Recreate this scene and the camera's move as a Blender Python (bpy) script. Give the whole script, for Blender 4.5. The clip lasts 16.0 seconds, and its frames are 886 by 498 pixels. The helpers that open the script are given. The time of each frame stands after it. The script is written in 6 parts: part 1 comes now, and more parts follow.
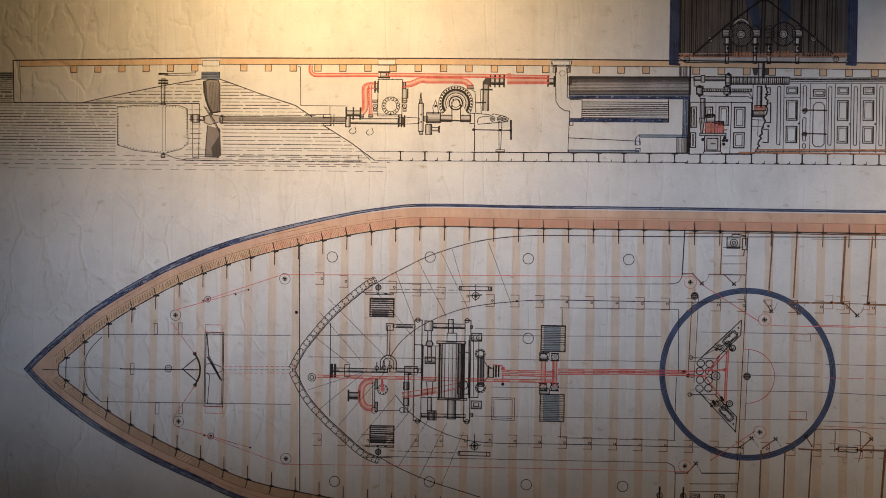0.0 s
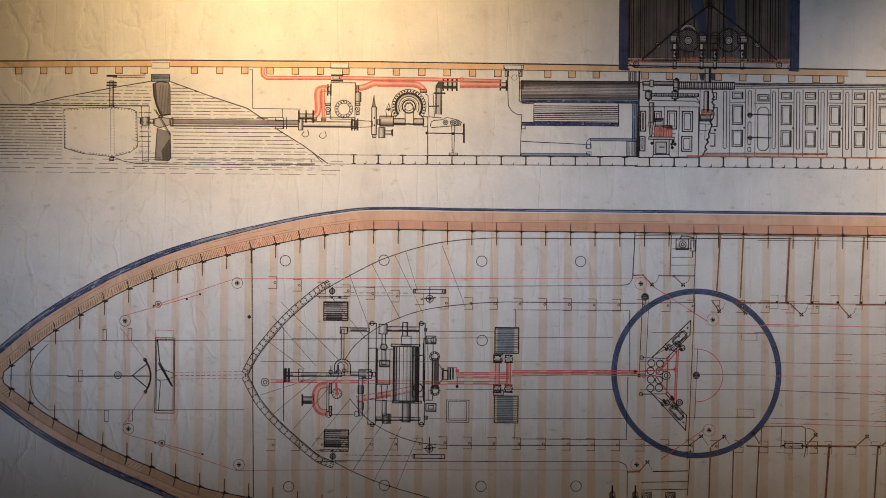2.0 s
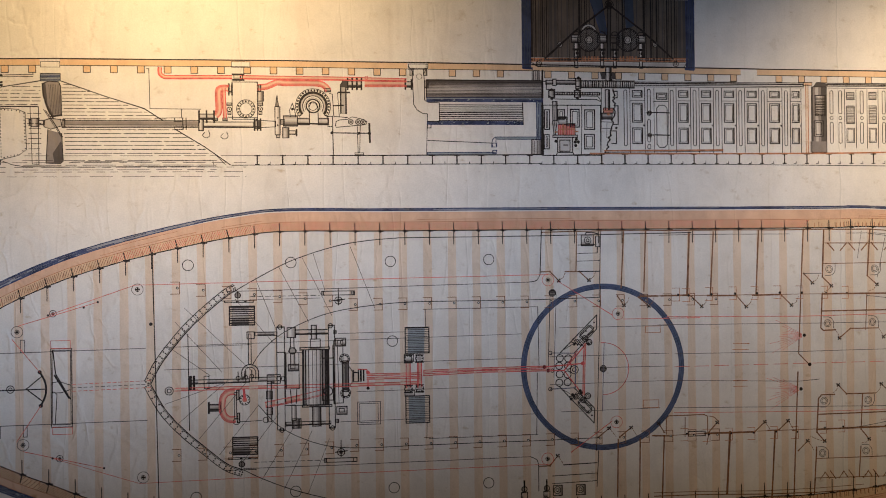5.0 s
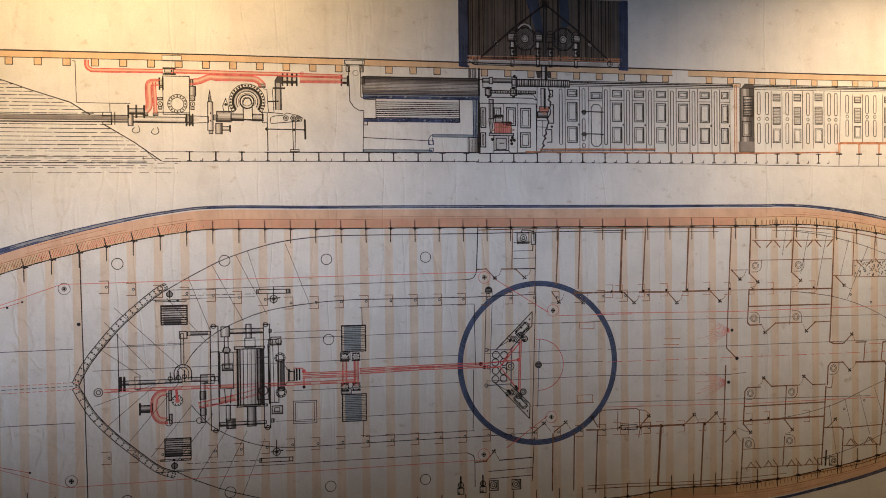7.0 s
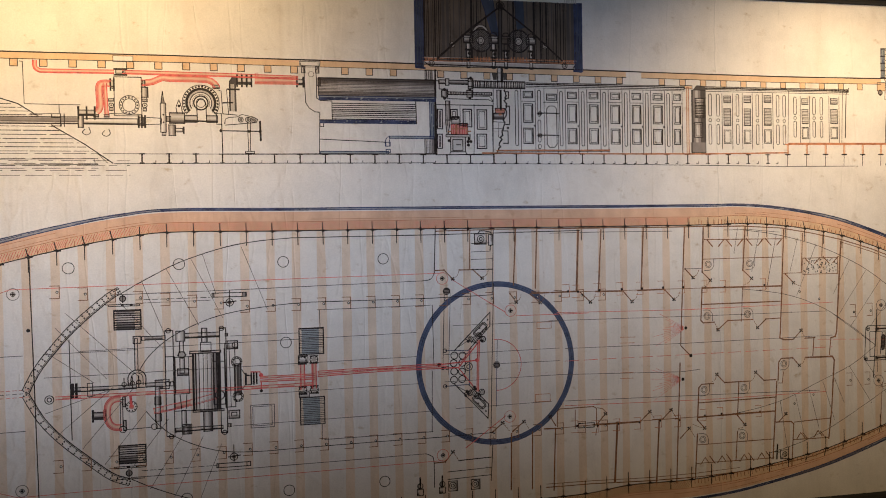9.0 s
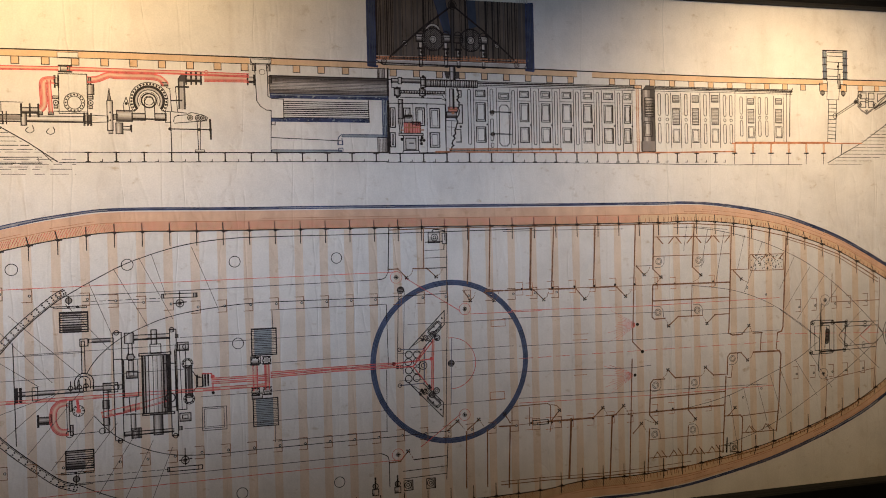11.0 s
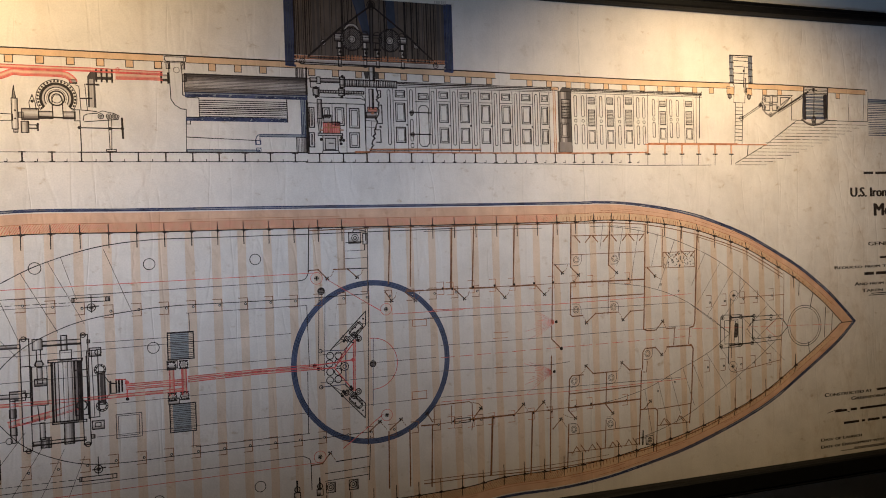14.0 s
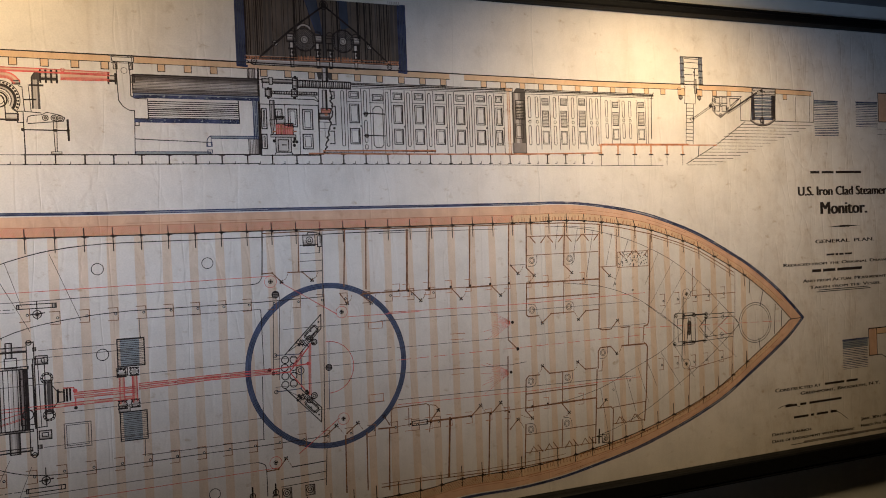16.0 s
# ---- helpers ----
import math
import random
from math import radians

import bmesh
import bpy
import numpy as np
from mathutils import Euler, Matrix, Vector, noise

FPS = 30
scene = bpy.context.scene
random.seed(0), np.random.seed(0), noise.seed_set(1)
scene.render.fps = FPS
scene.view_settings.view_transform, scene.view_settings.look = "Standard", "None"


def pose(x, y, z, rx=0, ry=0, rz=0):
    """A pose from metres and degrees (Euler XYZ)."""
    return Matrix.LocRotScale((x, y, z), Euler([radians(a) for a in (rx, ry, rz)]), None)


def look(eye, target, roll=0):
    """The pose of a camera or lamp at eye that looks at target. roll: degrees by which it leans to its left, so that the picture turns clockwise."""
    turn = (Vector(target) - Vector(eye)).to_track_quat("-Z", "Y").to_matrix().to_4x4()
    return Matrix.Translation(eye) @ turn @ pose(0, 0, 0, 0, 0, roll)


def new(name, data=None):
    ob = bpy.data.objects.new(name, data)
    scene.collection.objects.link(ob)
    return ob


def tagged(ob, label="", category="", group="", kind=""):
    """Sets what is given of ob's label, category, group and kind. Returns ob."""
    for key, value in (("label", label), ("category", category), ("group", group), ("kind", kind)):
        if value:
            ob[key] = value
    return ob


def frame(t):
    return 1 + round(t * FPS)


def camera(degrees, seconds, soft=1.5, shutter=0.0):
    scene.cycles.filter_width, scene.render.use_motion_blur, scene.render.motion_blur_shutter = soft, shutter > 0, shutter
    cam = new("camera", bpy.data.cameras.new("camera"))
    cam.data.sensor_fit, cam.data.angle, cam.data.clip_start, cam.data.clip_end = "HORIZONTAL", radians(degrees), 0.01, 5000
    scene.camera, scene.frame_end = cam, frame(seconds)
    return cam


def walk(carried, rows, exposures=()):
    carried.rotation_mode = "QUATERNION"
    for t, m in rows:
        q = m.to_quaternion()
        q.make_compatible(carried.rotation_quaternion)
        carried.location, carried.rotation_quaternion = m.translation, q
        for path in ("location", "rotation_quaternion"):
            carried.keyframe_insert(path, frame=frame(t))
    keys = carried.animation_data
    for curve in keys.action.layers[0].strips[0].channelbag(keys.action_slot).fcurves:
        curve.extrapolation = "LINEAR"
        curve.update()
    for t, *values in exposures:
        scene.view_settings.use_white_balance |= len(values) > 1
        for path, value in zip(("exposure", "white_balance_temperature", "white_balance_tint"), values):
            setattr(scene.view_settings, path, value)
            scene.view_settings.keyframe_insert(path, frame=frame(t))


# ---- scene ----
cam = camera(55.4, 16.0, soft=1.0)
PATH = [
    (0, (-0.631, -2.169, 1.43), (-0.759, -0.173, 1.422), 0.9),
    (0.5, (-0.621, -2.168, 1.418), (-0.728, -0.171, 1.423), 0.8),
    (1, (-0.625, -2.17, 1.435), (-0.7, -0.171, 1.429), 0.7),
    (1.5, (-0.612, -2.17, 1.444), (-0.671, -0.171, 1.432), 0.6),
    (2, (-0.624, -2.174, 1.424), (-0.649, -0.174, 1.43), 0.6),
    (2.5, (-0.621, -2.17, 1.423), (-0.62, -0.17, 1.428), 0.5),
    (3, (-0.606, -2.169, 1.419), (-0.584, -0.17, 1.425), 0.2),
    (3.5, (-0.611, -2.167, 1.418), (-0.552, -0.168, 1.424), -0.1),
    (4, (-0.601, -2.167, 1.429), (-0.518, -0.169, 1.425), -0.3),
    (4.5, (-0.602, -2.164, 1.429), (-0.48, -0.168, 1.427), -0.5),
    (5, (-0.601, -2.164, 1.426), (-0.43, -0.171, 1.43), -0.6),
    (7.5, (-0.592, -2.164, 1.452), (-0.256, -0.192, 1.424), -0.7),
    (8, (-0.591, -2.167, 1.449), (-0.233, -0.199, 1.426), -0.9),
    (8.5, (-0.595, -2.165, 1.447), (-0.209, -0.203, 1.427), -1.0),
    (9, (-0.593, -2.166, 1.453), (-0.182, -0.208, 1.427), -1.0),
    (11.5, (-0.59, -2.164, 1.44), (-0.044, -0.24, 1.418), -1.6),
    (12, (-0.593, -2.162, 1.442), (-0.015, -0.248, 1.415), -1.8),
    (12.5, (-0.593, -2.164, 1.445), (0.014, -0.259, 1.416), -1.7),
    (13, (-0.59, -2.165, 1.44), (0.049, -0.27, 1.415), -1.7),
    (13.5, (-0.586, -2.171, 1.44), (0.079, -0.285, 1.415), -1.7),
    (14, (-0.586, -2.171, 1.438), (0.103, -0.293, 1.415), -1.8),
    (14.5, (-0.584, -2.169, 1.437), (0.128, -0.301, 1.415), -1.9),
    (15, (-0.586, -2.166, 1.437), (0.153, -0.308, 1.419), -2.1),
    (15.5, (-0.586, -2.166, 1.444), (0.177, -0.317, 1.42), -2.1),
    (16, (-0.581, -2.164, 1.439), (0.204, -0.324, 1.415), -2.3),
]
walk(cam, [(t, look(eye, target, roll)) for t, eye, target, roll in PATH])

# ---- light ----
world = bpy.data.worlds.new("world")
scene.world = world
world.use_nodes = True
world.node_tree.nodes["Background"].inputs[0].default_value = (0.55, 0.6, 0.7, 1)
world.node_tree.nodes["Background"].inputs[1].default_value = 0.004


def spot(x, watts, tilt, size=138, blend=0.855):
    """A recessed ceiling downlight that grazes the wall."""
    data = bpy.data.lights.new("ceiling_spot_light", "SPOT")
    data.energy, data.color, data.spot_size, data.spot_blend, data.shadow_soft_size = watts, (1.0, 0.752, 0.41), radians(size), blend, 0.10
    lamp = new("ceiling_spot_light", data)
    lamp.matrix_world = pose(x, SPOT_Y, SPOT_Z - 0.012, tilt)
    return lamp


SPOT_Y, SPOT_Z = -0.663, 2.212
SPOTS = ((-1.047, 69, 77.9), (1.058, 80, 33.6))
for sx, watts, tilt in SPOTS:
    spot(sx, watts, tilt)

# cool fill lamp added for the bluish tint from the left; its source is unseen
FILL_GAP = (-3.10, -1.32, 0.52, 1.29)            # y and z of the made-up opening behind the fill lamp
data = bpy.data.lights.new("cool_fill_lamp", "AREA")
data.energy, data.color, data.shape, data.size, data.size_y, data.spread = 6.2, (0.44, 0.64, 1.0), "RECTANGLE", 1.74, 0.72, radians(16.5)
new("cool_fill_lamp", data).matrix_world = look((-4.169, -2.214, 0.903), (-0.10, 0, 1.50))

# ---- materials ----
def nodes_of(name):
    m = bpy.data.materials.new(name)
    m.use_nodes = True
    nt = m.node_tree
    return m, nt, nt.nodes["Principled BSDF"]


def noise_node(nt, scale, detail=4.0, rough=0.6, stretch=(1, 1, 1), shift=(0, 0, 0)):
    co = nt.nodes.new("ShaderNodeTexCoord")
    mp = nt.nodes.new("ShaderNodeMapping")
    mp.inputs["Scale"].default_value = stretch
    mp.inputs["Location"].default_value = shift
    tx = nt.nodes.new("ShaderNodeTexNoise")
    tx.inputs["Scale"].default_value, tx.inputs["Detail"].default_value, tx.inputs["Roughness"].default_value = scale, detail, rough
    nt.links.new(co.outputs["Object"], mp.inputs[0])
    nt.links.new(mp.outputs[0], tx.inputs[0])
    return tx.outputs[0]


def ramp(nt, fac, stops):
    r = nt.nodes.new("ShaderNodeValToRGB")
    els = r.color_ramp.elements
    while len(els) < len(stops):
        els.new(0.5)
    for e, (pos, col) in zip(els, stops):
        e.position, e.color = pos, (*col, 1) if len(col) == 3 else col
    nt.links.new(fac, r.inputs[0])
    return r.outputs[0]


def mix(nt, a, b, fac=1.0, how="MULTIPLY"):
    n = nt.nodes.new("ShaderNodeMix")
    n.data_type, n.blend_type = "RGBA", how
    n.inputs[0].default_value = fac if isinstance(fac, (int, float)) else 1.0
    if not isinstance(fac, (int, float)):
        nt.links.new(fac, n.inputs[0])
    for v, sock in ((a, n.inputs[6]), (b, n.inputs[7])):
        if isinstance(v, tuple):
            sock.default_value = (*v, 1)
        else:
            nt.links.new(v, sock)
    return n.outputs[2]


def g(v):
    return (v, v, v)


def creases(nt, scale, width, stretch=(1.25, 1, 0.8), wander=2.2):
    """Sharp irregular folds of handled paper: the ridges between bent cells."""
    co = nt.nodes.new("ShaderNodeTexCoord")
    mp = nt.nodes.new("ShaderNodeMapping")
    mp.inputs["Scale"].default_value = stretch
    nt.links.new(co.outputs["Object"], mp.inputs[0])
    bend = nt.nodes.new("ShaderNodeTexNoise")
    bend.inputs["Scale"].default_value, bend.inputs["Detail"].default_value = scale * 0.7, 4
    nt.links.new(mp.outputs[0], bend.inputs[0])
    far = nt.nodes.new("ShaderNodeVectorMath")
    far.operation = "MULTIPLY_ADD"
    far.inputs[1].default_value = (wander / scale,) * 3
    nt.links.new(bend.outputs[1], far.inputs[0]), nt.links.new(mp.outputs[0], far.inputs[2])
    cell = nt.nodes.new("ShaderNodeTexVoronoi")
    cell.feature = "DISTANCE_TO_EDGE"
    cell.inputs["Scale"].default_value = scale
    nt.links.new(far.outputs[0], cell.inputs["Vector"])
    edge = nt.nodes.new("ShaderNodeMapRange")
    edge.interpolation_type = "SMOOTHSTEP"
    edge.inputs[1].default_value, edge.inputs[2].default_value = 0.0, width
    nt.links.new(cell.outputs["Distance"], edge.inputs[0])
    return edge.outputs[0]


def paper_like(name, tint=(1, 1, 1), mottled=0.0):
    """Old drawing paper: stains, fibres, cockles and creases, under a wash of the given tint."""
    m, nt, bs = nodes_of(name)
    col = ramp(nt, noise_node(nt, 1.3, 3), [(0.3, (0.622, 0.548, 0.474)), (0.7, (0.687, 0.612, 0.543))])
    col = mix(nt, col, ramp(nt, noise_node(nt, 9, 6, 0.65), [(0.3, g(0.88)), (0.55, g(1.0)), (0.75, g(1.04))]))
    # brown specks and smudges
    col = mix(nt, col, ramp(nt, noise_node(nt, 26, 4, 0.6, (1, 1, 1.5)), [(0.0, (0.42, 0.32, 0.22)), (0.26, (0.74, 0.66, 0.56)), (0.38, g(0.98)), (1.0, g(1.0))]))
    col = mix(nt, col, ramp(nt, noise_node(nt, 13, 6, 0.72, (1, 1, 1), (3, 0, 7)), [(0.0, (0.55, 0.46, 0.38)), (0.31, (0.86, 0.82, 0.77)), (0.40, g(1.0)), (1.0, g(1.0))]))
    col = mix(nt, col, ramp(nt, noise_node(nt, 260, 2, 0.5), [(0.3, g(0.94)), (0.7, g(1.04))]))
    # brown water stains, heavier towards the lower corner by the title
    co = nt.nodes.new("ShaderNodeTexCoord")
    sep = nt.nodes.new("ShaderNodeSeparateXYZ")
    nt.links.new(co.outputs["Object"], sep.inputs[0])
    corner = nt.nodes.new("ShaderNodeMapRange")
    corner.inputs[1].default_value, corner.inputs[2].default_value = 0.9, 1.7
    nt.links.new(sep.outputs[0], corner.inputs[0])
    stain = ramp(nt, noise_node(nt, 12, 8, 0.75, (1.3, 1, 0.9), (5, 0, 2)), [(0.27, (0.70, 0.62, 0.54)), (0.42, (0.93, 0.90, 0.87)), (0.52, g(1.0))])
    col = mix(nt, col, mix(nt, g(1.0), stain, corner.outputs[0], "MIX"))
    col = mix(nt, col, ramp(nt, noise_node(nt, 5.5, 5, 0.6, (2.4, 1, 0.35), (1, 0, 4)), [(0.30, (0.95, 0.93, 0.91)), (0.5, g(1.0)), (0.72, g(1.02))]))
    # fold lines: a darker edge, then a paler one beside it
    wob = noise_node(nt, 7, 3)
    for fx, depth in ((-0.925, 0.86), (0.655, 0.84), (-0.30, 0.96)):
        a = nt.nodes.new("ShaderNodeMath")
        a.operation = "MULTIPLY_ADD"
        a.inputs[1].default_value, a.inputs[2].default_value = 0.03, -fx - 0.015
        nt.links.new(wob, a.inputs[0])
        b = nt.nodes.new("ShaderNodeMath")
        b.operation = "ADD"
        nt.links.new(a.outputs[0], b.inputs[0])
        nt.links.new(sep.outputs[0], b.inputs[1])
        c = nt.nodes.new("ShaderNodeMapRange")
        c.inputs[1].default_value, c.inputs[2].default_value = -0.02, 0.02
        nt.links.new(b.outputs[0], c.inputs[0])
        col = mix(nt, col, ramp(nt, c.outputs[0], [(0.0, g(1.0)), (0.40, g(1.0)), (0.48, g(depth)), (0.54, g(1.06)), (0.66, g(1.0))]))
    if tint != (1, 1, 1):
        col = mix(nt, col, tint)
        if mottled:
            col = mix(nt, col, ramp(nt, noise_node(nt, 22, 4, 0.6, (1, 1, 0.5)), [(0.3, g(1.0 - mottled)), (0.7, g(1.0 + 0.4 * mottled))]))
    nt.links.new(col, bs.inputs["Base Color"])
    bs.inputs["Roughness"].default_value = 0.72
    bs.inputs["Specular IOR Level"].default_value = 0.25
    # cockled relief: long upright waves, fine crumple
    wave, crumple, fibre = noise_node(nt, 5.5, 2, 0.5, (1.4, 1, 0.75)), creases(nt, 7.5, 0.10), noise_node(nt, 330, 2)
    fade = nt.nodes.new("ShaderNodeMapRange")
    fade.inputs[1].default_value, fade.inputs[2].default_value, fade.inputs[3].default_value, fade.inputs[4].default_value = -2.0, -0.7, 1.0, 0.12
    nt.links.new(sep.outputs[0], fade.inputs[0])
    amp = nt.nodes.new("ShaderNodeMath")
    amp.operation = "MULTIPLY"
    nt.links.new(wave, amp.inputs[0]), nt.links.new(fade.outputs[0], amp.inputs[1])
    wave = amp.outputs[0]
    fade2 = nt.nodes.new("ShaderNodeMapRange")
    fade2.inputs[1].default_value, fade2.inputs[2].default_value, fade2.inputs[3].default_value, fade2.inputs[4].default_value = -2.0, -0.9, 1.0, 0.22
    nt.links.new(sep.outputs[0], fade2.inputs[0])
    amp2 = nt.nodes.new("ShaderNodeMath")
    amp2.operation = "MULTIPLY"
    nt.links.new(crumple, amp2.inputs[0]), nt.links.new(fade2.outputs[0], amp2.inputs[1])
    crumple = amp2.outputs[0]
    long_fold = creases(nt, 3.2, 0.05, (1.9, 1, 0.28), 4.0)
    prev = None
    for tex, dist, strength in ((wave, 0.008, 0.5), (crumple, 0.0024, 0.6), (long_fold, 0.0007, 0.5), (fibre, 0.0001, 0.25)):
        bp = nt.nodes.new("ShaderNodeBump")
        bp.inputs["Distance"].default_value, bp.inputs["Strength"].default_value = dist, strength
        nt.links.new(tex, bp.inputs["Height"])
        if prev:
            nt.links.new(prev, bp.inputs["Normal"])
        prev = bp.outputs[0]
    nt.links.new(prev, bs.inputs["Normal"])
    return m


def ink_like(name, colour, vary=0.35, scale=60):
    """Drawing ink, thinner and thicker along the stroke."""
    m, nt, bs = nodes_of(name)
    a = tuple(min(1, c * (1 + 2.2 * vary) + 0.03 * vary) for c in colour)
    b = tuple(c * (1 - vary) for c in colour)
    col = ramp(nt, noise_node(nt, scale, 3), [(0.35, b), (0.7, a)])
    nt.links.new(col, bs.inputs["Base Color"])
    bs.inputs["Roughness"].default_value = 0.6
    bs.inputs["Specular IOR Level"].default_value = 0.2
    return m


def plain(name, colour, rough=0.6, metal=0.0, grain=0.06, scale=40, bump=0.0004, gloss=0.5):
    m, nt, bs = nodes_of(name)
    lo, hi = tuple(c * (1 - grain) for c in colour), tuple(min(1, c * (1 + grain)) for c in colour)
    col = ramp(nt, noise_node(nt, scale, 5), [(0.3, lo), (0.7, hi)])
    col = mix(nt, col, ramp(nt, noise_node(nt, 1.7, 3), [(0.3, g(0.93)), (0.7, g(1.03))]))
    nt.links.new(col, bs.inputs["Base Color"])
    bs.inputs["Roughness"].default_value, bs.inputs["Metallic"].default_value, bs.inputs["Specular IOR Level"].default_value = rough, metal, gloss
    bp = nt.nodes.new("ShaderNodeBump")
    bp.inputs["Distance"].default_value, bp.inputs["Strength"].default_value = bump, 0.5
    nt.links.new(noise_node(nt, scale * 8, 3), bp.inputs["Height"])
    nt.links.new(bp.outputs[0], bs.inputs["Normal"])
    return m


PAPER = paper_like("aged_paper")
MATS = {
    "ink": ink_like("black_ink", (0.018, 0.0105, 0.008), 0.28),
    "grey": ink_like("thin_grey_ink", (0.08, 0.06, 0.052), 0.3),
    "brown": ink_like("brown_ink", (0.17, 0.075, 0.035), 0.3),
    "red": ink_like("red_ink", (0.47, 0.07, 0.06), 0.3),
    "thinred": ink_like("pale_red_ink", (0.50, 0.11, 0.08), 0.3),
    "rust": ink_like("rust_ink", (0.34, 0.13, 0.06), 0.3),
    "blue": ink_like("blue_black_ink", (0.028, 0.033, 0.07), 0.4, 25),
    "orange": paper_like("orange_wash", (1.0, 0.72, 0.49), 0.14),
    "pale": paper_like("pale_orange_wash", (1.0, 0.85, 0.72), 0.12),
    "deep": paper_like("deep_orange_wash", (1.0, 0.67, 0.49), 0.14),
    "pink": paper_like("red_wash", (0.96, 0.40, 0.34), 0.2),
    "greyw": paper_like("grey_wash", (0.36, 0.33, 0.33), 0.3),
    "midw": paper_like("pale_grey_wash", (0.68, 0.65, 0.64), 0.25),
    "darkw": paper_like("dark_grey_wash", (0.13, 0.115, 0.115), 0.3),
    "bluew": paper_like("blue_grey_wash", (0.42, 0.49, 0.55), 0.2),
    "navyw": paper_like("navy_wash", (0.095, 0.12, 0.19), 0.35),
    "edgew": paper_like("violet_grey_wash", (0.20, 0.20, 0.29), 0.4),
    "platew": paper_like("steel_blue_wash", (0.46, 0.50, 0.58), 0.35),
    "ringw": paper_like("ring_blue_wash", (0.17, 0.23, 0.37), 0.3),
    "turw": paper_like("turret_grey_wash", (0.20, 0.165, 0.145), 0.35),
    "light": paper_like("faint_grey_wash", (0.84, 0.82, 0.81), 0.15),
    "blush": paper_like("pale_red_wash", (1.0, 0.70, 0.56), 0.15),
    "bare": PAPER,
}
BLACK_FRAME = plain("black_lacquered_wood", (0.005, 0.0045, 0.0045), 0.6, 0, 0.3, 60, 0.0004, 0.12)
WALL_PAINT = plain("warm_grey_wall_paint", (0.60, 0.57, 0.52), 0.85, 0, 0.03, 30)
DIM_PAINT = plain("dark_grey_wall_paint", (0.13, 0.13, 0.135), 0.85, 0, 0.05, 30)
CEILING_PAINT = plain("grey_ceiling_paint", (0.25, 0.25, 0.25), 0.9, 0, 0.03, 30)
FLOOR_MAT = plain("grey_carpet", (0.05, 0.05, 0.052), 0.95, 0, 0.35, 120, 0.003)
METAL = plain("white_lamp_trim", (0.7, 0.7, 0.68), 0.4)


# ---- building blocks ----
def box(bm, x0, x1, y0, y1, z0, z1):
    v = [bm.verts.new((x, y, z)) for x in (x0, x1) for y in (y0, y1) for z in (z0, z1)]
    for f in ((0, 1, 3, 2), (4, 6, 7, 5), (0, 4, 5, 1), (2, 3, 7, 6), (0, 2, 6, 4), (1, 5, 7, 3)):
        bm.faces.new([v[i] for i in f])
    return bm


def part(name, bm, material, parent=None, label=""):
    me = bpy.data.meshes.new(name)
    bmesh.ops.recalc_face_normals(bm, faces=bm.faces)
    bm.to_mesh(me)
    bm.free()
    me.materials.append(material)
    ob = new(name, me)
    ob.parent = parent
    return tagged(ob, label)


def slab(name, material, dims, label, category):
    return tagged(part(name, box(bmesh.new(), *dims), material), label, category, "", "structure")


# ---- the gallery ----
slab("wall_north", WALL_PAINT, (-4.2, 4.2, 0.012, 0.2, 0, SPOT_Z), "warm grey painted gallery wall behind the drawing", "wall")
# added, unseen rest of the room, toned dark to cut bounced light
slab("wall_south", DIM_PAINT, (-4.2, 4.2, -4.4, -4.2, 0, SPOT_Z), "dark grey painted gallery wall", "wall")
slab("wall_east", DIM_PAINT, (4.2, 4.4, -4.4, 0.2, 0, SPOT_Z), "dark grey painted gallery wall", "wall")
# the opening behind the fill lamp is invented; no window is known here
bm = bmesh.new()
for y0, y1, z0, z1 in ((-4.4, FILL_GAP[0], 0, SPOT_Z), (FILL_GAP[1], 0.2, 0, SPOT_Z), (FILL_GAP[0], FILL_GAP[1], 0, FILL_GAP[2]), (FILL_GAP[0], FILL_GAP[1], FILL_GAP[3], SPOT_Z)):
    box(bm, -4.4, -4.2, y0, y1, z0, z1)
tagged(part("wall_west", bm, DIM_PAINT), "dark grey painted gallery wall with an opening added for the fill lamp", "wall", "", "structure")
slab("floor", FLOOR_MAT, (-4.4, 4.4, -4.4, 0.2, -0.15, 0), "dark grey carpeted gallery floor", "floor")
slab("ceiling", CEILING_PAINT, (-4.4, 4.4, -4.4, 0.2, SPOT_Z, SPOT_Z + 0.2), "grey painted gallery ceiling", "ceiling")


def ring(bm, r0, r1, z0, z1, n=40):
    rows = [[bm.verts.new((r * math.cos(2 * math.pi * i / n), r * math.sin(2 * math.pi * i / n), z)) for i in range(n)] for r, z in ((r0, z0), (r1, z0), (r1, z1), (r0, z1))]
    for a, b in zip(rows, rows[1:] + rows[:1]):
        for i in range(n):
            bm.faces.new((a[i], a[(i + 1) % n], b[(i + 1) % n], b[i]))
    return bm


for sx, _, _ in SPOTS:
    rim = tagged(part("ceiling_spot", ring(bmesh.new(), 0.045, 0.065, -0.008, 0.0), METAL), "round white recessed spot in the ceiling", "ceiling lamp", "ceiling spots")
    rim.matrix_world = pose(sx, SPOT_Y, SPOT_Z)

# ---- the framed sheet ----
X0, X1, Z0, Z1 = -2.34, 2.62, 0.682, 2.112     # the paper that shows inside the frame
RAIL, THIN, DEPTH = 0.064, 0.033, 0.045
drawing = tagged(new("framed_ship_drawing"), "large aged ink and wash ship plan in black frame", "framed drawing")
drawing.location = (0, 0, 0)
sheet = part("paper_sheet", box(bmesh.new(), X0 - 0.01, X1 + 0.01, 0.0, 0.006, Z0 - 0.01, Z1 + 0.01), PAPER, drawing, "yellowed, creased and stained drawing paper")
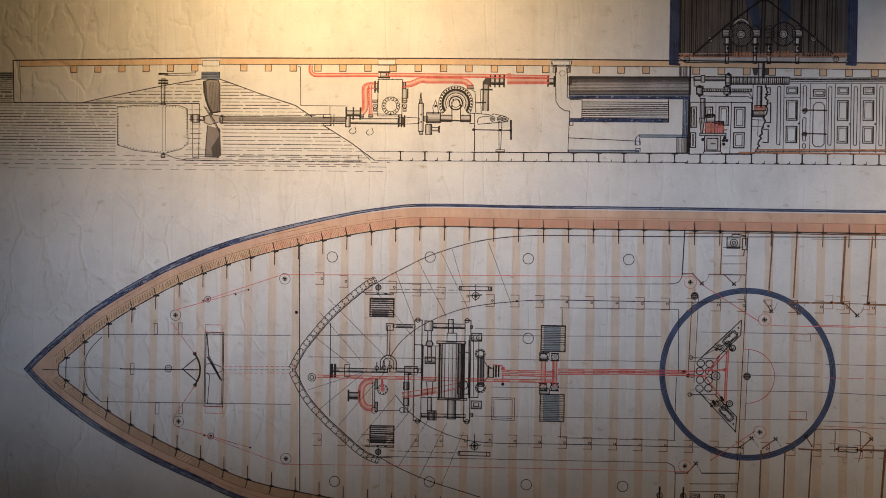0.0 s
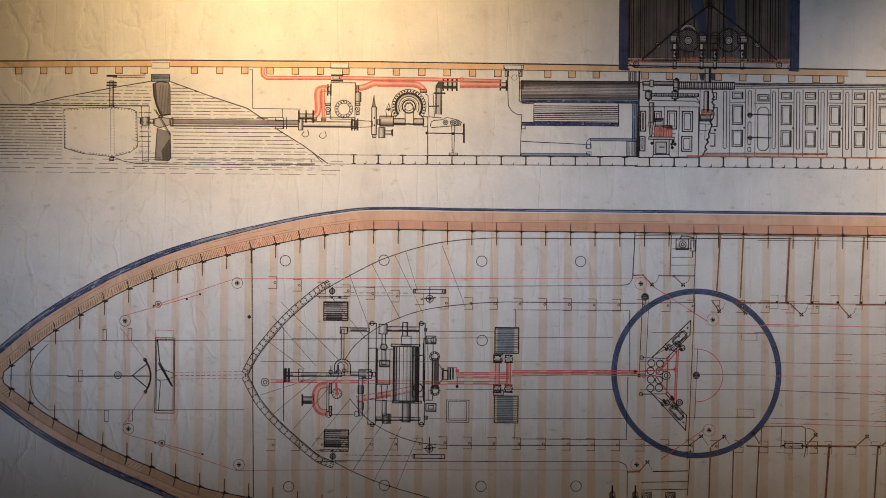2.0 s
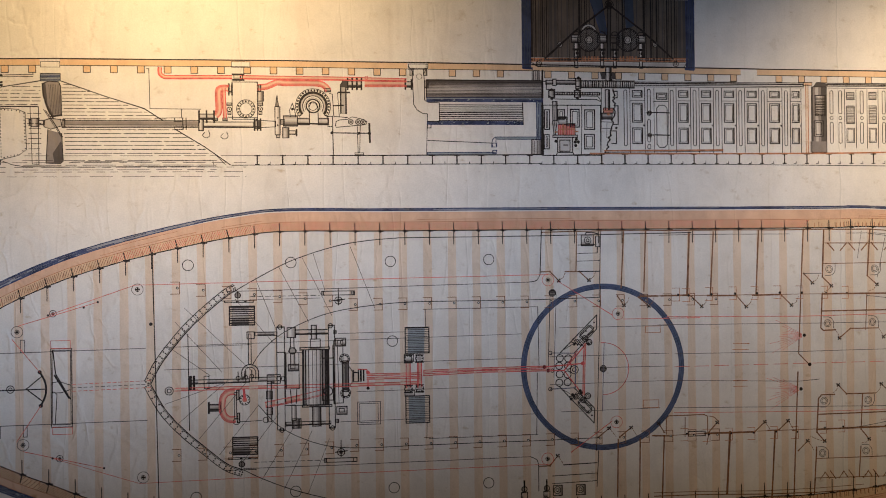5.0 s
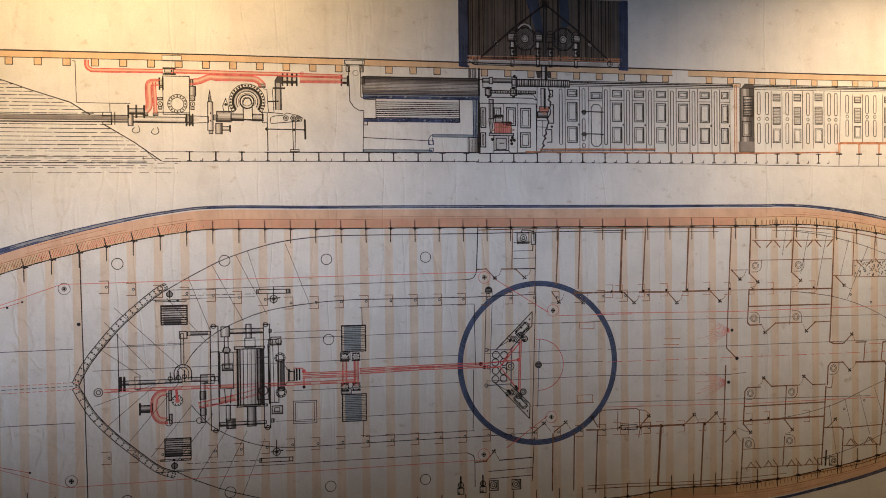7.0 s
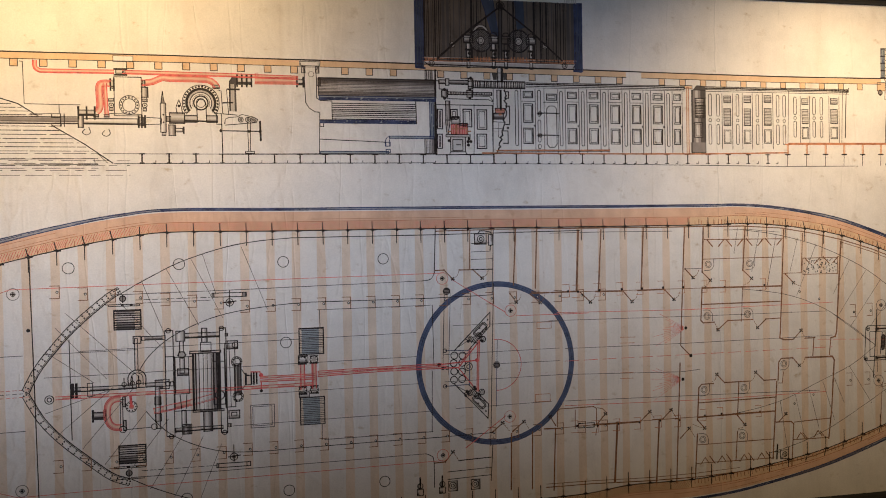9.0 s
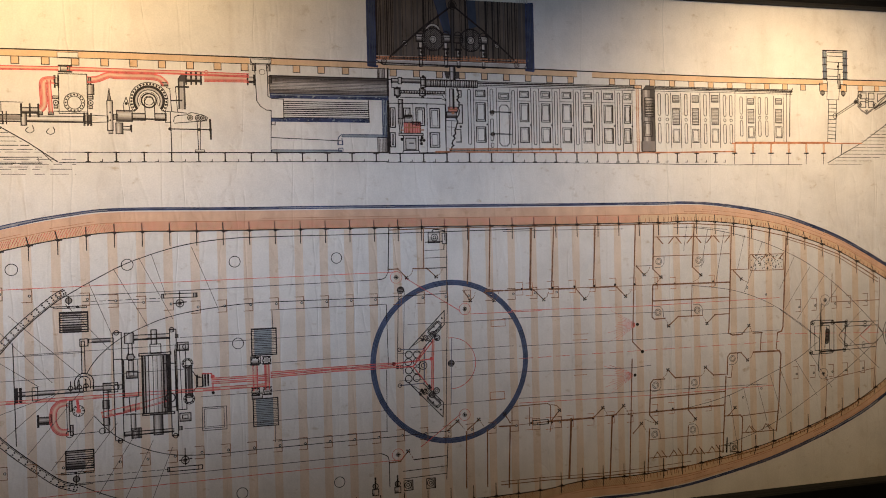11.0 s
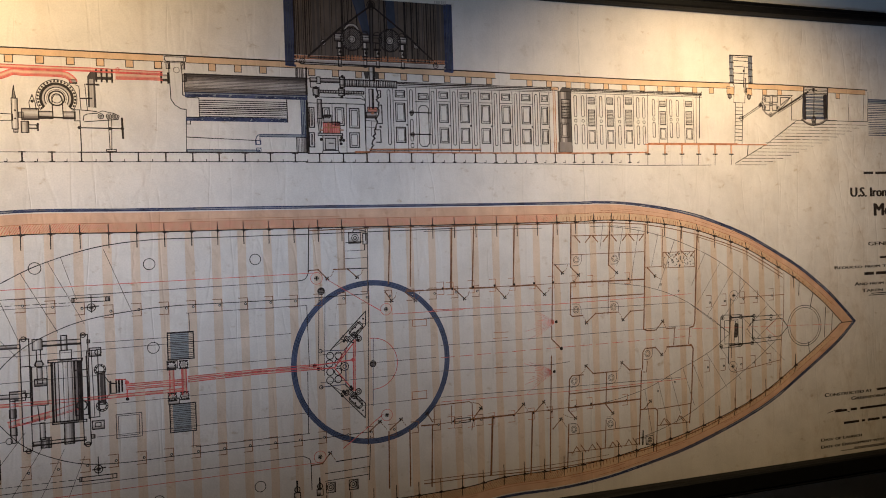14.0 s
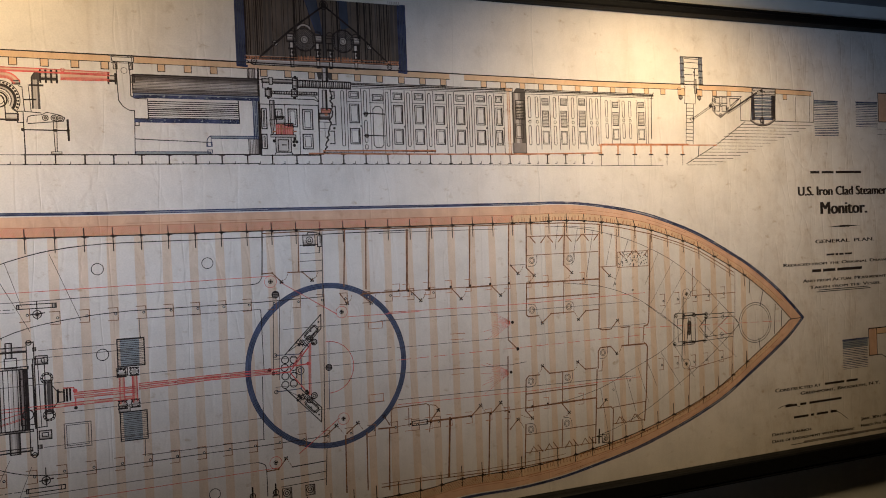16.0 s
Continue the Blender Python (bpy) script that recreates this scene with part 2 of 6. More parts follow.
part("backing_board", box(bmesh.new(), X0 - 0.03, X1 + 0.03, 0.0065, 0.012, Z0 - 0.03, Z1 + 0.03), BLACK_FRAME, drawing)


def rail(name, length, m, face=RAIL):
    """A black moulding: flat face, small outer lip, bevelled inner edge; runs along x, outer side up."""
    prof = [(0.012, 0.0), (-DEPTH * 0.55, 0.0), (-DEPTH * 0.9, 0.002), (-DEPTH, 0.006), (-DEPTH, face - 0.014), (-DEPTH * 0.86, face - 0.011), (-DEPTH * 0.86, face - 0.008), (-DEPTH * 0.97, face - 0.006), (-DEPTH * 0.9, face), (0.012, face)]
    bm = bmesh.new()
    a = [bm.verts.new((-h, y, h)) for y, h in prof]
    b = [bm.verts.new((length + h, y, h)) for y, h in prof]
    n = len(prof)
    for i in range(n):
        bm.faces.new((a[i], a[(i + 1) % n], b[(i + 1) % n], b[i]))
    bm.faces.new(a[::-1]), bm.faces.new(b)
    ob = part(name, bm, BLACK_FRAME, drawing, "black lacquered frame moulding")
    ob.matrix_local = m
    return ob


rail("top_rail", X1 - X0, pose(X0, 0, Z1), THIN)
rail("bottom_rail", X1 - X0, pose(X1, 0, Z0, 0, 180, 0))
rail("end_rail", Z1 - Z0, pose(X0, 0, Z0, 0, -90, 0))
rail("end_rail", Z1 - Z0, pose(X1, 0, Z1, 0, 90, 0))


TONES = {
    "greyw": ("greyw", "midw", "light", "midw", "greyw", "darkw"),
    "darkw": ("darkw", "greyw", "midw", "greyw", "darkw", "darkw"),
    "midw": ("midw", "light", "bare", "light", "midw", "greyw"),
}


# ---- pen and brush: strokes of ink and washes on the sheet, in millimetres across and up ----
class Fig:
    """One drawn figure: flat strokes that lie on the paper."""

    layer = 0
    root = None

    def __init__(self, name, label="", kind=""):
        self.name, self.label, self.kind, self.v, self.f, self.m, self.mats = name, label, kind, [], [], [], []
        self.rng = random.Random(name + str(Fig.layer))

    def add(self, pts, mat, wash=False):
        if mat not in self.mats:
            self.mats.append(mat)
        Fig.layer += 1
        y = -(0.02 + (Fig.layer % 160) * 0.0008) if wash else -(0.16 + (Fig.layer % 220) * 0.0008)
        i = len(self.v)
        self.v += [(x / 1000, y / 1000, z / 1000) for x, z in pts]
        self.f.append(tuple(range(i, i + len(pts))))
        self.m.append(self.mats.index(mat))

    def quadstrip(self, left, right, mat, wash=False):
        n = len(left)
        if n < 2:
            return
        self.add((left[0], left[1], right[1], right[0]), mat, wash)
        y = self.v[-1][1]
        for i in range(2, n):
            k = len(self.v)
            a, d = (k - 3, k - 2) if i == 2 else (k - 2, k - 1)
            self.v += [(left[i][0] / 1000, y, left[i][1] / 1000), (right[i][0] / 1000, y, right[i][1] / 1000)]
            self.f.append((a, k, k + 1, d))
            self.m.append(self.m[-1])

    def pl(self, pts, w=1.5, mat="ink", closed=False):
        """A pen line through the points, of slightly uneven width."""
        pts = list(pts) + ([pts[0]] if closed else [])
        pts = [p for k, p in enumerate(pts) if k == 0 or math.hypot(p[0] - pts[k - 1][0], p[1] - pts[k - 1][1]) > 0.05]
        if len(pts) < 2:
            return self
        # long straight pieces get points between, so that the hand can waver
        fine = [pts[0]]
        for a, b in zip(pts, pts[1:]):
            n = max(1, min(40, int(math.hypot(b[0] - a[0], b[1] - a[1]) / 55)))
            fine += [lerp(a, b, k / n) for k in range(1, n + 1)]
        left, right = [], []
        last = len(fine) - 1
        for k, (x, z) in enumerate(fine):
            p, q = fine[max(0, k - 1)], fine[min(last, k + 1)]
            d1 = (x - p[0], z - p[1]) if k else (q[0] - x, q[1] - z)
            d2 = (q[0] - x, q[1] - z) if k < last else d1
            l1, l2 = math.hypot(*d1), math.hypot(*d2)
            d1, d2 = (d1[0] / l1, d1[1] / l1), (d2[0] / l2, d2[1] / l2)
            h = (w + 0.40) * self.rng.uniform(0.47, 0.62)
            ends = w * 0.35 if k in (0, last) else 0
            if d1[0] * d2[0] + d1[1] * d2[1] < 0.6:
                # a sharp corner: end the stroke and begin a new one
                left.append((x - d1[1] * h + d1[0] * h, z + d1[0] * h + d1[1] * h)), right.append((x + d1[1] * h + d1[0] * h, z - d1[0] * h + d1[1] * h))
                self.quadstrip(left, right, mat)
                left, right = [(x - d2[1] * h - d2[0] * h, z + d2[0] * h - d2[1] * h)], [(x + d2[1] * h - d2[0] * h, z - d2[0] * h - d2[1] * h)]
                continue
            ux, uz = d1[0] + d2[0], d1[1] + d2[1]
            l = math.hypot(ux, uz)
            ux, uz = ux / l, uz / l
            j = self.rng.uniform(-0.2, 0.2) if 0 < k < last else 0
            s = -ends if k == 0 else ends
            x, z = x + ux * s - uz * j, z + uz * s + ux * j
            left.append((x - uz * h, z + ux * h)), right.append((x + uz * h, z - ux * h))
        self.quadstrip(left, right, mat)
        return self

    def ln(self, a, b, w=1.5, mat="ink"):
        return self.pl((a, b), w, mat)

    def dash(self, a, b, on=8, off=5, w=1.2, mat="ink", ragged=0.0):
        d = math.hypot(b[0] - a[0], b[1] - a[1])
        s = 0.0
        while s < d:
            e = min(d, s + on * (1 + ragged * self.rng.uniform(-0.8, 1.5)))
            self.pl((lerp(a, b, s / d), lerp(a, b, e / d)), w, mat)
            s = e + off * (1 + ragged * self.rng.uniform(-0.5, 1.0))
        return self

    def arc(self, c, r, a0=0, a1=360, w=1.5, mat="ink", rz=None):
        n = max(8, int(abs(a1 - a0) / 360 * (14 + min(80, r * 0.7))))
        rz, w = rz or r, w + 0.35
        pts = [(c[0] + r * math.cos(radians(a0 + (a1 - a0) * i / n)), c[1] + rz * math.sin(radians(a0 + (a1 - a0) * i / n))) for i in range(n + 1)]
        left = [(c[0] + (x - c[0]) * (1 + w / 2 / r), c[1] + (z - c[1]) * (1 + w / 2 / rz)) for x, z in pts]
        right = [(c[0] + (x - c[0]) * (1 - w / 2 / r), c[1] + (z - c[1]) * (1 - w / 2 / rz)) for x, z in pts]
        self.quadstrip(left, right, mat)
        return self

    def disc(self, c, r, mat="ink", wash=False, n=20):
        self.add([(c[0] + r * math.cos(2 * math.pi * i / n), c[1] + r * math.sin(2 * math.pi * i / n)) for i in range(n)], mat, wash)
        return self

    def rect(self, a, b, w=1.5, mat="ink"):
        return self.pl([a, (b[0], a[1]), b, (a[0], b[1])], w, mat, True)

    def wash(self, pts, mat="orange"):
        self.add(pts, mat, True)
        return self

    def block(self, a, b, mat="orange", w=0.0, ink="ink"):
        """A washed rectangle with an inked edge."""
        if mat in TONES and w:
            self.tube(a, b, TONES[mat])
        else:
            self.wash([a, (b[0], a[1]), b, (a[0], b[1])], mat)
        if w:
            self.rect(a, b, w, ink)
        return self

    def tube(self, a, b, tones):
        """Rounded shading: strips of wash along the longer side, with a highlight off the middle."""
        flat = abs(b[0] - a[0]) >= abs(b[1] - a[1])
        cuts = (0, 0.12, 0.26, 0.46, 0.64, 0.82, 1)
        for (p, q), mat in zip(zip(cuts, cuts[1:]), tones):
            if flat:
                z0, z1 = a[1] + (b[1] - a[1]) * p, a[1] + (b[1] - a[1]) * q
                self.wash([(a[0], z0), (b[0], z0), (b[0], z1), (a[0], z1)], mat)
            else:
                x0, x1 = a[0] + (b[0] - a[0]) * p, a[0] + (b[0] - a[0]) * q
                self.wash([(x0, a[1]), (x1, a[1]), (x1, b[1]), (x0, b[1])], mat)
        return self

    def hatch(self, a, b, step, w=1.0, mat="ink", upright=False, ragged=0.0):
        """Parallel lines that fill a rectangle."""
        lo, hi = (min(a[0], b[0]), min(a[1], b[1])), (max(a[0], b[0]), max(a[1], b[1]))
        n = int((hi[0] - lo[0] if upright else hi[1] - lo[1]) / step)
        for i in range(n + 1):
            s = i * step + self.rng.uniform(-0.15, 0.15) * step
            p, q = ((lo[0] + s, lo[1]), (lo[0] + s, hi[1])) if upright else ((lo[0], lo[1] + s), (hi[0], lo[1] + s))
            if ragged:
                self.dash(p, q, 38, 5, w, mat, ragged)
            else:
                self.pl((p, q), w * self.rng.uniform(0.8, 1.3), mat)
        return self

    def done(self, label=""):
        me = bpy.data.meshes.new(self.name)
        me.from_pydata(self.v, [], self.f)
        for name in self.mats:
            me.materials.append(MATS[name])
        me.polygons.foreach_set("material_index", self.m)
        ob = new(self.name, me)
        ob.parent = Fig.root or drawing
        return tagged(ob, label or self.label, "", "", self.kind)


def own(name, label=""):
    """Makes a drawing function put its strokes into a part of its own."""
    def wrap(fn):
        def inner(_, *args, **kw):
            sub = Fig(name, label)
            fn(sub, *args, **kw)
            return sub.done()
        return inner
    return wrap


def lerp(a, b, s):
    return (a[0] + (b[0] - a[0]) * s, a[1] + (b[1] - a[1]) * s)


def spline(pts, per=8):
    """A smooth curve through the points (Catmull-Rom)."""
    out = []
    for i in range(len(pts) - 1):
        p0, p1, p2, p3 = pts[max(0, i - 1)], pts[i], pts[i + 1], pts[min(len(pts) - 1, i + 2)]
        for j in range(per):
            s = j / per
            out.append(tuple(0.5 * (2 * p1[k] + (p2[k] - p0[k]) * s + (2 * p0[k] - 5 * p1[k] + 4 * p2[k] - p3[k]) * s * s + (3 * p1[k] - p0[k] - 3 * p2[k] + p3[k]) * s ** 3) for k in (0, 1)))
    return out + [pts[-1]]


def inset(curve, d):
    """The curve shifted to its right-hand side by d."""
    out = []
    for i, (x, z) in enumerate(curve):
        a, b = curve[max(0, i - 1)], curve[min(len(curve) - 1, i + 1)]
        l = math.hypot(b[0] - a[0], b[1] - a[1]) or 1
        k = d(x) if callable(d) else d
        out.append((x + (b[1] - a[1]) / l * k, z - (b[0] - a[0]) / l * k))
    return out


def z_at(curve, x):
    """Height of a curve at x."""
    for (ax, az), (bx, bz) in zip(curve, curve[1:]):
        if min(ax, bx) <= x <= max(ax, bx) and ax != bx:
            return az + (bz - az) * (x - ax) / (bx - ax)
    return None


# ---- side elevation ----
def deck_z(x):
    return z_at([(-2400, 1902), (-1921, 1905), (-1392, 1912), (-818, 1912), (-235, 1908), (278, 1902), (473, 1900), (855, 1897), (1403, 1900), (1749, 1894), (2700, 1890)], x)


def water(fig, rows, x_from, x_to, w=1.1, on=46, off=5, mat="ink", ragged=0.7):
    """Dashed water lines; the ends are functions of the height."""
    for z in rows:
        a, b = x_from(z), x_to(z)
        if b - a > 6:
            fig.dash((a + fig.rng.uniform(-4, 4), z), (b, z), on, off, w * fig.rng.uniform(0.7, 1.2), mat, ragged)


def steps(z0, z1, n):
    return [z0 + (z1 - z0) * i / (n - 1) for i in range(n)]


def slope(a, b):
    """x on the line a-b at a height z."""
    return lambda z: a[0] + (b[0] - a[0]) * (z - a[1]) / (b[1] - a[1])


fig = Fig("side_elevation", "lengthwise ship section with orange washed deck edge")
gaps = ((-1412, -1363), (-502, -449), (383, 428), (1185, 1255), (1476, 1574))
runs, left = [], -1904
for a, b in gaps:
    runs.append((left, a))
    left = b
runs.append((left, 1738))
xs = [-1921 + 3666 * i / 40 for i in range(41)]
fig.pl([(x, deck_z(x)) for x in xs], 2.6)
Fig.root = fig.done()
for a, b in runs:
    n = max(2, int((b - a) / 90))
    xs = [a + (b - a) * i / n for i in range(n + 1)]
    fig = Fig("deck_edge_wash")
    fig.quadstrip([(x, deck_z(x) - 1) for x in xs], [(x, deck_z(x) - 16.5) for x in xs], "orange", True)
    fig.pl([(x, deck_z(x) - 16.5) for x in xs], 1.2)
    fig.done()
beams = [-1757 + 65.4 * k for k in range(21)] + [-449 + 62.5 * k for k in range(1, 26)] + [1318, 1378, 1618]
for x in beams:
    if any(a - 8 < x < b + 8 for a, b in gaps) or -245 < x < -150:
        continue
    z = deck_z(x) - 17
    fig = Fig("beam_end")
    fig.block((x - 8.5, z), (x + 8.5, z - 17), "orange")
    fig.pl([(x - 8.5, z), (x - 8.5, z - 17), (x + 8.5, z - 17), (x + 8.5, z)], 1.3)
    fig.done()
for a in ((-1410, 1905), (-946, 1908), (-500, 1906)):
    w = 52
    fig = Fig("deck_hatch_coaming")
    fig.block(a, (a[0] + w - 6, a[1] - 14), "bare", 1.1, "grey")
    fig.done()

fig = Fig("stern_profile", "stern overhang and sea in fine dashed ink")
fig.pl([(-1924, 1905), (-1920, 1793), (-1519, 1793), (-1418, 1793)], 2.4)
fig.ln((-1906, 1905), (-1901, 1794), 1.2, "grey")
fig.pl([(-1734, 1793), (-1634, 1815), (-1497, 1842), (-1411, 1857)], 1.8)
fig.block((-1960, 1874), (-1925, 1856), "bluew")
fig.hatch((-2330, 1874), (-1924, 1792), 5.2, 1.6, "ink", False, 0.4)
rows = steps(1786, 1664, 17)
water(fig, rows, lambda z: -2330, lambda z: -1641, 1.2, 60, 5)
water(fig, steps(1654, 1619, 4), lambda z: -2330 + fig.rng.uniform(0, 300), lambda z: -912, 0.9, 34, 14, "grey")
water(fig, steps(1842, 1798, 6), slope((-1419, 1854), (-1711, 1795)), lambda z: -1411, 1.1, 24, 5)
water(fig, steps(1776, 1676, 9), lambda z: -1442, lambda z: -1410, 1.2, 18, 4)
# dark water line behind the propeller and the run of the hull
fig.block((-1411, 1875), (-1363, 1857), "bluew", 1.2)
fig.hatch((-1411, 1875), (-1363, 1857), 3.5, 1.6, "blue")
fig.pl([(-1363, 1857), (-1255, 1819), (-1161, 1789), (-1117, 1760)], 1.9)
fig.pl([(-1087, 1738), (-1015, 1694), (-951, 1648)], 1.9)
fig.ln((-985, 1671), (-963, 1648), 1.2)
edge_a, edge_b = slope((-1363, 1857), (-1135, 1773)), slope((-1093, 1741), (-963, 1654))
water(fig, steps(1848, 1763, 11), lambda z: -1358, edge_a, 1.1, 42, 5)
water(fig, steps(1736, 1677, 7), lambda z: -1353, edge_b, 1.2, 60, 5)
water(fig, steps(1671, 1636, 4), lambda z: -1452, lambda z: -985, 1.0, 50, 12, "grey")
fig.pl([(-1510, 1661), (-1479, 1649), (-1449, 1644), (-1343, 1643), (-985, 1645)], 1.2)
fig.pl([(-1343, 1653), (-1334, 1656), (-994, 1659), (-991, 1645)], 1.0, "grey")
fig.done()

fig = Fig("rudder_figure", "riveted rudder plate with upright stock")
plate = [(-1638, 1783), (-1588, 1787), (-1512, 1789), (-1466, 1786), (-1448, 1778), (-1445, 1687), (-1464, 1672), (-1510, 1661), (-1586, 1668), (-1635, 1682)]
fig.wash(plate, "bare")
fig.pl(plate, 1.2, "ink", True)
for p, q in zip(plate, plate[1:] + plate[:1]):
    d = math.hypot(q[0] - p[0], q[1] - p[1])
    for i in range(max(1, int(d / 8.5))):
        c = lerp(p, q, i * 8.5 / d)
        fig.disc((c[0] * 0.97 + -1541 * 0.03, c[1] * 0.95 + 1723 * 0.05), 1.7, "ink", False, 7)
for x in (287, 293):
    fig.dash((-1516 + (x - 287) * 1.45, 1783), (-1514 + (x - 287) * 1.45, 1667), 4, 4, 1.1)
fig.block((-1519, 1857), (-1509, 1789), "midw", 1.4)
fig.disc((-1513, 1789), 6, "midw", True), fig.arc((-1513, 1789), 6, 0, 180, 1.6)
fig.pl([(-1510, 1870), (-1428, 1873), (-1428, 1878)], 1.4), fig.ln((-1510, 1866), (-1428, 1867), 1.0)
for y in (131, 143, 148):
    fig.ln((-1526, 1857 - (y - 140) * 1.45), (-1502, 1857 - (y - 140) * 1.45), 4.2)
fig.disc((-1511, 1661), 5, "greyw", True), fig.block((-1517, 1658), (-1507, 1650), "greyw", 1.5)
# stern post and shaft bearing
fig.pl([(-1436, 1793), (-1432, 1651), (-1416, 1650), (-1416, 1793)], 1.3)
fig.block((-1434, 1764), (-1415, 1743), "greyw", 1.5), fig.block((-1416, 1759), (-1402, 1748), "midw", 1.5), fig.ln((-1438, 1761), (-1438, 1746), 3)
fig.done()

fig = Fig("propeller_figure", "shaded grey propeller on a long horizontal shaft")
fig.wash([(-1406, 1850), (-1391, 1856), (-1367, 1854), (-1362, 1843), (-1361, 1772), (-1384, 1765), (-1396, 1791), (-1406, 1820)], "greyw")
fig.wash([(-1406, 1850), (-1399, 1853), (-1394, 1798), (-1378, 1768), (-1390, 1773), (-1401, 1801)], "darkw")
fig.pl([(-1406, 1850), (-1391, 1856), (-1367, 1854), (-1362, 1843), (-1361, 1772)], 1.8), fig.pl([(-1406, 1850), (-1404, 1820), (-1393, 1786), (-1381, 1764)], 3)
fig.wash([(-1394, 1736), (-1362, 1727), (-1358, 1658), (-1364, 1652), (-1399, 1653)], "greyw")
fig.wash([(-1362, 1709), (-1358, 1656), (-1379, 1653), (-1383, 1677), (-1371, 1695)], "darkw")
fig.pl([(-1394, 1736), (-1399, 1653), (-1364, 1652), (-1358, 1658), (-1361, 1727)], 1.8)
for i in range(7):
    s = i / 6
    fig.ln(lerp((-1391, 1848), (-1367, 1848), s), lerp((-1386, 1774), (-1364, 1774), s), 0.7, "grey")
fig.wash([(-1405, 1758), (-1387, 1764), (-1363, 1761), (-1361, 1745), (-1387, 1737), (-1403, 1743)], "midw")
fig.pl([(-1405, 1758), (-1387, 1764), (-1363, 1761), (-1361, 1745), (-1387, 1737), (-1403, 1743)], 1.6, "ink", True)
fig.pl([(-1399, 1783), (-1378, 1751), (-1359, 1718)], 1.8), fig.pl([(-1404, 1786), (-1384, 1754), (-1362, 1718)], 1.0), fig.ln((-1387, 1768), (-1360, 1772), 3.5)
shaft_a, shaft_b = (-1358, 1760), (-1028, 1740)
fig.block((-1358, 1758), (-1028, 1746), "greyw")
fig.block((-1358, 1758), (-1028, 1757), "midw")
fig.ln((-1358, 1759), (-1028, 1759), 1.6), fig.ln((-1358, 1742), (-1028, 1743), 2.8), fig.ln((-1358, 1748), (-1028, 1748), 1.2, "grey")
fig.block((-1360, 1761), (-1353, 1741), "darkw", 1.2)
fig.block((-1087, 1766), (-1067, 1757), "bare", 1.3), fig.block((-1087, 1744), (-1066, 1737), "bare", 1.3)
for x in ((-1067, 1766), (-1059, 1766)):
    fig.ln(x, (x[0], x[1] - 30), 1.8)
fig.pl([(-1135, 1765), (-1083, 1766)], 1.2)
fig.pl([(-1156, 1890), (-1149, 1889), (-1147, 1789), (-1023, 1788)], 1.2)
fig.ln((-1070, 1788), (-1070, 1766), 1.2)
fig.done()


def flange(fig, a, b, mat="greyw", lips=2, lip=5.0, upright=True):
    """A shaded pipe length with dark flanges at its ends."""
    fig.block(a, b, mat, 1.3)
    lo, hi = (min(a[0], b[0]), min(a[1], b[1])), (max(a[0], b[0]), max(a[1], b[1]))
    for i in range(lips):
        s = i / max(1, lips - 1)
        if upright:
            x = lo[0] + (hi[0] - lo[0]) * s
            fig.ln((x, lo[1] - lip), (x, hi[1] + lip), 3.6)
        else:
            z = lo[1] + (hi[1] - lo[1]) * s
            fig.ln((lo[0] - lip, z), (hi[0] + lip, z), 3.6)
    if upright:
        fig.ln((lo[0], lo[1] + (hi[1] - lo[1]) * 0.22), (hi[0], lo[1] + (hi[1] - lo[1]) * 0.22), 2.6, "ink")
    else:
        fig.ln((lo[0] + (hi[0] - lo[0]) * 0.78, lo[1]), (lo[0] + (hi[0] - lo[0]) * 0.78, hi[1]), 2.6, "ink")


def pipe(fig, pts, width, mat="pink", edge="red", w=1.3, shade=True):
    """A washed pipe along a bent line."""
    half = width / 2
    l, r = inset(pts, -half), inset(pts, half)
    for d0, d1, m in ((-1, -0.55, mat), (-0.55, 0.1, "blush"), (0.1, 1, mat)):
        fig.quadstrip(inset(pts, half * d0), inset(pts, half * d1), m if mat == "pink" else mat, True)
    fig.pl(l, w, edge), fig.pl(r, w, edge)
    if shade and width > 8:
        fig.pl(inset(pts, half * 0.6), w * 0.6, edge)


def bolts(fig, c, r, n, size, mat="ink"):
    for i in range(n):
        a = 2 * math.pi * i / n
        fig.disc((c[0] + r * math.cos(a), c[1] + r * math.sin(a)), size, mat, False, 7)


fig = Fig("steam_pipe_figure", "red washed steam pipes under the deck")
pipe(fig, spline([(-1122, 1893), (-1122, 1879), (-1114, 1870), (-1092, 1868), (-944, 1869)], 5), 9)
pipe(fig, [(-925, 1869), (-812, 1868), (-667, 1867), (-505, 1864)], 9)
pipe(fig, spline([(-881, 1844), (-859, 1846), (-834, 1856), (-812, 1855), (-754, 1855), (-722, 1853), (-707, 1842), (-704, 1836)], 5), 14)
pipe(fig, [(-612, 1855), (-505, 1856)], 17)
pipe(fig, spline([(-953, 1841), (-970, 1841), (-979, 1832), (-978, 1785), (-987, 1771)], 5), 15)
pipe(fig, [(-966, 1841), (-963, 1764)], 8)
fig.arc((-607, 1870), 4, 0, 360, 1.3, "red")
fig.done()

fig = Fig("pump_figure", "pump chest with bolted round cover and valves")
flange(fig, (-1027, 1776), (-990, 1762), "greyw", 3, 8)
fig.block((-1028, 1763), (-1016, 1734), "greyw", 1.8), fig.block((-1016, 1756), (-892, 1742), "midw", 1.5)
fig.ln((-1016, 1744), (-892, 1743), 2.6)
for x in ((-993, 1766), (-969, 1766)):
    fig.block(x, (x[0] + 12, x[1] - 7), "darkw", 1.0)
fig.rect((-945, 1857), (-882, 1763), 1.5), fig.ln((-957, 1768), (-882, 1767), 1.2)
fig.arc((-911, 1789), 23, 0, 360, 1.6), fig.arc((-911, 1789), 15.5, 0, 360, 1.6), bolts(fig, (-911, 1789), 19.3, 16, 2.2)
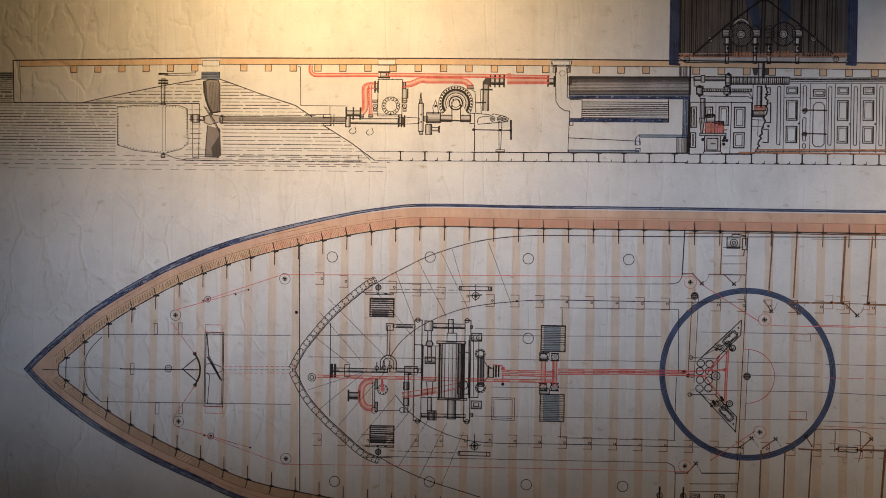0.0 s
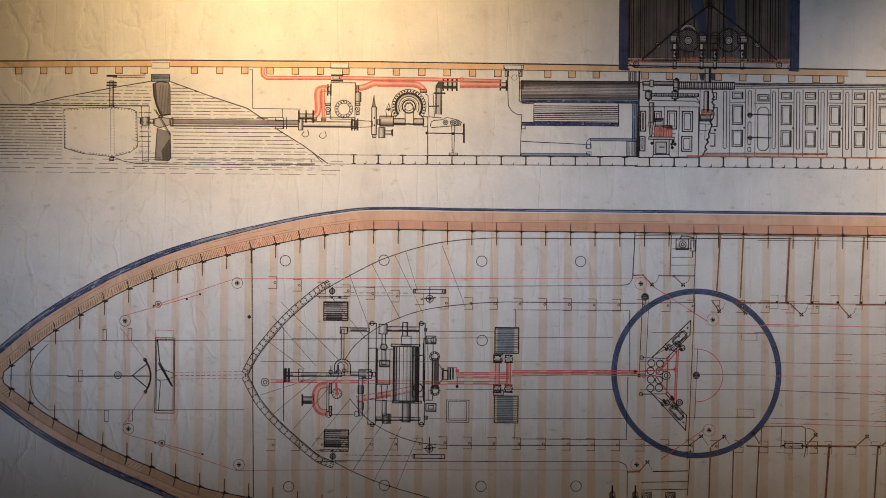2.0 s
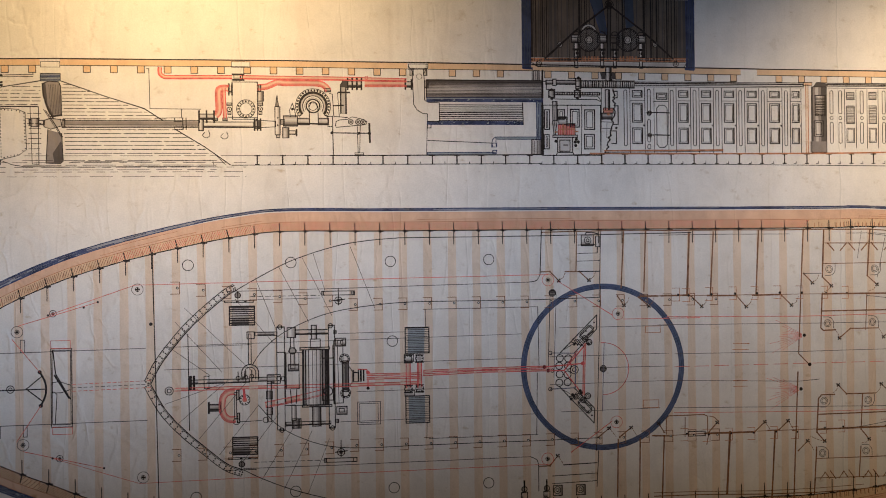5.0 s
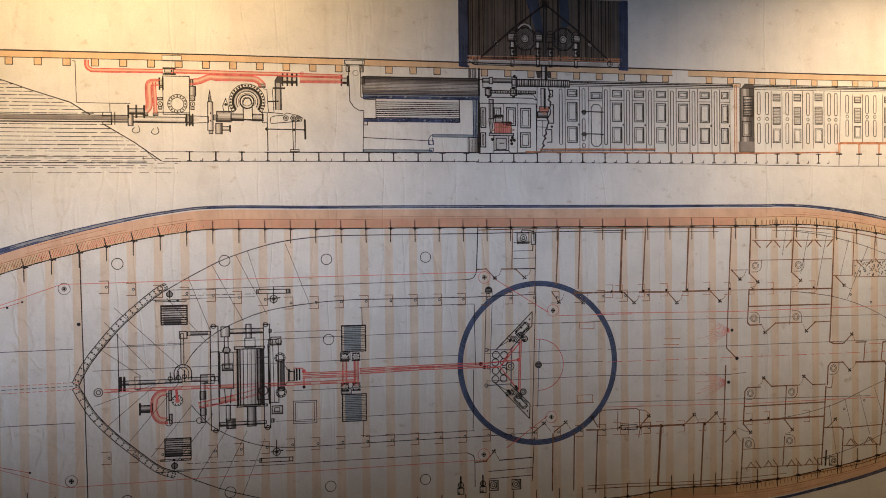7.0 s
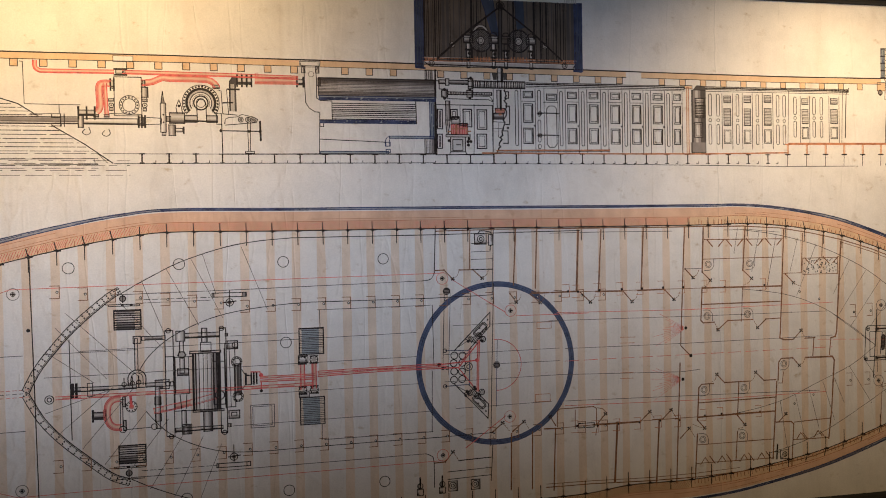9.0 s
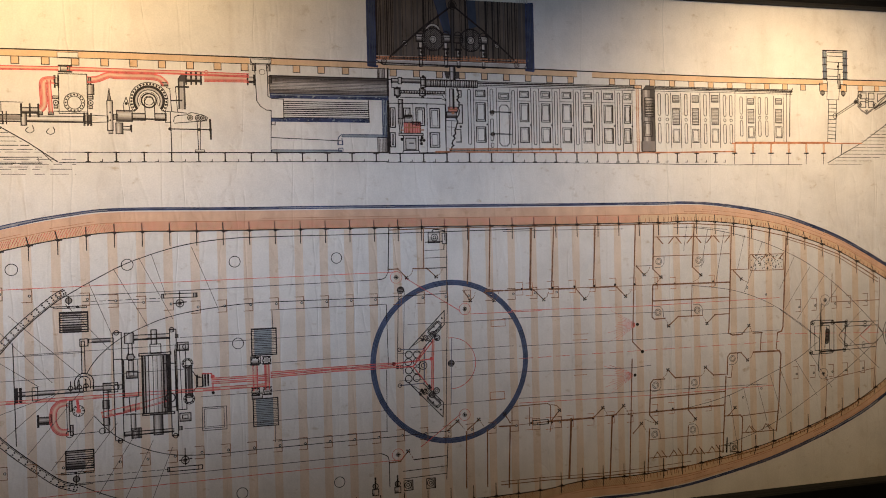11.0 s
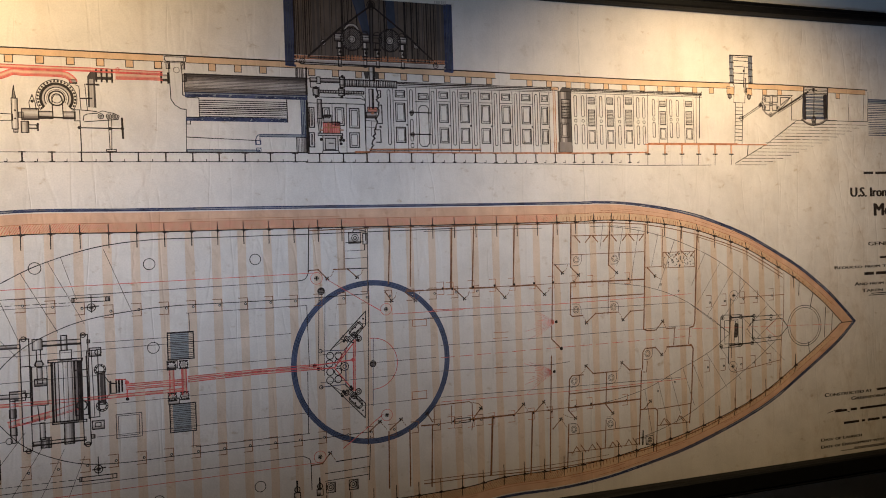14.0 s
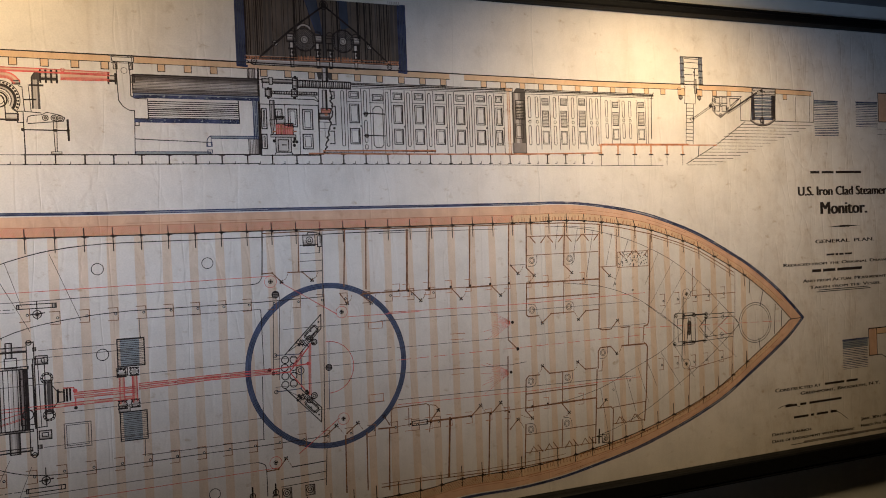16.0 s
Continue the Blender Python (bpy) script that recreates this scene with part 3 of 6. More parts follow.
flange(fig, (-940, 1876), (-919, 1862), "greyw", 2, 4, False)
flange(fig, (-953, 1847), (-945, 1829), "greyw", 2, 5)
for y, n in ((150, 0), (185, 1)):
    for c in ((-952, 1788), (-875, 1789)):
        fig.arc(c, 5.5, 0, 360, 1.8), fig.disc(c, 2.2)
for x in ((-952, 1800), (-875, 1800)):
    fig.block((x[0] - 6, x[1] + 4), (x[0] + 6, x[1] - 2), "greyw", 1.4), fig.block((x[0] - 4, x[1] - 18), (x[0] + 4, x[1] - 25), "greyw", 1.2)
fig.block((-882, 1833), (-867, 1809), "greyw", 1.6), fig.block((-879, 1850), (-873, 1833), "darkw", 1.2), fig.block((-881, 1809), (-870, 1798), "midw", 1.3)
flange(fig, (-890, 1760), (-875, 1739), "darkw", 3, 4), fig.pl([(-875, 1760), (-837, 1758), (-837, 1744), (-875, 1742)], 1.4)
for c in ((-1013, 1730), (-968, 1727)):
    fig.pl(spline([c, (c[0] - 6, c[1] - 8), (c[0] + 3, c[1] - 14), (c[0] + 12, c[1] - 8), (c[0] + 9, c[1] + 4)], 5), 1.3)
# pressure column beside the cylinder
fig.block((-839, 1795), (-826, 1724), "midw", 1.4)
fig.wash([(-837, 1795), (-833, 1815), (-829, 1795)], "greyw"), fig.pl([(-837, 1795), (-835, 1812), (-833, 1824), (-832, 1812), (-829, 1795)], 1.4)
for y in (203, 216):
    fig.disc((-832, 1767 - (y - 203) * 1.45), 2.2)
fig.block((-836, 1723), (-827, 1716), "greyw", 1.2)
fig.done()

fig = Fig("engine_cylinder_figure", "round bolted engine cylinder with shaded bearings")
c = (-743, 1797)
fig.arc(c, 44, -40, 220, 1.5), fig.arc(c, 36.5, -40, 220, 1.5), fig.arc(c, 33.5, -38, 218, 4.4), fig.arc(c, 29, -35, 215, 4.0, "midw"), fig.arc(c, 26, -32, 212, 1.8), fig.arc(c, 21, -30, 210, 1.0, "grey"), fig.arc(c, 17, 0, 360, 3.2), fig.arc(c, 11, 0, 360, 1.4)
for i in range(24):
    a = radians(-36 + 252 * i / 23)
    fig.disc((c[0] + 40.2 * math.cos(a), c[1] + 40.2 * math.sin(a)), 2.6, "ink", False, 8)
fig.wash([(-753, 1795), (-748, 1805), (-737, 1805), (-731, 1795), (-730, 1749), (-752, 1749)], "bare")
fig.pl([(-752, 1749), (-753, 1795), (-748, 1805), (-737, 1805), (-731, 1795), (-730, 1749)], 1.6)
fig.block((-818, 1772), (-782, 1746), "greyw", 1.6), fig.block((-783, 1766), (-752, 1749), "greyw", 1.4), fig.block((-730, 1766), (-704, 1749), "greyw", 1.4)
fig.block((-825, 1763), (-815, 1750), "darkw", 1.2), fig.ln((-783, 1753), (-704, 1751), 3)
fig.block((-820, 1742), (-804, 1716), "greyw", 1.6), fig.block((-804, 1734), (-787, 1725), "midw", 1.5), fig.ln((-785, 1737), (-785, 1721), 3.5)
fig.pl([(-800, 1769), (-802, 1786), (-795, 1804), (-789, 1786), (-787, 1769)], 1.4), fig.disc((-795, 1789), 3.5)
fig.block((-706, 1771), (-694, 1745), "bare", 1.4)
fig.pl([(-702, 1830), (-694, 1827), (-691, 1771), (-656, 1768)], 1.3), fig.pl([(-681, 1833), (-677, 1771)], 1.2), fig.ln((-692, 1798), (-666, 1799), 2.6)
# blast pipe elbow
fig.wash([(-674, 1778), (-674, 1851), (-667, 1862), (-652, 1864), (-652, 1846), (-658, 1842), (-657, 1777)], "darkw")
fig.pl([(-674, 1778), (-674, 1851), (-667, 1862), (-649, 1865)], 1.5), fig.block((-671, 1845), (-662, 1778), "midw")
flange(fig, (-655, 1862), (-620, 1845), "greyw", 4, 6), fig.ln((-678, 1832), (-650, 1832), 3.4)
joint = Fig("pipe_flange_figure", "dark flange at the end of the steam pipe")
flange(joint, (-508, 1861), (-492, 1846), "greyw", 2, 5), joint.done()
fig.block((-714, 1842), (-698, 1833), "darkw", 1.2)
fig.done()
fig = Fig("valve_gear_figure", "small valve gear with spindle and handwheel")
fig.pl([(-687, 1746), (-685, 1758), (-677, 1762), (-656, 1764), (-645, 1770), (-619, 1764), (-607, 1758), (-610, 1750), (-685, 1743)], 1.5)
for c in ((-648, 1757), (-630, 1757), (-617, 1757)):
    fig.arc(c, 6, 0, 360, 1.8), fig.disc(c, 3.6, "greyw", True), fig.arc(c, 3, 0, 360, 1.0)
fig.ln((-699, 1729), (-601, 1728), 2.4), fig.disc((-696, 1729), 4), fig.disc((-628, 1728), 3.6), fig.ln((-601, 1753), (-600, 1705), 4.2), fig.disc((-601, 1728), 4)
fig.pl([(-632, 1752), (-630, 1679)], 1.2), fig.pl([(-624, 1752), (-626, 1679)], 1.2), fig.block((-638, 1678), (-616, 1673), "midw", 1.3)
fig.ln((-694, 1745), (-693, 1674), 1.8)
fig.done()

fig = Fig("boiler_figure", "boiler in dark horizontal shading with tube bank")
fig.pl([(-490, 1886), (-487, 1802), (-478, 1788), (-464, 1779), (-452, 1778)], 1.8), fig.pl([(-459, 1853), (-459, 1814), (-450, 1808), (-421, 1807)], 1.6)
fig.pl([(-500, 1906), (-449, 1906), (-450, 1895), (-497, 1895)], 1.3, "ink", True), fig.pl([(-494, 1895), (-488, 1883)], 1.4), fig.pl([(-453, 1895), (-460, 1883), (-459, 1864)], 1.4)
fig.block((-496, 1893), (-487, 1877), "greyw", 1.2), fig.block((-461, 1893), (-452, 1877), "greyw", 1.2)
fig.arc((-472, 1874), 7, 0, 360, 1.0, "grey")
fig.tube((-454, 1821), (-150, 1866), ("greyw", "greyw", "midw", "midw", "greyw", "darkw")), fig.rect((-454, 1866), (-150, 1821), 1.6)
fig.hatch((-454, 1866), (-150, 1821), 3.6, 0.6)
fig.block((-459, 1863), (-449, 1846), "darkw", 1.2)
fig.block((-453, 1820), (-152, 1810), "bluew", 1.4, "blue"), fig.hatch((-453, 1818), (-152, 1811), 2.6, 1.8, "blue", False, 0.5)
fig.ln((-421, 1807), (-421, 1759), 1.6), fig.hatch((-420, 1806), (-204, 1762), 4.9, 1.7, "ink")
fig.block((-452, 1759), (-203, 1751), "bluew", 1.4, "blue"), fig.hatch((-452, 1758), (-203, 1752), 2.6, 1.8, "blue", False, 0.5)
fig.ln((-204, 1808), (-203, 1752), 1.8), fig.pl([(-421, 1759), (-452, 1759), (-452, 1742), (-443, 1742), (-443, 1751)], 1.5)
fig.block((-168, 1815), (-155, 1711), "bluew"), fig.hatch((-168, 1815), (-155, 1711), 5, 1.6, "blue", True, 0.5)
fig.ln((-168, 1815), (-166, 1718), 1.6, "blue")
fig.block((-275, 1719), (-156, 1713), "bluew", 1.4, "blue")
fig.pl(spline([(-275, 1719), (-282, 1714), (-285, 1706), (-284, 1694)], 4), 1.6, "blue"), fig.pl([(-275, 1710), (-274, 1694)], 1.6, "blue"), fig.rect((-286, 1703), (-273, 1693), 1.5, "blue")
fig.ln((-454, 1710), (-284, 1703), 1.4), fig.ln((-452, 1778), (-455, 1671), 1.4)
fig.block((-453, 1679), (-277, 1673), "bluew", 1.5, "blue"), fig.rect((-284, 1684), (-273, 1676), 1.4, "blue")
fig.block((-182, 1712), (-156, 1674), "midw", 1.2), fig.hatch((-182, 1709), (-156, 1675), 4, 1.0, "grey", True)
fig.block((-176, 1892), (-159, 1865), "midw", 1.0), fig.hatch((-179, 1892), (-159, 1865), 5, 1.4, "grey", True)
fig.ln((-151, 1892), (-154, 1673), 4.6)
fig.done()

fig = Fig("keel_line", "keel and floor line with small frames", "stuff")
fig.pl([(-974, 1671), (-693, 1671)], 1.0, "grey"), fig.pl([(-693, 1671), (-156, 1673)], 2.2), fig.pl([(-153, 1671), (12, 1674)], 1.6)
fig.pl([(-948, 1647), (-155, 1650)], 1.3), fig.pl([(-160, 1648), (330, 1647), (860, 1641), (1105, 1642)], 1.2)
for i in range(36):
    x = -884 + 63.4 * i if i < 14 else 4 + 62.2 * (i - 14)
    top, low = (1672 if x < 0 else 1675, 1648)
    if x > 850:
        continue
    mat = "ink"
    fig.ln((x, top), (x, low + 1), 2.8 if x < 860 else 1.2, mat)
    fig.pl([(x - 7, top - 1), (x + 7, top - 1)], 2.2, mat), fig.ln((x - 5, low + 1), (x + 5, low + 1), 2.0, mat)
    fig.pl([(x + 26, low + 1), (x + 32, low + 1), (x + 32, low + 7)], 1.2, mat)
fig.pl([(12, 1683), (332, 1685)], 3.2, "rust"), fig.pl([(12, 1679), (332, 1682)], 1.0, "ink")
fig.pl([(-27, 1676), (295, 1675), (627, 1676), (876, 1680)], 3.4, "rust")
fig.pl([(877, 1707), (1206, 1709)], 2.6, "rust"), fig.pl([(869, 1704), (1319, 1707)], 3.0, "rust")
for i in range(6):
    a, b = lerp((877, 1702), (1183, 1704), i / 5), lerp((876, 1675), (1182, 1676), i / 5)
    fig.block((a[0] - 3, a[1]), (b[0] + 3, b[1]), "deep", 1.0, "rust")
    fig.ln((b[0] - 8, b[1]), (b[0] + 8, b[1]), 3), fig.ln(b, (b[0] - 1, 1643), 1.3)
fig.done()


@own("cabin_door_figure")
def panelled(fig, x0, x1, z0, z1, kind):
    """A cabin door of the elevation between two uprights."""
    w = x1 - x0
    fig.ln((x0, z0), (x0, z1), 1.3), fig.ln((x1, z0), (x1, z1), 1.3)
    a, b = x0 + w * 0.17, x1 - w * 0.17
    if kind == "door":
        for lo, hi in ((0.14, 0.38), (0.47, 0.76), (0.855, 0.955)):
            lo, hi = z0 + (z1 - z0) * lo, z0 + (z1 - z0) * hi
            fig.rect((a, lo), (b, hi), 1.8), fig.rect((a + 4, lo + 4), (b - 4, hi - 4), 1.1), fig.ln((b - 1.5, lo), (b - 1.5, hi), 1.5)
        fig.disc((b + 4, z0 + (z1 - z0) * 0.42), 2.4)
        fig.ln((x0, z0 + (z1 - z0) * 0.80), (x1, z0 + (z1 - z0) * 0.80), 1.2, "grey")
    elif kind == "louvre":
        for lo, hi in ((0.10, 0.34), (0.42, 0.72), (0.83, 0.95)):
            lo, hi = z0 + (z1 - z0) * lo, z0 + (z1 - z0) * hi
            fig.rect((a, lo), (b, hi), 1.6)
            if lo > z0 + (z1 - z0) * 0.3:
                fig.block((a, lo), (b, hi), "light"), fig.hatch((a + 1, lo + 2), (b - 1, hi - 2), 4.2, 1.0, "grey")
            else:
                fig.rect((a + 3, lo + 3), (b - 3, hi - 3), 1.0, "grey")


@own("pilaster_figure")
def slot(fig, x, z0, z1, w=8, mid=False):
    """A long rounded groove, or two with a ring between them."""
    for lo, hi in (((z0, z0 + (z1 - z0) * 0.40), (z0 + (z1 - z0) * 0.56, z1)) if mid else ((z0, z1),)):
        r = w / 2
        fig.pl([(x - r, lo + r), (x - r, hi - r)], 1.4), fig.pl([(x + r, lo + r), (x + r, hi - r)], 1.4)
        fig.arc((x, hi - r), r, 0, 180, 1.6), fig.arc((x, lo + r), r, 180, 360, 1.6)
    if mid:
        fig.arc((x, z0 + (z1 - z0) * 0.48), 4.2, 0, 360, 1.5)


fig = Fig("fan_engine_figure", "blower engine with red valve chest by panelled doors")
fig.rect((-150, 1802), (2, 1671), 1.6)
for a, b in (((-147, 1790), (-134, 1739)), ((-148, 1725), (-135, 1688)), ((-111, 1790), (-94, 1764)), ((-78, 1791), (-55, 1745)), ((-40, 1790), (-14, 1739)), ((-41, 1726), (-15, 1688))):
    fig.rect(a, b, 2.4), fig.rect((a[0] + 5, a[1] - 5), (b[0] - 5, b[1] + 5), 1.3)
for x in ((-121, 1802), (-86, 1803), (-48, 1804)):
    fig.ln(x, (x[0], x[1] - 55), 1.2)
fig.ln((-48, 1763), (-50, 1671), 1.2)
fig.block((-125, 1812), (-113, 1762), "greyw", 1.8), fig.wash([(-126, 1762), (-113, 1762), (-119, 1723), (-123, 1723)], "midw"), fig.pl([(-126, 1762), (-122, 1724), (-119, 1724), (-113, 1762)], 1.8)
fig.block((-109, 1770), (-89, 1751), "midw", 1.8), fig.block((-111, 1752), (-88, 1724), "pink", 1.6), fig.block((-88, 1752), (-66, 1724), "pink", 1.6)
fig.hatch((-111, 1751), (-66, 1724), 6, 1.3, "red", True), fig.ln((-111, 1739), (-66, 1740), 2.2, "rust"), fig.ln((-97, 1751), (-97, 1724), 3.5, "rust")
fig.block((-88, 1754), (-66, 1748), "greyw", 1.6), fig.block((-108, 1772), (-89, 1767), "greyw", 1.6), fig.ln((-69, 1733), (-58, 1733), 2.6, "rust"), fig.ln((-119, 1732), (-111, 1732), 2.6, "rust")
fig.block((-125, 1724), (-60, 1718), "light", 1.8), fig.block((-113, 1718), (-73, 1679), "light", 1.8), fig.rect((-107, 1711), (-80, 1682), 1.8), fig.pl([(-113, 1679), (-117, 1671)], 1.6), fig.pl([(-73, 1679), (-68, 1671)], 1.6), fig.ln((-97, 1698), (-86, 1698), 2.6, "grey")
for c in ((-117, 1708), (-66, 1706), (-63, 1713), (-58, 1706), (-65, 1697)):
    fig.disc(c, 4.2)
# shafting, big toothed wheel and pulleys
fig.block((-115, 1867), (-63, 1856), "darkw", 1.4), fig.block((-142, 1867), (-124, 1857), "greyw", 2.0), fig.pl([(-148, 1864), (-141, 1864), (-141, 1843), (-118, 1843)], 2.0), fig.block((-124, 1870), (-115, 1853), "light", 1.8)
fig.block((-63, 1872), (-50, 1845), "greyw", 2.2), fig.ln((-64, 1865), (-50, 1866), 2), fig.ln((-64, 1851), (-50, 1851), 2), fig.disc((-56, 1873), 4.5)
fig.block((-50, 1866), (93, 1848), "midw", 2.4), fig.hatch((-48, 1865), (91, 1849), 5.0, 2.0, "ink", True)
for z in (388, 396, 404, 411):
    fig.ln((93, 1863), (369, 1866), 1.0, "grey")
fig.block((-121, 1836), (1, 1829), "midw", 1.8), fig.hatch((-120, 1836), (0, 1829), 4.4, 1.5, "ink", True)
for c in ((-127, 1831), (-59, 1832)):
    fig.block((c[0] - 8, c[1] + 9), (c[0] + 8, c[1] - 9), "greyw", 2.0), fig.disc((c[0], c[1] + 11), 4), fig.disc((c[0], c[1] - 12), 4)
fig.pl([(-133, 1825), (-119, 1818), (-8, 1817), (3, 1812)], 1.8), fig.pl([(-49, 1826), (-5, 1826), (5, 1812)], 1.6)
fig.block((15, 1843), (27, 1789), "greyw", 1.8), fig.ln((25, 1843), (24, 1789), 2.6), fig.block((10, 1795), (36, 1782), "pink", 1.8), fig.ln((10, 1788), (36, 1789), 2.2, "rust"), fig.disc((23, 1780), 4.5, "rust")
fig.block((6, 1782), (33, 1766), "darkw", 1.8), fig.ln((5, 1846), (2, 1671), 1.6), fig.pl([(5, 1759), (33, 1758)], 1.4), fig.pl([(5, 1742), (29, 1741)], 1.0, "grey"), fig.ln((19, 1758), (18, 1718), 1.0, "grey")
torn = spline([(37, 1845), (40, 1832), (37, 1815), (41, 1798), (36, 1775), (33, 1752), (29, 1729), (23, 1707), (20, 1689), (11, 1675)], 4)
fig.pl([(x + fig.rng.uniform(-3.5, 3.5), z) for x, z in torn], 3.0)
for a, b in (((35, 1839), (47, 1822)), ((38, 1801), (49, 1752)), ((31, 1735), (44, 1702))):
    fig.pl([a, (b[0], a[1]), b, (a[0], b[1])], 2.2)
fig.disc((44, 1743), 3.4)
fig.done()

fig = Fig("cabin_bulkhead_figure", "row of panelled cabin doors and fluted pilasters in ink")
for z, w in ((1864, 1.6), (1860, 3.0), (1855, 1.6), (1851, 1.2)):
    fig.ln((96, z), (557, z), w, "ink" if w > 1.3 else "grey")
zt, zb = 1843, 1684
pil = [69, 132, 194, 256, 318, 381, 443, 507]
for i, x in enumerate(pil):
    if i == 1:
        slot(fig, x, zt - 68, zt + 2), slot(fig, x, zb + 22, zt - 78), slot(fig, x, zb + 4, zb + 16)
    else:
        slot(fig, x, zb + 12, zt)
    nxt = pil[i + 1] if i + 1 < len(pil) else 560
    if i == 1:
        fig.ln((x + 14, zt + 6), (x + 14, zb - 6), 1.2, "grey"), fig.ln((nxt - 9, zt + 6), (nxt - 9, zb - 6), 1.2, "grey")
        a, b = x + 21, nxt - 13
        fig.rect((a, zt - 8), (b, zt - 24), 2.2), fig.rect((a + 4, zt - 12), (b - 4, zt - 20), 1.2)
        fig.pl([(a, zt - 48), (a + 7, zt - 40), (b - 7, zt - 40), (b, zt - 48), (b, zb + 16), (b - 7, zb + 8), (a + 7, zb + 8), (a, zb + 16)], 1.8, "ink", True), fig.ln((x + 12, zt - 30), (nxt - 9, zt - 30), 1.2)
        for zz in (zt - 60, zb + 40):
            fig.pl([(x - 6, zz), (x + 18, zz + 1), (b + 6, zz)], 2.6), fig.disc((x + 2, zz), 5, "greyw", True), fig.arc((x + 2, zz), 5, 0, 360, 1.6)
    else:
        panelled(fig, x + 12, nxt - 11, zb - 6, zt + 6, "door")
fig.block((562, 1861), (569, 1676), "pale", 1.3, "rust"), fig.block((555, 1866), (580, 1857), "orange", 1.2)
fig.block((578, 1854), (620, 1679), "darkw", 1.4), fig.wash([(582, 1854), (593, 1867), (615, 1867), (627, 1855)], "darkw")
fig.block((588, 1831), (618, 1777), "greyw", 1.8), fig.hatch((590, 1825), (616, 1780), 4.4, 2)
fig.block((585, 1763), (611, 1722), "greyw", 1.8), fig.rect((590, 1759), (605, 1726), 1.4)
fig.block((574, 1708), (620, 1679), "greyw")
# saloon part: louvred doors and ringed pilasters under a cornice
for z, w in ((1864, 1.6), (1860, 3.4), (1856, 1.4), (1851, 1.0)):
    fig.ln((622, z), (1076, z), w)
fig.pl([(1077, 1868), (1068, 1852), (1064, 1725)], 2.4)
za, zc = 1844, 1703
for x in (1092, 1105, 1137, 1170, 1204, 1215):
    slot(fig, 634 + (x - 1092) * (866 - 634) / 123, zc, za, 8.5, True)
for x in (1233, 1264, 1276):
    slot(fig, 883 + (x - 1224) * (986 - 883) / 52, zc + 22, za - 4, 8.5, True)
for a, b in (((671, 1853), (703, 1686)), ((734, 1854), (765, 1686)), ((797, 1856), (830, 1687))):
    panelled(fig, a[0], b[0], b[1] + 4, a[1] - 6, "louvre")
for a, b in (((918, 1842), (948, 1707)), ((1011, 1844), (1044, 1708))):
    panelled(fig, a[0], b[0], b[1], a[1], "louvre")
fig.ln((881, 1854), (877, 1707), 1.2, "grey"), fig.ln((1056, 1855), (1052, 1708), 1.2, "grey")
fig.done()

fig = Fig("turret_figure", "dark shaded gun turret with two cannon muzzles and braces")
fig.block((-185, 1915), (233, 2081), "turw")
base, top = 1917, 2081
rng = random.Random(5)
# boards of the inner wall: pairs of dark seams, closer together towards both sides
x = -181.0
while x < 231:
    side = abs(x - 24) / 205
    w = rng.choice((1.6, 2.2, 3.0, 4.5)) * (0.8 + 1.1 * side)
    if not -4 < x < 42:
        fig.block((x, base), (x + w, top), rng.choice(("darkw", "ink", "ink")), 0)
        if rng.random() < 0.6:
            fig.ln((x + w + 3.2, base), (x + w + 3.2, top), 0.9)
    x += w + rng.uniform(7, 16) * (1.25 - 0.75 * side)
for a, b in ((-203, -182), (235, 256)):
    fig.block((a, 1898), (b, 2081), "navyw", 2.4, "blue")
    fig.hatch((a + 3, 1900), (b - 3, 2080), 4.2, 1.4, "blue", True, 0.4)
# slanting plates behind the braces
fig.wash([(-24, 2081), (8, 2081), (23, 1986), (5, 1991)], "navyw"), fig.wash([(66, 2081), (92, 2081), (95, 2011), (73, 2004)], "navyw")
fig.pl([(-24, 2081), (5, 1991)], 1.4, "blue"), fig.pl([(8, 2081), (23, 1986)], 1.4, "blue")
fig.block((24, 2059), (30, 1924), "darkw"), fig.ln((24, 2059), (22, 1924), 2.0), fig.ln((32, 2060), (30, 1924), 2.0)
fig.pl([(27, 2064), (-58, 2000), (-143, 1924)], 4.0), fig.pl([(30, 2064), (114, 2000), (199, 1925)], 4.0)
fig.ln((28, 2060), (25, 2081), 4.0), fig.disc((28, 2066), 8), fig.arc((28, 2066), 11, 0, 360, 2.2)
for c in ((-104, 1960), (151, 1963)):
    fig.disc(c, 7, "midw", True), fig.arc(c, 7, 0, 360, 1.8), fig.arc(c, 3, 0, 360, 1.4)
fig.hatch((209, 2089), (243, 2081), 5, 2.4, "midw", True)
fig.done()
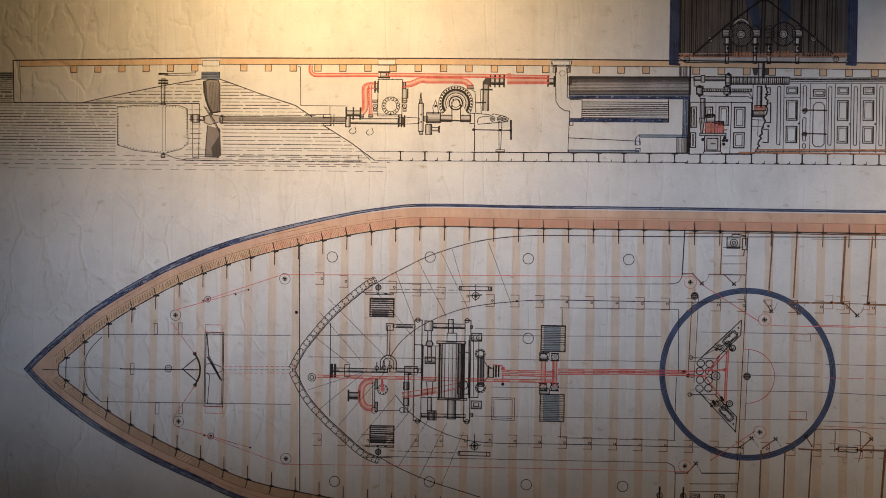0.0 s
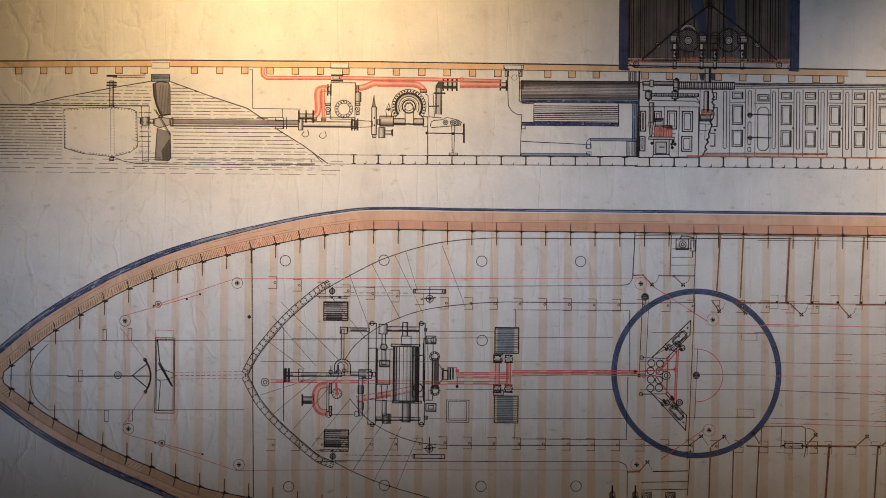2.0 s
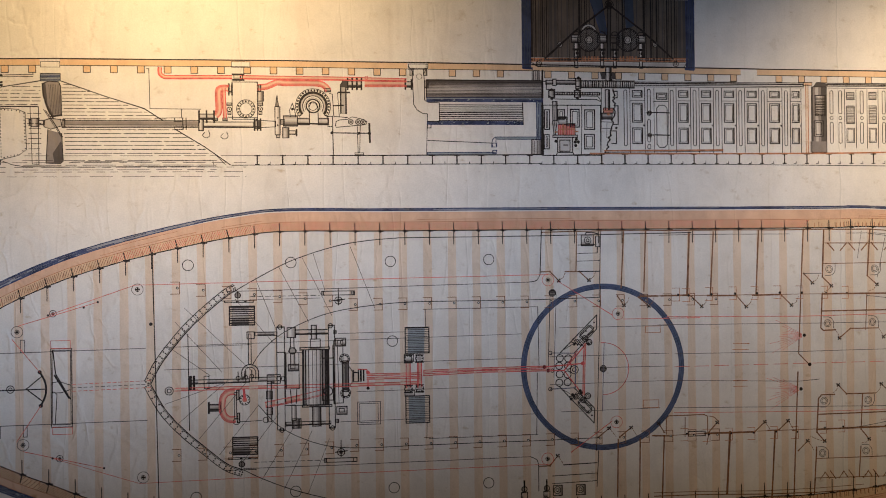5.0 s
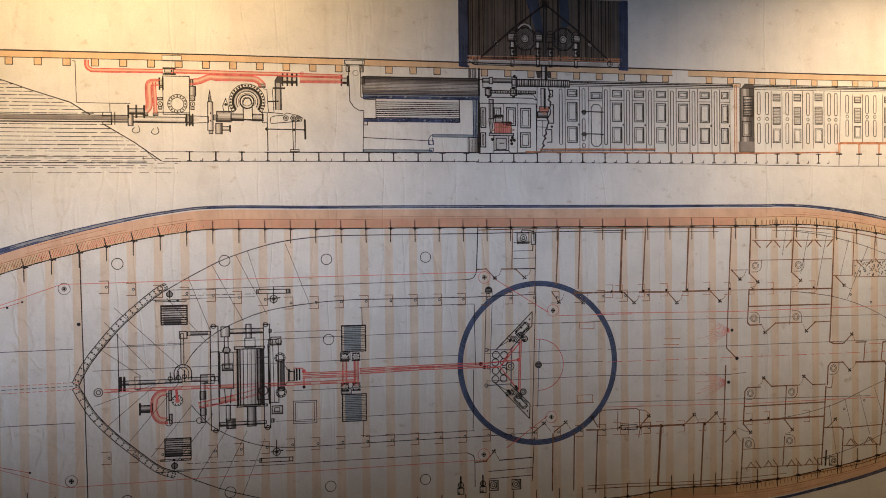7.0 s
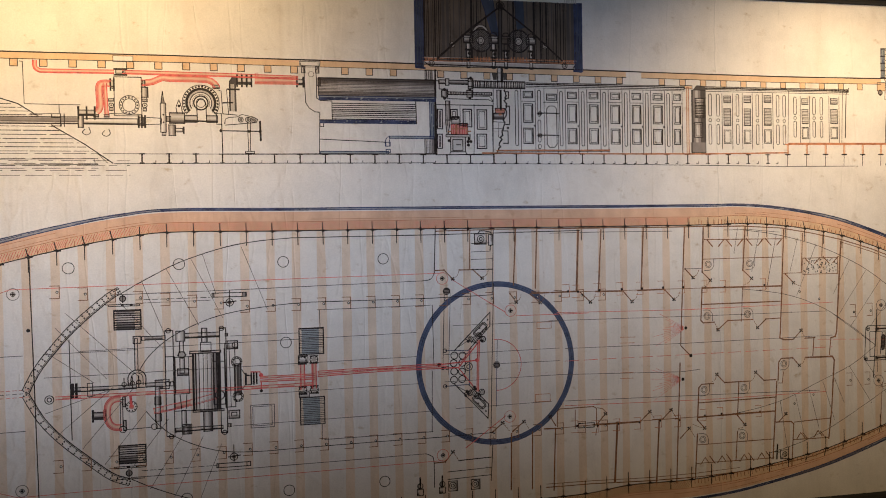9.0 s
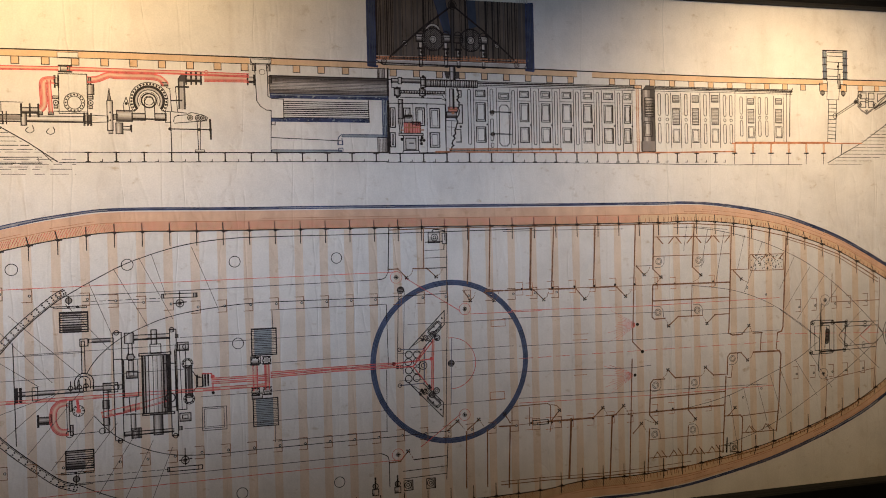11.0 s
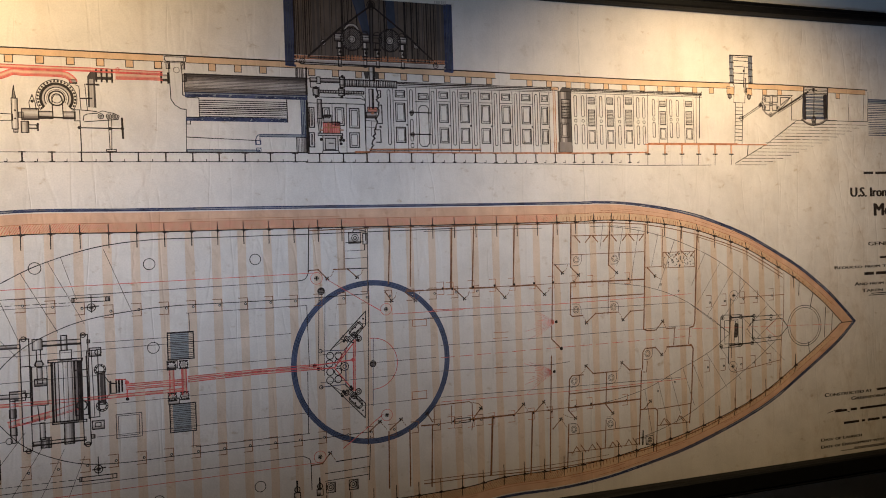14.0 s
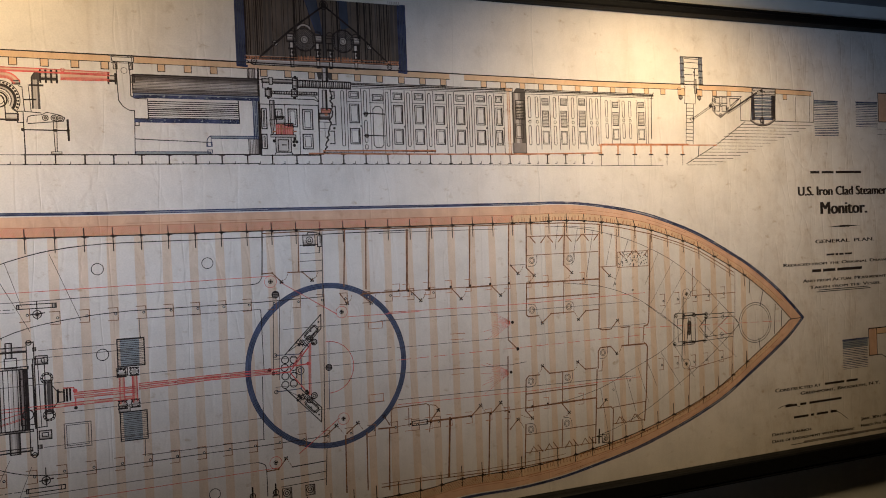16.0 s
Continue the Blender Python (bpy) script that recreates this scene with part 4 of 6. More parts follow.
for c, hoop in (((-27, 1973), True), ((77, 1974), False)):
    fig = Fig("cannon_muzzle_figure", "hatched round cannon muzzle")
    if hoop:
        fig.arc((c[0], c[1] + 20), 18, 15, 165, 6, "midw"), fig.arc((c[0], c[1] + 20), 21, 15, 165, 1.4), fig.arc((c[0], c[1] + 20), 15, 15, 165, 1.2)
    fig.disc(c, 30, "greyw", True, 36), fig.arc(c, 30, 0, 360, 2.4)
    for i in range(-8, 9):
        h = math.sqrt(max(0, 28.5 ** 2 - (i * 3.4) ** 2))
        k = 0.7071
        fig.ln((c[0] + (i * 3.4 - h) * k, c[1] + (-i * 3.4 - h) * k), (c[0] + (i * 3.4 + h) * k, c[1] + (-i * 3.4 + h) * k), 1.3)
    bolts(fig, c, 27.5, 26, 1.7)
    fig.done()
    fig = Fig("cannon_bore_figure", "pale bore of the cannon")
    fig.disc(c, 10.5, "midw", True), fig.add([(c[0] + 10 * math.cos(a / 10 * math.pi), c[1] + 10 * math.sin(a / 10 * math.pi)) for a in range(20)], "midw")
    fig.arc(c, 10.5, 0, 360, 2.4), fig.arc(c, 5.5, 0, 360, 1.2)
    fig.done()
fig = Fig("gun_carriage_figure", "dark carriages, rails and turret base")
for c in ((-61, 1974), (8, 1974), (42, 1974), (112, 1974)):
    fig.block((c[0] - 12, c[1] + 12), (c[0] + 12, c[1] - 8), "greyw", 2.2), fig.ln((c[0] - 12, c[1] + 5), (c[0] + 12, c[1] + 5), 1.4), fig.arc((c[0], c[1] + 12), 9, 0, 180, 2.0)
    fig.block((c[0] - 5, c[1] - 9), (c[0] + 5, c[1] - 26), "midw", 2.0), fig.ln((c[0] - 8, c[1] - 26), (c[0] + 8, c[1] - 26), 4.5)
    fig.block((c[0] - 4, c[1] - 28), (c[0] + 4, c[1] - 52), "greyw", 2.0), fig.disc((c[0] + 3, c[1] - 36), 4.5), fig.ln((c[0] - 6, c[1] - 46), (c[0] + 7, c[1] - 46), 3.0)
    fig.block((c[0] - 4, c[1] - 54), (c[0] + 4, c[1] - 74), "midw", 1.8)
fig.block((-183, 1923), (240, 1926), "midw"), fig.pl([(-183, 1923), (29, 1925), (237, 1926)], 2.2, "rust"), fig.pl([(-183, 1916), (29, 1919), (237, 1919)], 2.6, "rust")
fig.hatch((-44, 1929), (1, 1920), 8, 3.0, "rust", True), fig.hatch((58, 1930), (100, 1920), 8, 3.0, "rust", True), fig.hatch((-174, 1922), (-146, 1916), 6, 2.6, "rust", True), fig.hatch((194, 1925), (234, 1919), 6, 2.6, "rust", True)
for a, b in (((-117, 1920), (-59, 1919)), ((125, 1923), (194, 1921))):
    fig.hatch((a[0], a[1] + 4), (b[0], b[1] - 2), 4.0, 1.2, "ink", True)
fig.wash([(-180, 1913), (234, 1914), (228, 1901), (-163, 1902)], "midw"), fig.pl([(-180, 1913), (-163, 1902), (228, 1902), (235, 1913)], 1.8)
for c in ((-160, 1910), (206, 1912)):
    fig.arc(c, 7, 0, 360, 1.8), fig.arc(c, 3, 0, 360, 1.4)
for a in ((-200, 1899), (232, 1899)):
    fig.ln(a, (a[0] + 22, a[1] - 2), 5, "blue")
fig.wash([(-1, 1900), (17, 1900), (15, 1870), (6, 1870)], "darkw"), fig.wash([(32, 1900), (49, 1901), (48, 1871), (34, 1870)], "darkw")
fig.block((17, 1902), (32, 1866), "greyw", 2.0), fig.ln((29, 1903), (28, 1866), 3.0)
fig.done()

fig = Fig("pilot_house_figure", "blue block pilot house over a ladder, with steering wheel")
for i in range(4):
    for a, b in (((1185, 1985), (1198, 1901)), ((1257, 1985), (1271, 1901))):
        z0, z1 = a[1] + (b[1] - a[1]) * i / 4, a[1] + (b[1] - a[1]) * (i + 1) / 4
        fig.block((a[0], z0), (b[0], z1 + 1.5), "bluew", 1.2), fig.hatch((a[0] + 1, z0 - 1), (b[0] - 1, z1 + 2), 4, 1.3, "blue", True), fig.ln((a[0] - 2, z1), (b[0] + 2, z1), 2.6)
fig.ln((1185, 1986), (1273, 1987), 2.6)
for a, b in (((1201, 1981), (1257, 1981)), ((1200, 1970), (1256, 1969)), ((1200, 1952), (1256, 1951)), ((1199, 1931), (1255, 1930)), ((1199, 1909), (1238, 1909))):
    fig.ln(a, b, 1.5)
fig.ln((1241, 1950), (1236, 1888), 2.4), fig.block((1238, 1916), (1246, 1872), "greyw", 1.6), fig.disc((1239, 1939), 4)
fig.pl([(1194, 1900), (1201, 1891), (1197, 1838), (1239, 1838), (1244, 1882)], 1.5)
for a, b, c in (((1172, 1887), (1199, 1863), (1182, 1858)), ((1248, 1885), (1268, 1863), (1256, 1858))):
    fig.block(a, b, "orange", 1.5), fig.disc(c, 7, "greyw", True), fig.arc(c, 7, 0, 360, 2.2), fig.disc((c[0], c[1] - 7), 3)
fig.ln((1204, 1839), (1197, 1710), 1.6), fig.ln((1232, 1838), (1225, 1710), 1.6)
for i in range(10):
    fig.ln(lerp((1204, 1824), (1198, 1721), i / 9), lerp((1231, 1824), (1225, 1720), i / 9), 1.5)
# rope and wheel frame
fig.pl([(1225, 1791), (1306, 1837)], 1.6), fig.pl([(1227, 1787), (1309, 1832)], 1.4), fig.arc((1225, 1789), 7, 0, 360, 2.0), fig.disc((1299, 1833), 6)
fig.pl([(1311, 1864), (1429, 1867), (1377, 1821), (1340, 1796), (1310, 1816), (1306, 1837)], 2.0, "ink", True)
for a, b in (((1319, 1861), (1339, 1843)), ((1348, 1861), (1368, 1843)), ((1317, 1834), (1337, 1817)), ((1347, 1835), (1366, 1817))):
    fig.pl([a, (b[0], a[1]), b, (a[0], b[1])], 2.0, "ink", True)
fig.pl([(1380, 1859), (1417, 1860), (1381, 1834)], 2.0, "ink", True)
for c in ((1342, 1838), (1315, 1825), (1340, 1803), (1306, 1837), (1369, 1825), (1317, 1851)):
    fig.arc(c, 6, 0, 360, 2.0), fig.disc(c, 3)
fig.pl([(1308, 1821), (1322, 1806), (1340, 1800), (1361, 1812)], 4.0, "greyw")
for i in range(26):
    fig.disc(lerp((1371, 1815), (1493, 1879), i / 25), 3.0, "ink", False, 7)
fig.pl([(1364, 1813), (1485, 1879)], 1.4), fig.pl([(1369, 1808), (1493, 1873)], 1.4), fig.pl([(1472, 1871), (1506, 1889), (1530, 1886)], 2.2)
fig.done()

fig = Fig("anchor_well_figure", "anchor well with dark banded water shading")
well = [(1475, 1874), (1575, 1875), (1568, 1791), (1468, 1791)]
fig.wash(well, "bluew"), fig.hatch((1474, 1871), (1570, 1793), 6.4, 3.0, "blue"), fig.hatch((1484, 1871), (1558, 1792), 13, 1.4, "bare")
for a, b in (((1472, 1872), (1483, 1790)), ((1557, 1874), (1572, 1793))):
    fig.block(a, b, "navyw"), fig.hatch(a, b, 3.6, 2.0, "ink", True)
fig.block((1475, 1874), (1575, 1868), "navyw")
fig.pl([(1476, 1896), (1466, 1791)], 2.4), fig.pl([(1576, 1897), (1570, 1791)], 3.4)
fig.pl(spline([(1465, 1790), (1490, 1778), (1515, 1775), (1544, 1780), (1568, 1793)], 6), 6, "greyw"), fig.pl(spline([(1465, 1790), (1490, 1775), (1515, 1772), (1544, 1777), (1570, 1791)], 6), 2.4)
fig.block((1478, 1895), (1576, 1888), "light", 1.2), fig.block((1477, 1884), (1574, 1877), "midw", 1.4), fig.ln((1519, 1895), (1514, 1776), 3.0), fig.disc((1516, 1888), 6)
fig.arc((1514, 1790), 8, 0, 360, 3.0), fig.block((1508, 1796), (1521, 1772), "greyw", 2.0), fig.disc((1515, 1798), 5)
fig.pl([(1426, 1857), (1423, 1788), (1465, 1787)], 1.8), fig.ln((1570, 1789), (1611, 1789), 1.8)
fig.pl([(1569, 1788), (1744, 1788), (1749, 1887)], 1.5), fig.ln((1731, 1882), (1724, 1787), 1.1, "grey"), fig.ln((1666, 1873), (1660, 1786), 0.9, "grey")
fig.pl([(1440, 1784), (1324, 1711), (1196, 1647)], 1.6), fig.ln((1248, 1705), (1244, 1672), 2.6)
water(fig, steps(1776, 1643, 14), slope((1426, 1778), (1207, 1647)), slope((1770, 1786), (1321, 1643)), 1.0, 60, 5)
fig.done()
fig = Fig("sea_mark", "blue lined water beside a hull section", "stuff")
a, b = (1748, 1863), (1859, 1862)
fig.block(a, (b[0], b[1] - 12), "bluew"), fig.hatch(a, (b[0], 1743), 6, 1.5, "blue")
fig.ln(a, b, 3, "blue")
fig.done()
fig = Fig("sea_mark", "blue lined water beside a hull section", "stuff")
a, b = (1946, 1863), (2051, 1863)
fig.block(a, (b[0], b[1] - 8), "bluew"), fig.hatch(a, (b[0], 1777), 6, 1.5, "blue"), fig.ln(a, b, 3, "blue")
water(fig, steps(1769, 1749, 2), lambda z: 2047, lambda z: 2500, 1.0, 50, 8)
fig.done()

fig = Fig("cross_section_figure", "orange washed edge of the hull cross sections")
a = (2056, 1898)
fig.block(a, (a[0] + 60, 1795), "deep", 2.4), fig.block((a[0] + 60, a[1]), (2560, a[1] - 20), "orange", 1.4)
fig.ln((a[0], a[1]), (2560, a[1]), 2.6)
fig.done()
fig = Fig("cross_section_figure", "orange washed edge of the lower hull section")
b = (1971, 1060)
fig.block(b, (b[0] + 40, 964), "deep", 2.4), fig.block((b[0] + 40, b[1]), (2520, b[1] - 22), "orange", 1.4)
fig.ln(b, (2520, b[1]), 3), fig.pl([(b[0], 964), (b[0] + 60, 964), (b[0] + 130, 964 - 40), (2500, 964 - 46)], 2.4)
fig.done()
fig = Fig("sea_mark", "blue lined water beside a hull section", "stuff")
fig.block((1844, 1030), (1966, 1000), "bluew"), fig.hatch((1844, 1030), (1962, 928), 6, 1.4, "blue"), fig.ln((1844, 1028), (1967, 1028), 3, "blue")
fig.done()

# ---- deck plan ----
outer_top = spline([(-1882, 1085), (-1840, 1128), (-1794, 1169), (-1718, 1233), (-1642, 1285), (-1566, 1330), (-1490, 1370), (-1376, 1418), (-1265, 1453), (-1160, 1480), (-1042, 1506), (-939, 1524), (-822, 1536), (-560, 1535), (-200, 1535), (320, 1534), (620, 1534), (697, 1535), (791, 1531), (907, 1517), (1025, 1495), (1126, 1465), (1230, 1426), (1336, 1373), (1444, 1312), (1548, 1237), (1619, 1173), (1669, 1123)], 8)
outer_low = spline([(-1882, 1085), (-1839, 1042), (-1792, 1004), (-1714, 950), (-1636, 904), (-1559, 865), (-1482, 830), (-1406, 800), (-1315, 763), (-1200, 735), (-1000, 706), (-780, 690), (-300, 688), (200, 690), (381, 706), (526, 706), (617, 710), (710, 719), (806, 735), (904, 753), (1004, 776), (1107, 807), (1213, 844), (1322, 891), (1434, 957), (1540, 1022), (1612, 1072), (1669, 1123)], 8)
CENTRE = [(-1882, 1085), (-1147, 1100), (0, 1115), (1669, 1123)]


def slim(d, side=1):
    """A depth inside the hull edge, less towards the bow."""
    return lambda x: side * d * (1 - 0.25 * min(1, max(0, (x - 650) / 600)))


def band(curve, d0, d1, side):
    return inset(curve, slim(d0, side)), inset(curve, slim(d1, side))


def inside(curve, tip0, tip1):
    """Leaves out what an inset curve has past the tips."""
    return [p for p in curve if tip0 <= p[0] <= tip1]


inner_top, inner_low = inset(outer_top, slim(57)), inset(outer_low, slim(57, -1))
x_stern, x_bow, x_tip = -1789, 1566, 1603
inner_top, inner_low = inside(inner_top, x_stern, x_tip), inside(inner_low, x_stern, x_tip)

TICKS = [-1653 + 63.3 * k for k in range(36)] + [562.5 + 60.8 * k for k in range(1, 15)]
Fig.root = None
fig = Fig("deck_plan", "blue edged hull plan with orange washed armour band")
for curve, side in ((outer_top, 1), (outer_low, -1)):
    tip0, tip1 = -1882, 1669
    if side > 0:
        fig.wash([(-1871, 1085), (-1825, 1127), (-1787, 1107), (-1787, 1084), (-1787, 1062), (-1824, 1043)], "deep"), fig.wash([(1660, 1121), (1560, 1212), (1560, 1168), (1609, 1121)], "deep"), fig.wash([(1660, 1121), (1609, 1121), (1560, 1092), (1560, 1048)], "deep")
    l, r = band(curve, 9, 34, side)
    keep = [i for i in range(len(l)) if l[i][0] > tip0 + 6 and r[i][0] > tip0 + 16 and r[i][0] < tip1 - 16]
    fig.quadstrip([l[i] for i in keep], [r[i] for i in keep], "deep", True)
    l, r = band(curve, 34, 57, side)
    keep = [i for i in range(len(l)) if -1827 < l[i][0] < x_bow + 24 and x_stern < r[i][0] < x_bow]
    fig.quadstrip([l[i] for i in keep], [r[i] for i in keep], "orange", True)
    mid = [l[i] for i in keep]
    fig.pl(mid, 1.0, "rust")
    a, b = mid, [r[i] for i in keep]
    # fine red hatching of the backing timbers
    for i in range(len(a) - 1):
        d = math.hypot(a[i + 1][0] - a[i][0], a[i + 1][1] - a[i][1])
        slanted = a[i][0] < 560
        n = max(1, int(d / (5.0 if slanted else 17)))
        for j in range(n):
            p, q = lerp(a[i], a[i + 1], j / n), lerp(b[i], b[i + 1], j / n)
            if slanted:
                fig.ln((p[0] + 7 * side, p[1] - side), (q[0] - 7 * side, q[1] + 2 * side), 0.75, "red" if side > 0 and a[i][0] > -1250 else "brown")
            else:
                fig.ln(lerp(p, q, 0.3 + 0.25 * fig.rng.random()), q, 1.1, "brown")
    # the plated edge: broad at the stern, thin amidships
    def wide(x):
        return 14 - 9 * min(1, max(0, (x + 1450) / 500)) + 2.5 * min(1, max(0, (x - 750) / 300))

    edge = inset(curve, 1000)
    unit = [((e[0] - p[0]) * side / 1000, (e[1] - p[1]) * side / 1000) for p, e in zip(curve, edge)]
    at = [[(p[0] + u[0] * wide(p[0]) * f, p[1] + u[1] * wide(p[0]) * f) for p, u in zip(curve, unit)] for f in (0, 1)]
    fig.quadstrip(at[0], at[1], "platew", True)
    fig.pl(at[0], 2.0, "blue"), fig.pl(at[1], 1.6, "blue")
    # streaky brush lines between, denser at the bow and on the lower side
    for f in (0.18, 0.36, 0.54, 0.72, 0.88):
        run = [(p[0] + u[0] * wide(p[0]) * f, p[1] + u[1] * wide(p[0]) * f) for p, u in zip(curve, unit)]
        k = 0
        while k < len(run) - 3:
            n = fig.rng.randint(3, 14)
            dense = side < 0 or run[k][0] > 600 or run[k][0] < -1300
            if fig.rng.random() < (0.85 if dense else 0.4):
                fig.pl(run[k:k + n], fig.rng.uniform(0.9, 1.7) if dense else fig.rng.uniform(0.6, 1.1), fig.rng.choice(("blue", "blue", "edgew")))
            k += n
    # lengthwise streaks of the outer timber
    for f in (16, 22, 28):
        run = inset(curve, slim(f, side))
        k = 8
        while k < len(run) - 12:
            n = fig.rng.randint(5, 18)
            if fig.rng.random() < 0.4:
                fig.pl(run[k:min(k + n, len(run) - 10)], 0.6, "rust")
            k += n + fig.rng.randint(0, 6)
for curve in (inner_top, inner_low):
    fig.pl(curve, 2.2)
fig.pl([(-1789, 1084), inner_top[0]], 2.2), fig.pl([(-1789, 1084), inner_low[0]], 2.2), fig.ln((-1832, 1084), (-1789, 1084), 1.5)
for p in (inner_top[-1], inner_low[-1]):
    fig.ln(p, (1611, 1121), 2.2)
fig.ln((1611, 1121), (1667, 1123), 1.8)
Fig.root = fig.done()

for i, x in enumerate([-1716] + TICKS):
    c = x - 5
    fig = Fig("beam_wash")
    top, low = z_at(inner_top, c), z_at(inner_low, c)
    if top is None or low is None:
        continue
    n = 9
    left, right = [], []
    for j in range(n + 1):
        z = low + (top - low) * j / n
        left.append((c - 10.5 + fig.rng.uniform(-1.2, 1.2), z)), right.append((c + 10.5 + fig.rng.uniform(-1.2, 1.2), z))
    fig.quadstrip(left, right, "pale", True)
    fig.done()

fig = Fig("frame_line", "dark frame ends and knots along the hull side", "stuff")
for x in [-1767, -1717] + TICKS:
    for curve, s in ((inner_top, 1), (inner_low, -1)):
        z = z_at(curve, x)
        if z is None:
            continue
        k = fig.rng.uniform(-2, 2)
        fig.ln((x, z + 2 * s), (x + k * 0.3, z - 36 * s), 1.7)
        fig.ln((x, z), (x - 5 * (1 if abs(x) > 900 else 0.1), z + 20 * s), 2.0)
        fig.disc((x + 1, z - 1 * s), 4.0, "ink", False, 8), fig.ln((x - 5, z), (x + 9, z - 0.5), 3.4)
    for curve, s in ((inner_top, 1), (inner_low, -1)):
        for j in (0.33, 0.66):
            z = z_at(curve, x + 62 * j)
            if z is not None:
                fig.ln((x + 62 * j, z), (x + 62 * j, z + 13 * s), 1.0, "rust")
fig.done()


@own("pulley_mark")
def pulley(fig, c, r=14, red=False):
    fig.arc(c, r, 0, 360, 1.1, "thinred" if red else "grey"), fig.disc(c, 3.2), fig.arc(c, 5, 0, 360, 1.0)
    fig.ln((c[0] - 6, c[1]), (c[0] + 6, c[1]), 1.2), fig.ln((c[0], c[1] - 6), (c[0], c[1] + 6), 1.2)


fig = Fig("steering_gear_plan", "tiller, quadrant and steering chains in fine lines")
fig.pl(spline([(-1671, 1174), (-1701, 1142), (-1716, 1108), (-1716, 1071), (-1703, 1034), (-1669, 1002)], 6), 1.4)
fig.ln((-1686, 1181), (-1164, 1190), 1.2, "grey"), fig.ln((-1669, 1003), (-1161, 1010), 1.2, "grey")
fig.ln((-1786, 1092), (-1616, 1093), 0.9, "grey")
fig.pl([(-1619, 1091), (-1403, 1094)], 2.2), fig.arc((-1489, 1095), 9, 0, 360, 1.8), fig.arc((-1489, 1095), 4, 0, 360, 1.4)
fig.pl(spline([(-1419, 1136), (-1408, 1116), (-1404, 1095), (-1407, 1074), (-1417, 1053)], 5), 4.2), fig.disc((-1419, 1136), 5), fig.disc((-1417, 1053), 5)
fig.pl([(-1415, 1125), (-1451, 1095), (-1414, 1065)], 2.2)
fig.rect((-1592, 1107), (-1582, 1077), 1.2, "grey"), fig.rect((-1392, 1193), (-1342, 999), 1.6), fig.rect((-1389, 1189), (-1345, 1005), 1.1)
fig.rect((-1392, 1213), (-1345, 1194), 1.0, "thinred"), fig.rect((-1389, 998), (-1342, 981), 1.0, "thinred")
fig.pl([(-1387, 1188), (-1381, 1131), (-1346, 1068)], 2.2), fig.pl([(-1384, 1128), (-1349, 1070)], 3.2), fig.pl([(-1386, 1087), (-1378, 1080), (-1383, 1005)], 1.4), fig.pl([(-1389, 1109), (-1373, 1112), (-1347, 1103)], 1.4), fig.pl([(-1389, 1084), (-1368, 1084), (-1347, 1091)], 1.4)
for y in (649, 655, 661):
    fig.dash((-1342, 1104 - (y - 649) * 1.42), (-1150, 1109 - (y - 649) * 1.42), 9, 5, 1.0, "thinred" if y != 655 else "grey")
for a, b in (((-1529, 1213), (-1520, 1185)), ((-1464, 1216), (-1454, 1186)), ((-1523, 1004), (-1513, 975)), ((-1459, 1006), (-1450, 977))):
    fig.rect(a, b, 1.2, "grey")
for c in ((-1472, 1236), (-1182, 1337), (-1460, 957), (-1172, 868)):
    pulley(fig, c)
for c in ((-1386, 1280), (-1373, 921)):
    fig.arc(c, 8, 0, 360, 1.5), fig.disc(c, 4)
fig.pl([(-1419, 1136), (-1484, 1218)], 1.1, "thinred"), fig.pl([(-1417, 1053), (-1475, 965)], 1.1, "thinred")
fig.pl([(-1469, 1251), (-1278, 1307)], 1.1, "thinred"), fig.pl([(-1398, 1276), (-1188, 1348), (-907, 1352), (-142, 1361)], 1.0, "thinred")
fig.pl([(-1460, 941), (-1268, 894)], 1.1, "thinred"), fig.pl([(-1390, 922), (-1181, 853), (-899, 859), (-148, 868)], 1.0, "thinred")
for c in ((-1398, 1276), (-1312, 1294), (-1278, 1307), (-1267, 894), (-1390, 922)):
    fig.disc(c, 2.8)
fig.wash([(-1158, 1250), (-1151, 1255), (-1142, 1252), (-1142, 1248), (-1151, 1244)], "darkw"), fig.disc((-1150, 1250), 4.5)
fig.ln((-1145, 1430), (-1134, 785), 1.8), fig.ln((-1060, 1224), (-1058, 982), 1.6)
fig.done()

fig = Fig("inner_hull_outline", "riveted stern bulkhead and long curved hull lines", "stuff")
for pts in ([(-1152, 1100), (-1126, 1149), (-1092, 1194), (-1053, 1239), (-1009, 1280), (-965, 1316), (-939, 1332)], [(-1152, 1100), (-1116, 1035), (-1071, 984), (-1018, 937), (-966, 895), (-926, 879)]):
    c = spline(pts, 8)
    s = -1 if pts[1][1] > pts[0][1] else 1
    fig.pl(c, 2.0), fig.pl(inset(c, 3 * s), 1.0, "grey"), fig.pl(inset(c, 17 * s), 1.6)
    for d in (6.5, 13):
        for i, p in enumerate(inset(c, d * s)):
            if i % 2 == 0:
                fig.disc(p, 2.2, "ink", False, 7)
fig.pl(spline([(-939, 1332), (-892, 1359), (-805, 1403), (-703, 1437), (-617, 1453), (-530, 1460)], 8) + [(-165, 1462), (242, 1467)], 1.6)
fig.pl(spline([(-926, 879), (-877, 854), (-796, 822), (-693, 793), (-664, 785)], 8), 1.6)
fig.pl(spline([(-903, 1140), (-875, 1180), (-824, 1222), (-744, 1259), (-672, 1278), (-571, 1291), (-485, 1296)], 8) + [(-342, 1296), (-172, 1296), (-4, 1300)], 1.4)
fig.pl(spline([(-887, 1041), (-842, 991), (-783, 956), (-710, 932), (-623, 925), (-507, 927)], 8) + [(-336, 929), (-166, 930), (-12, 933)], 1.4)
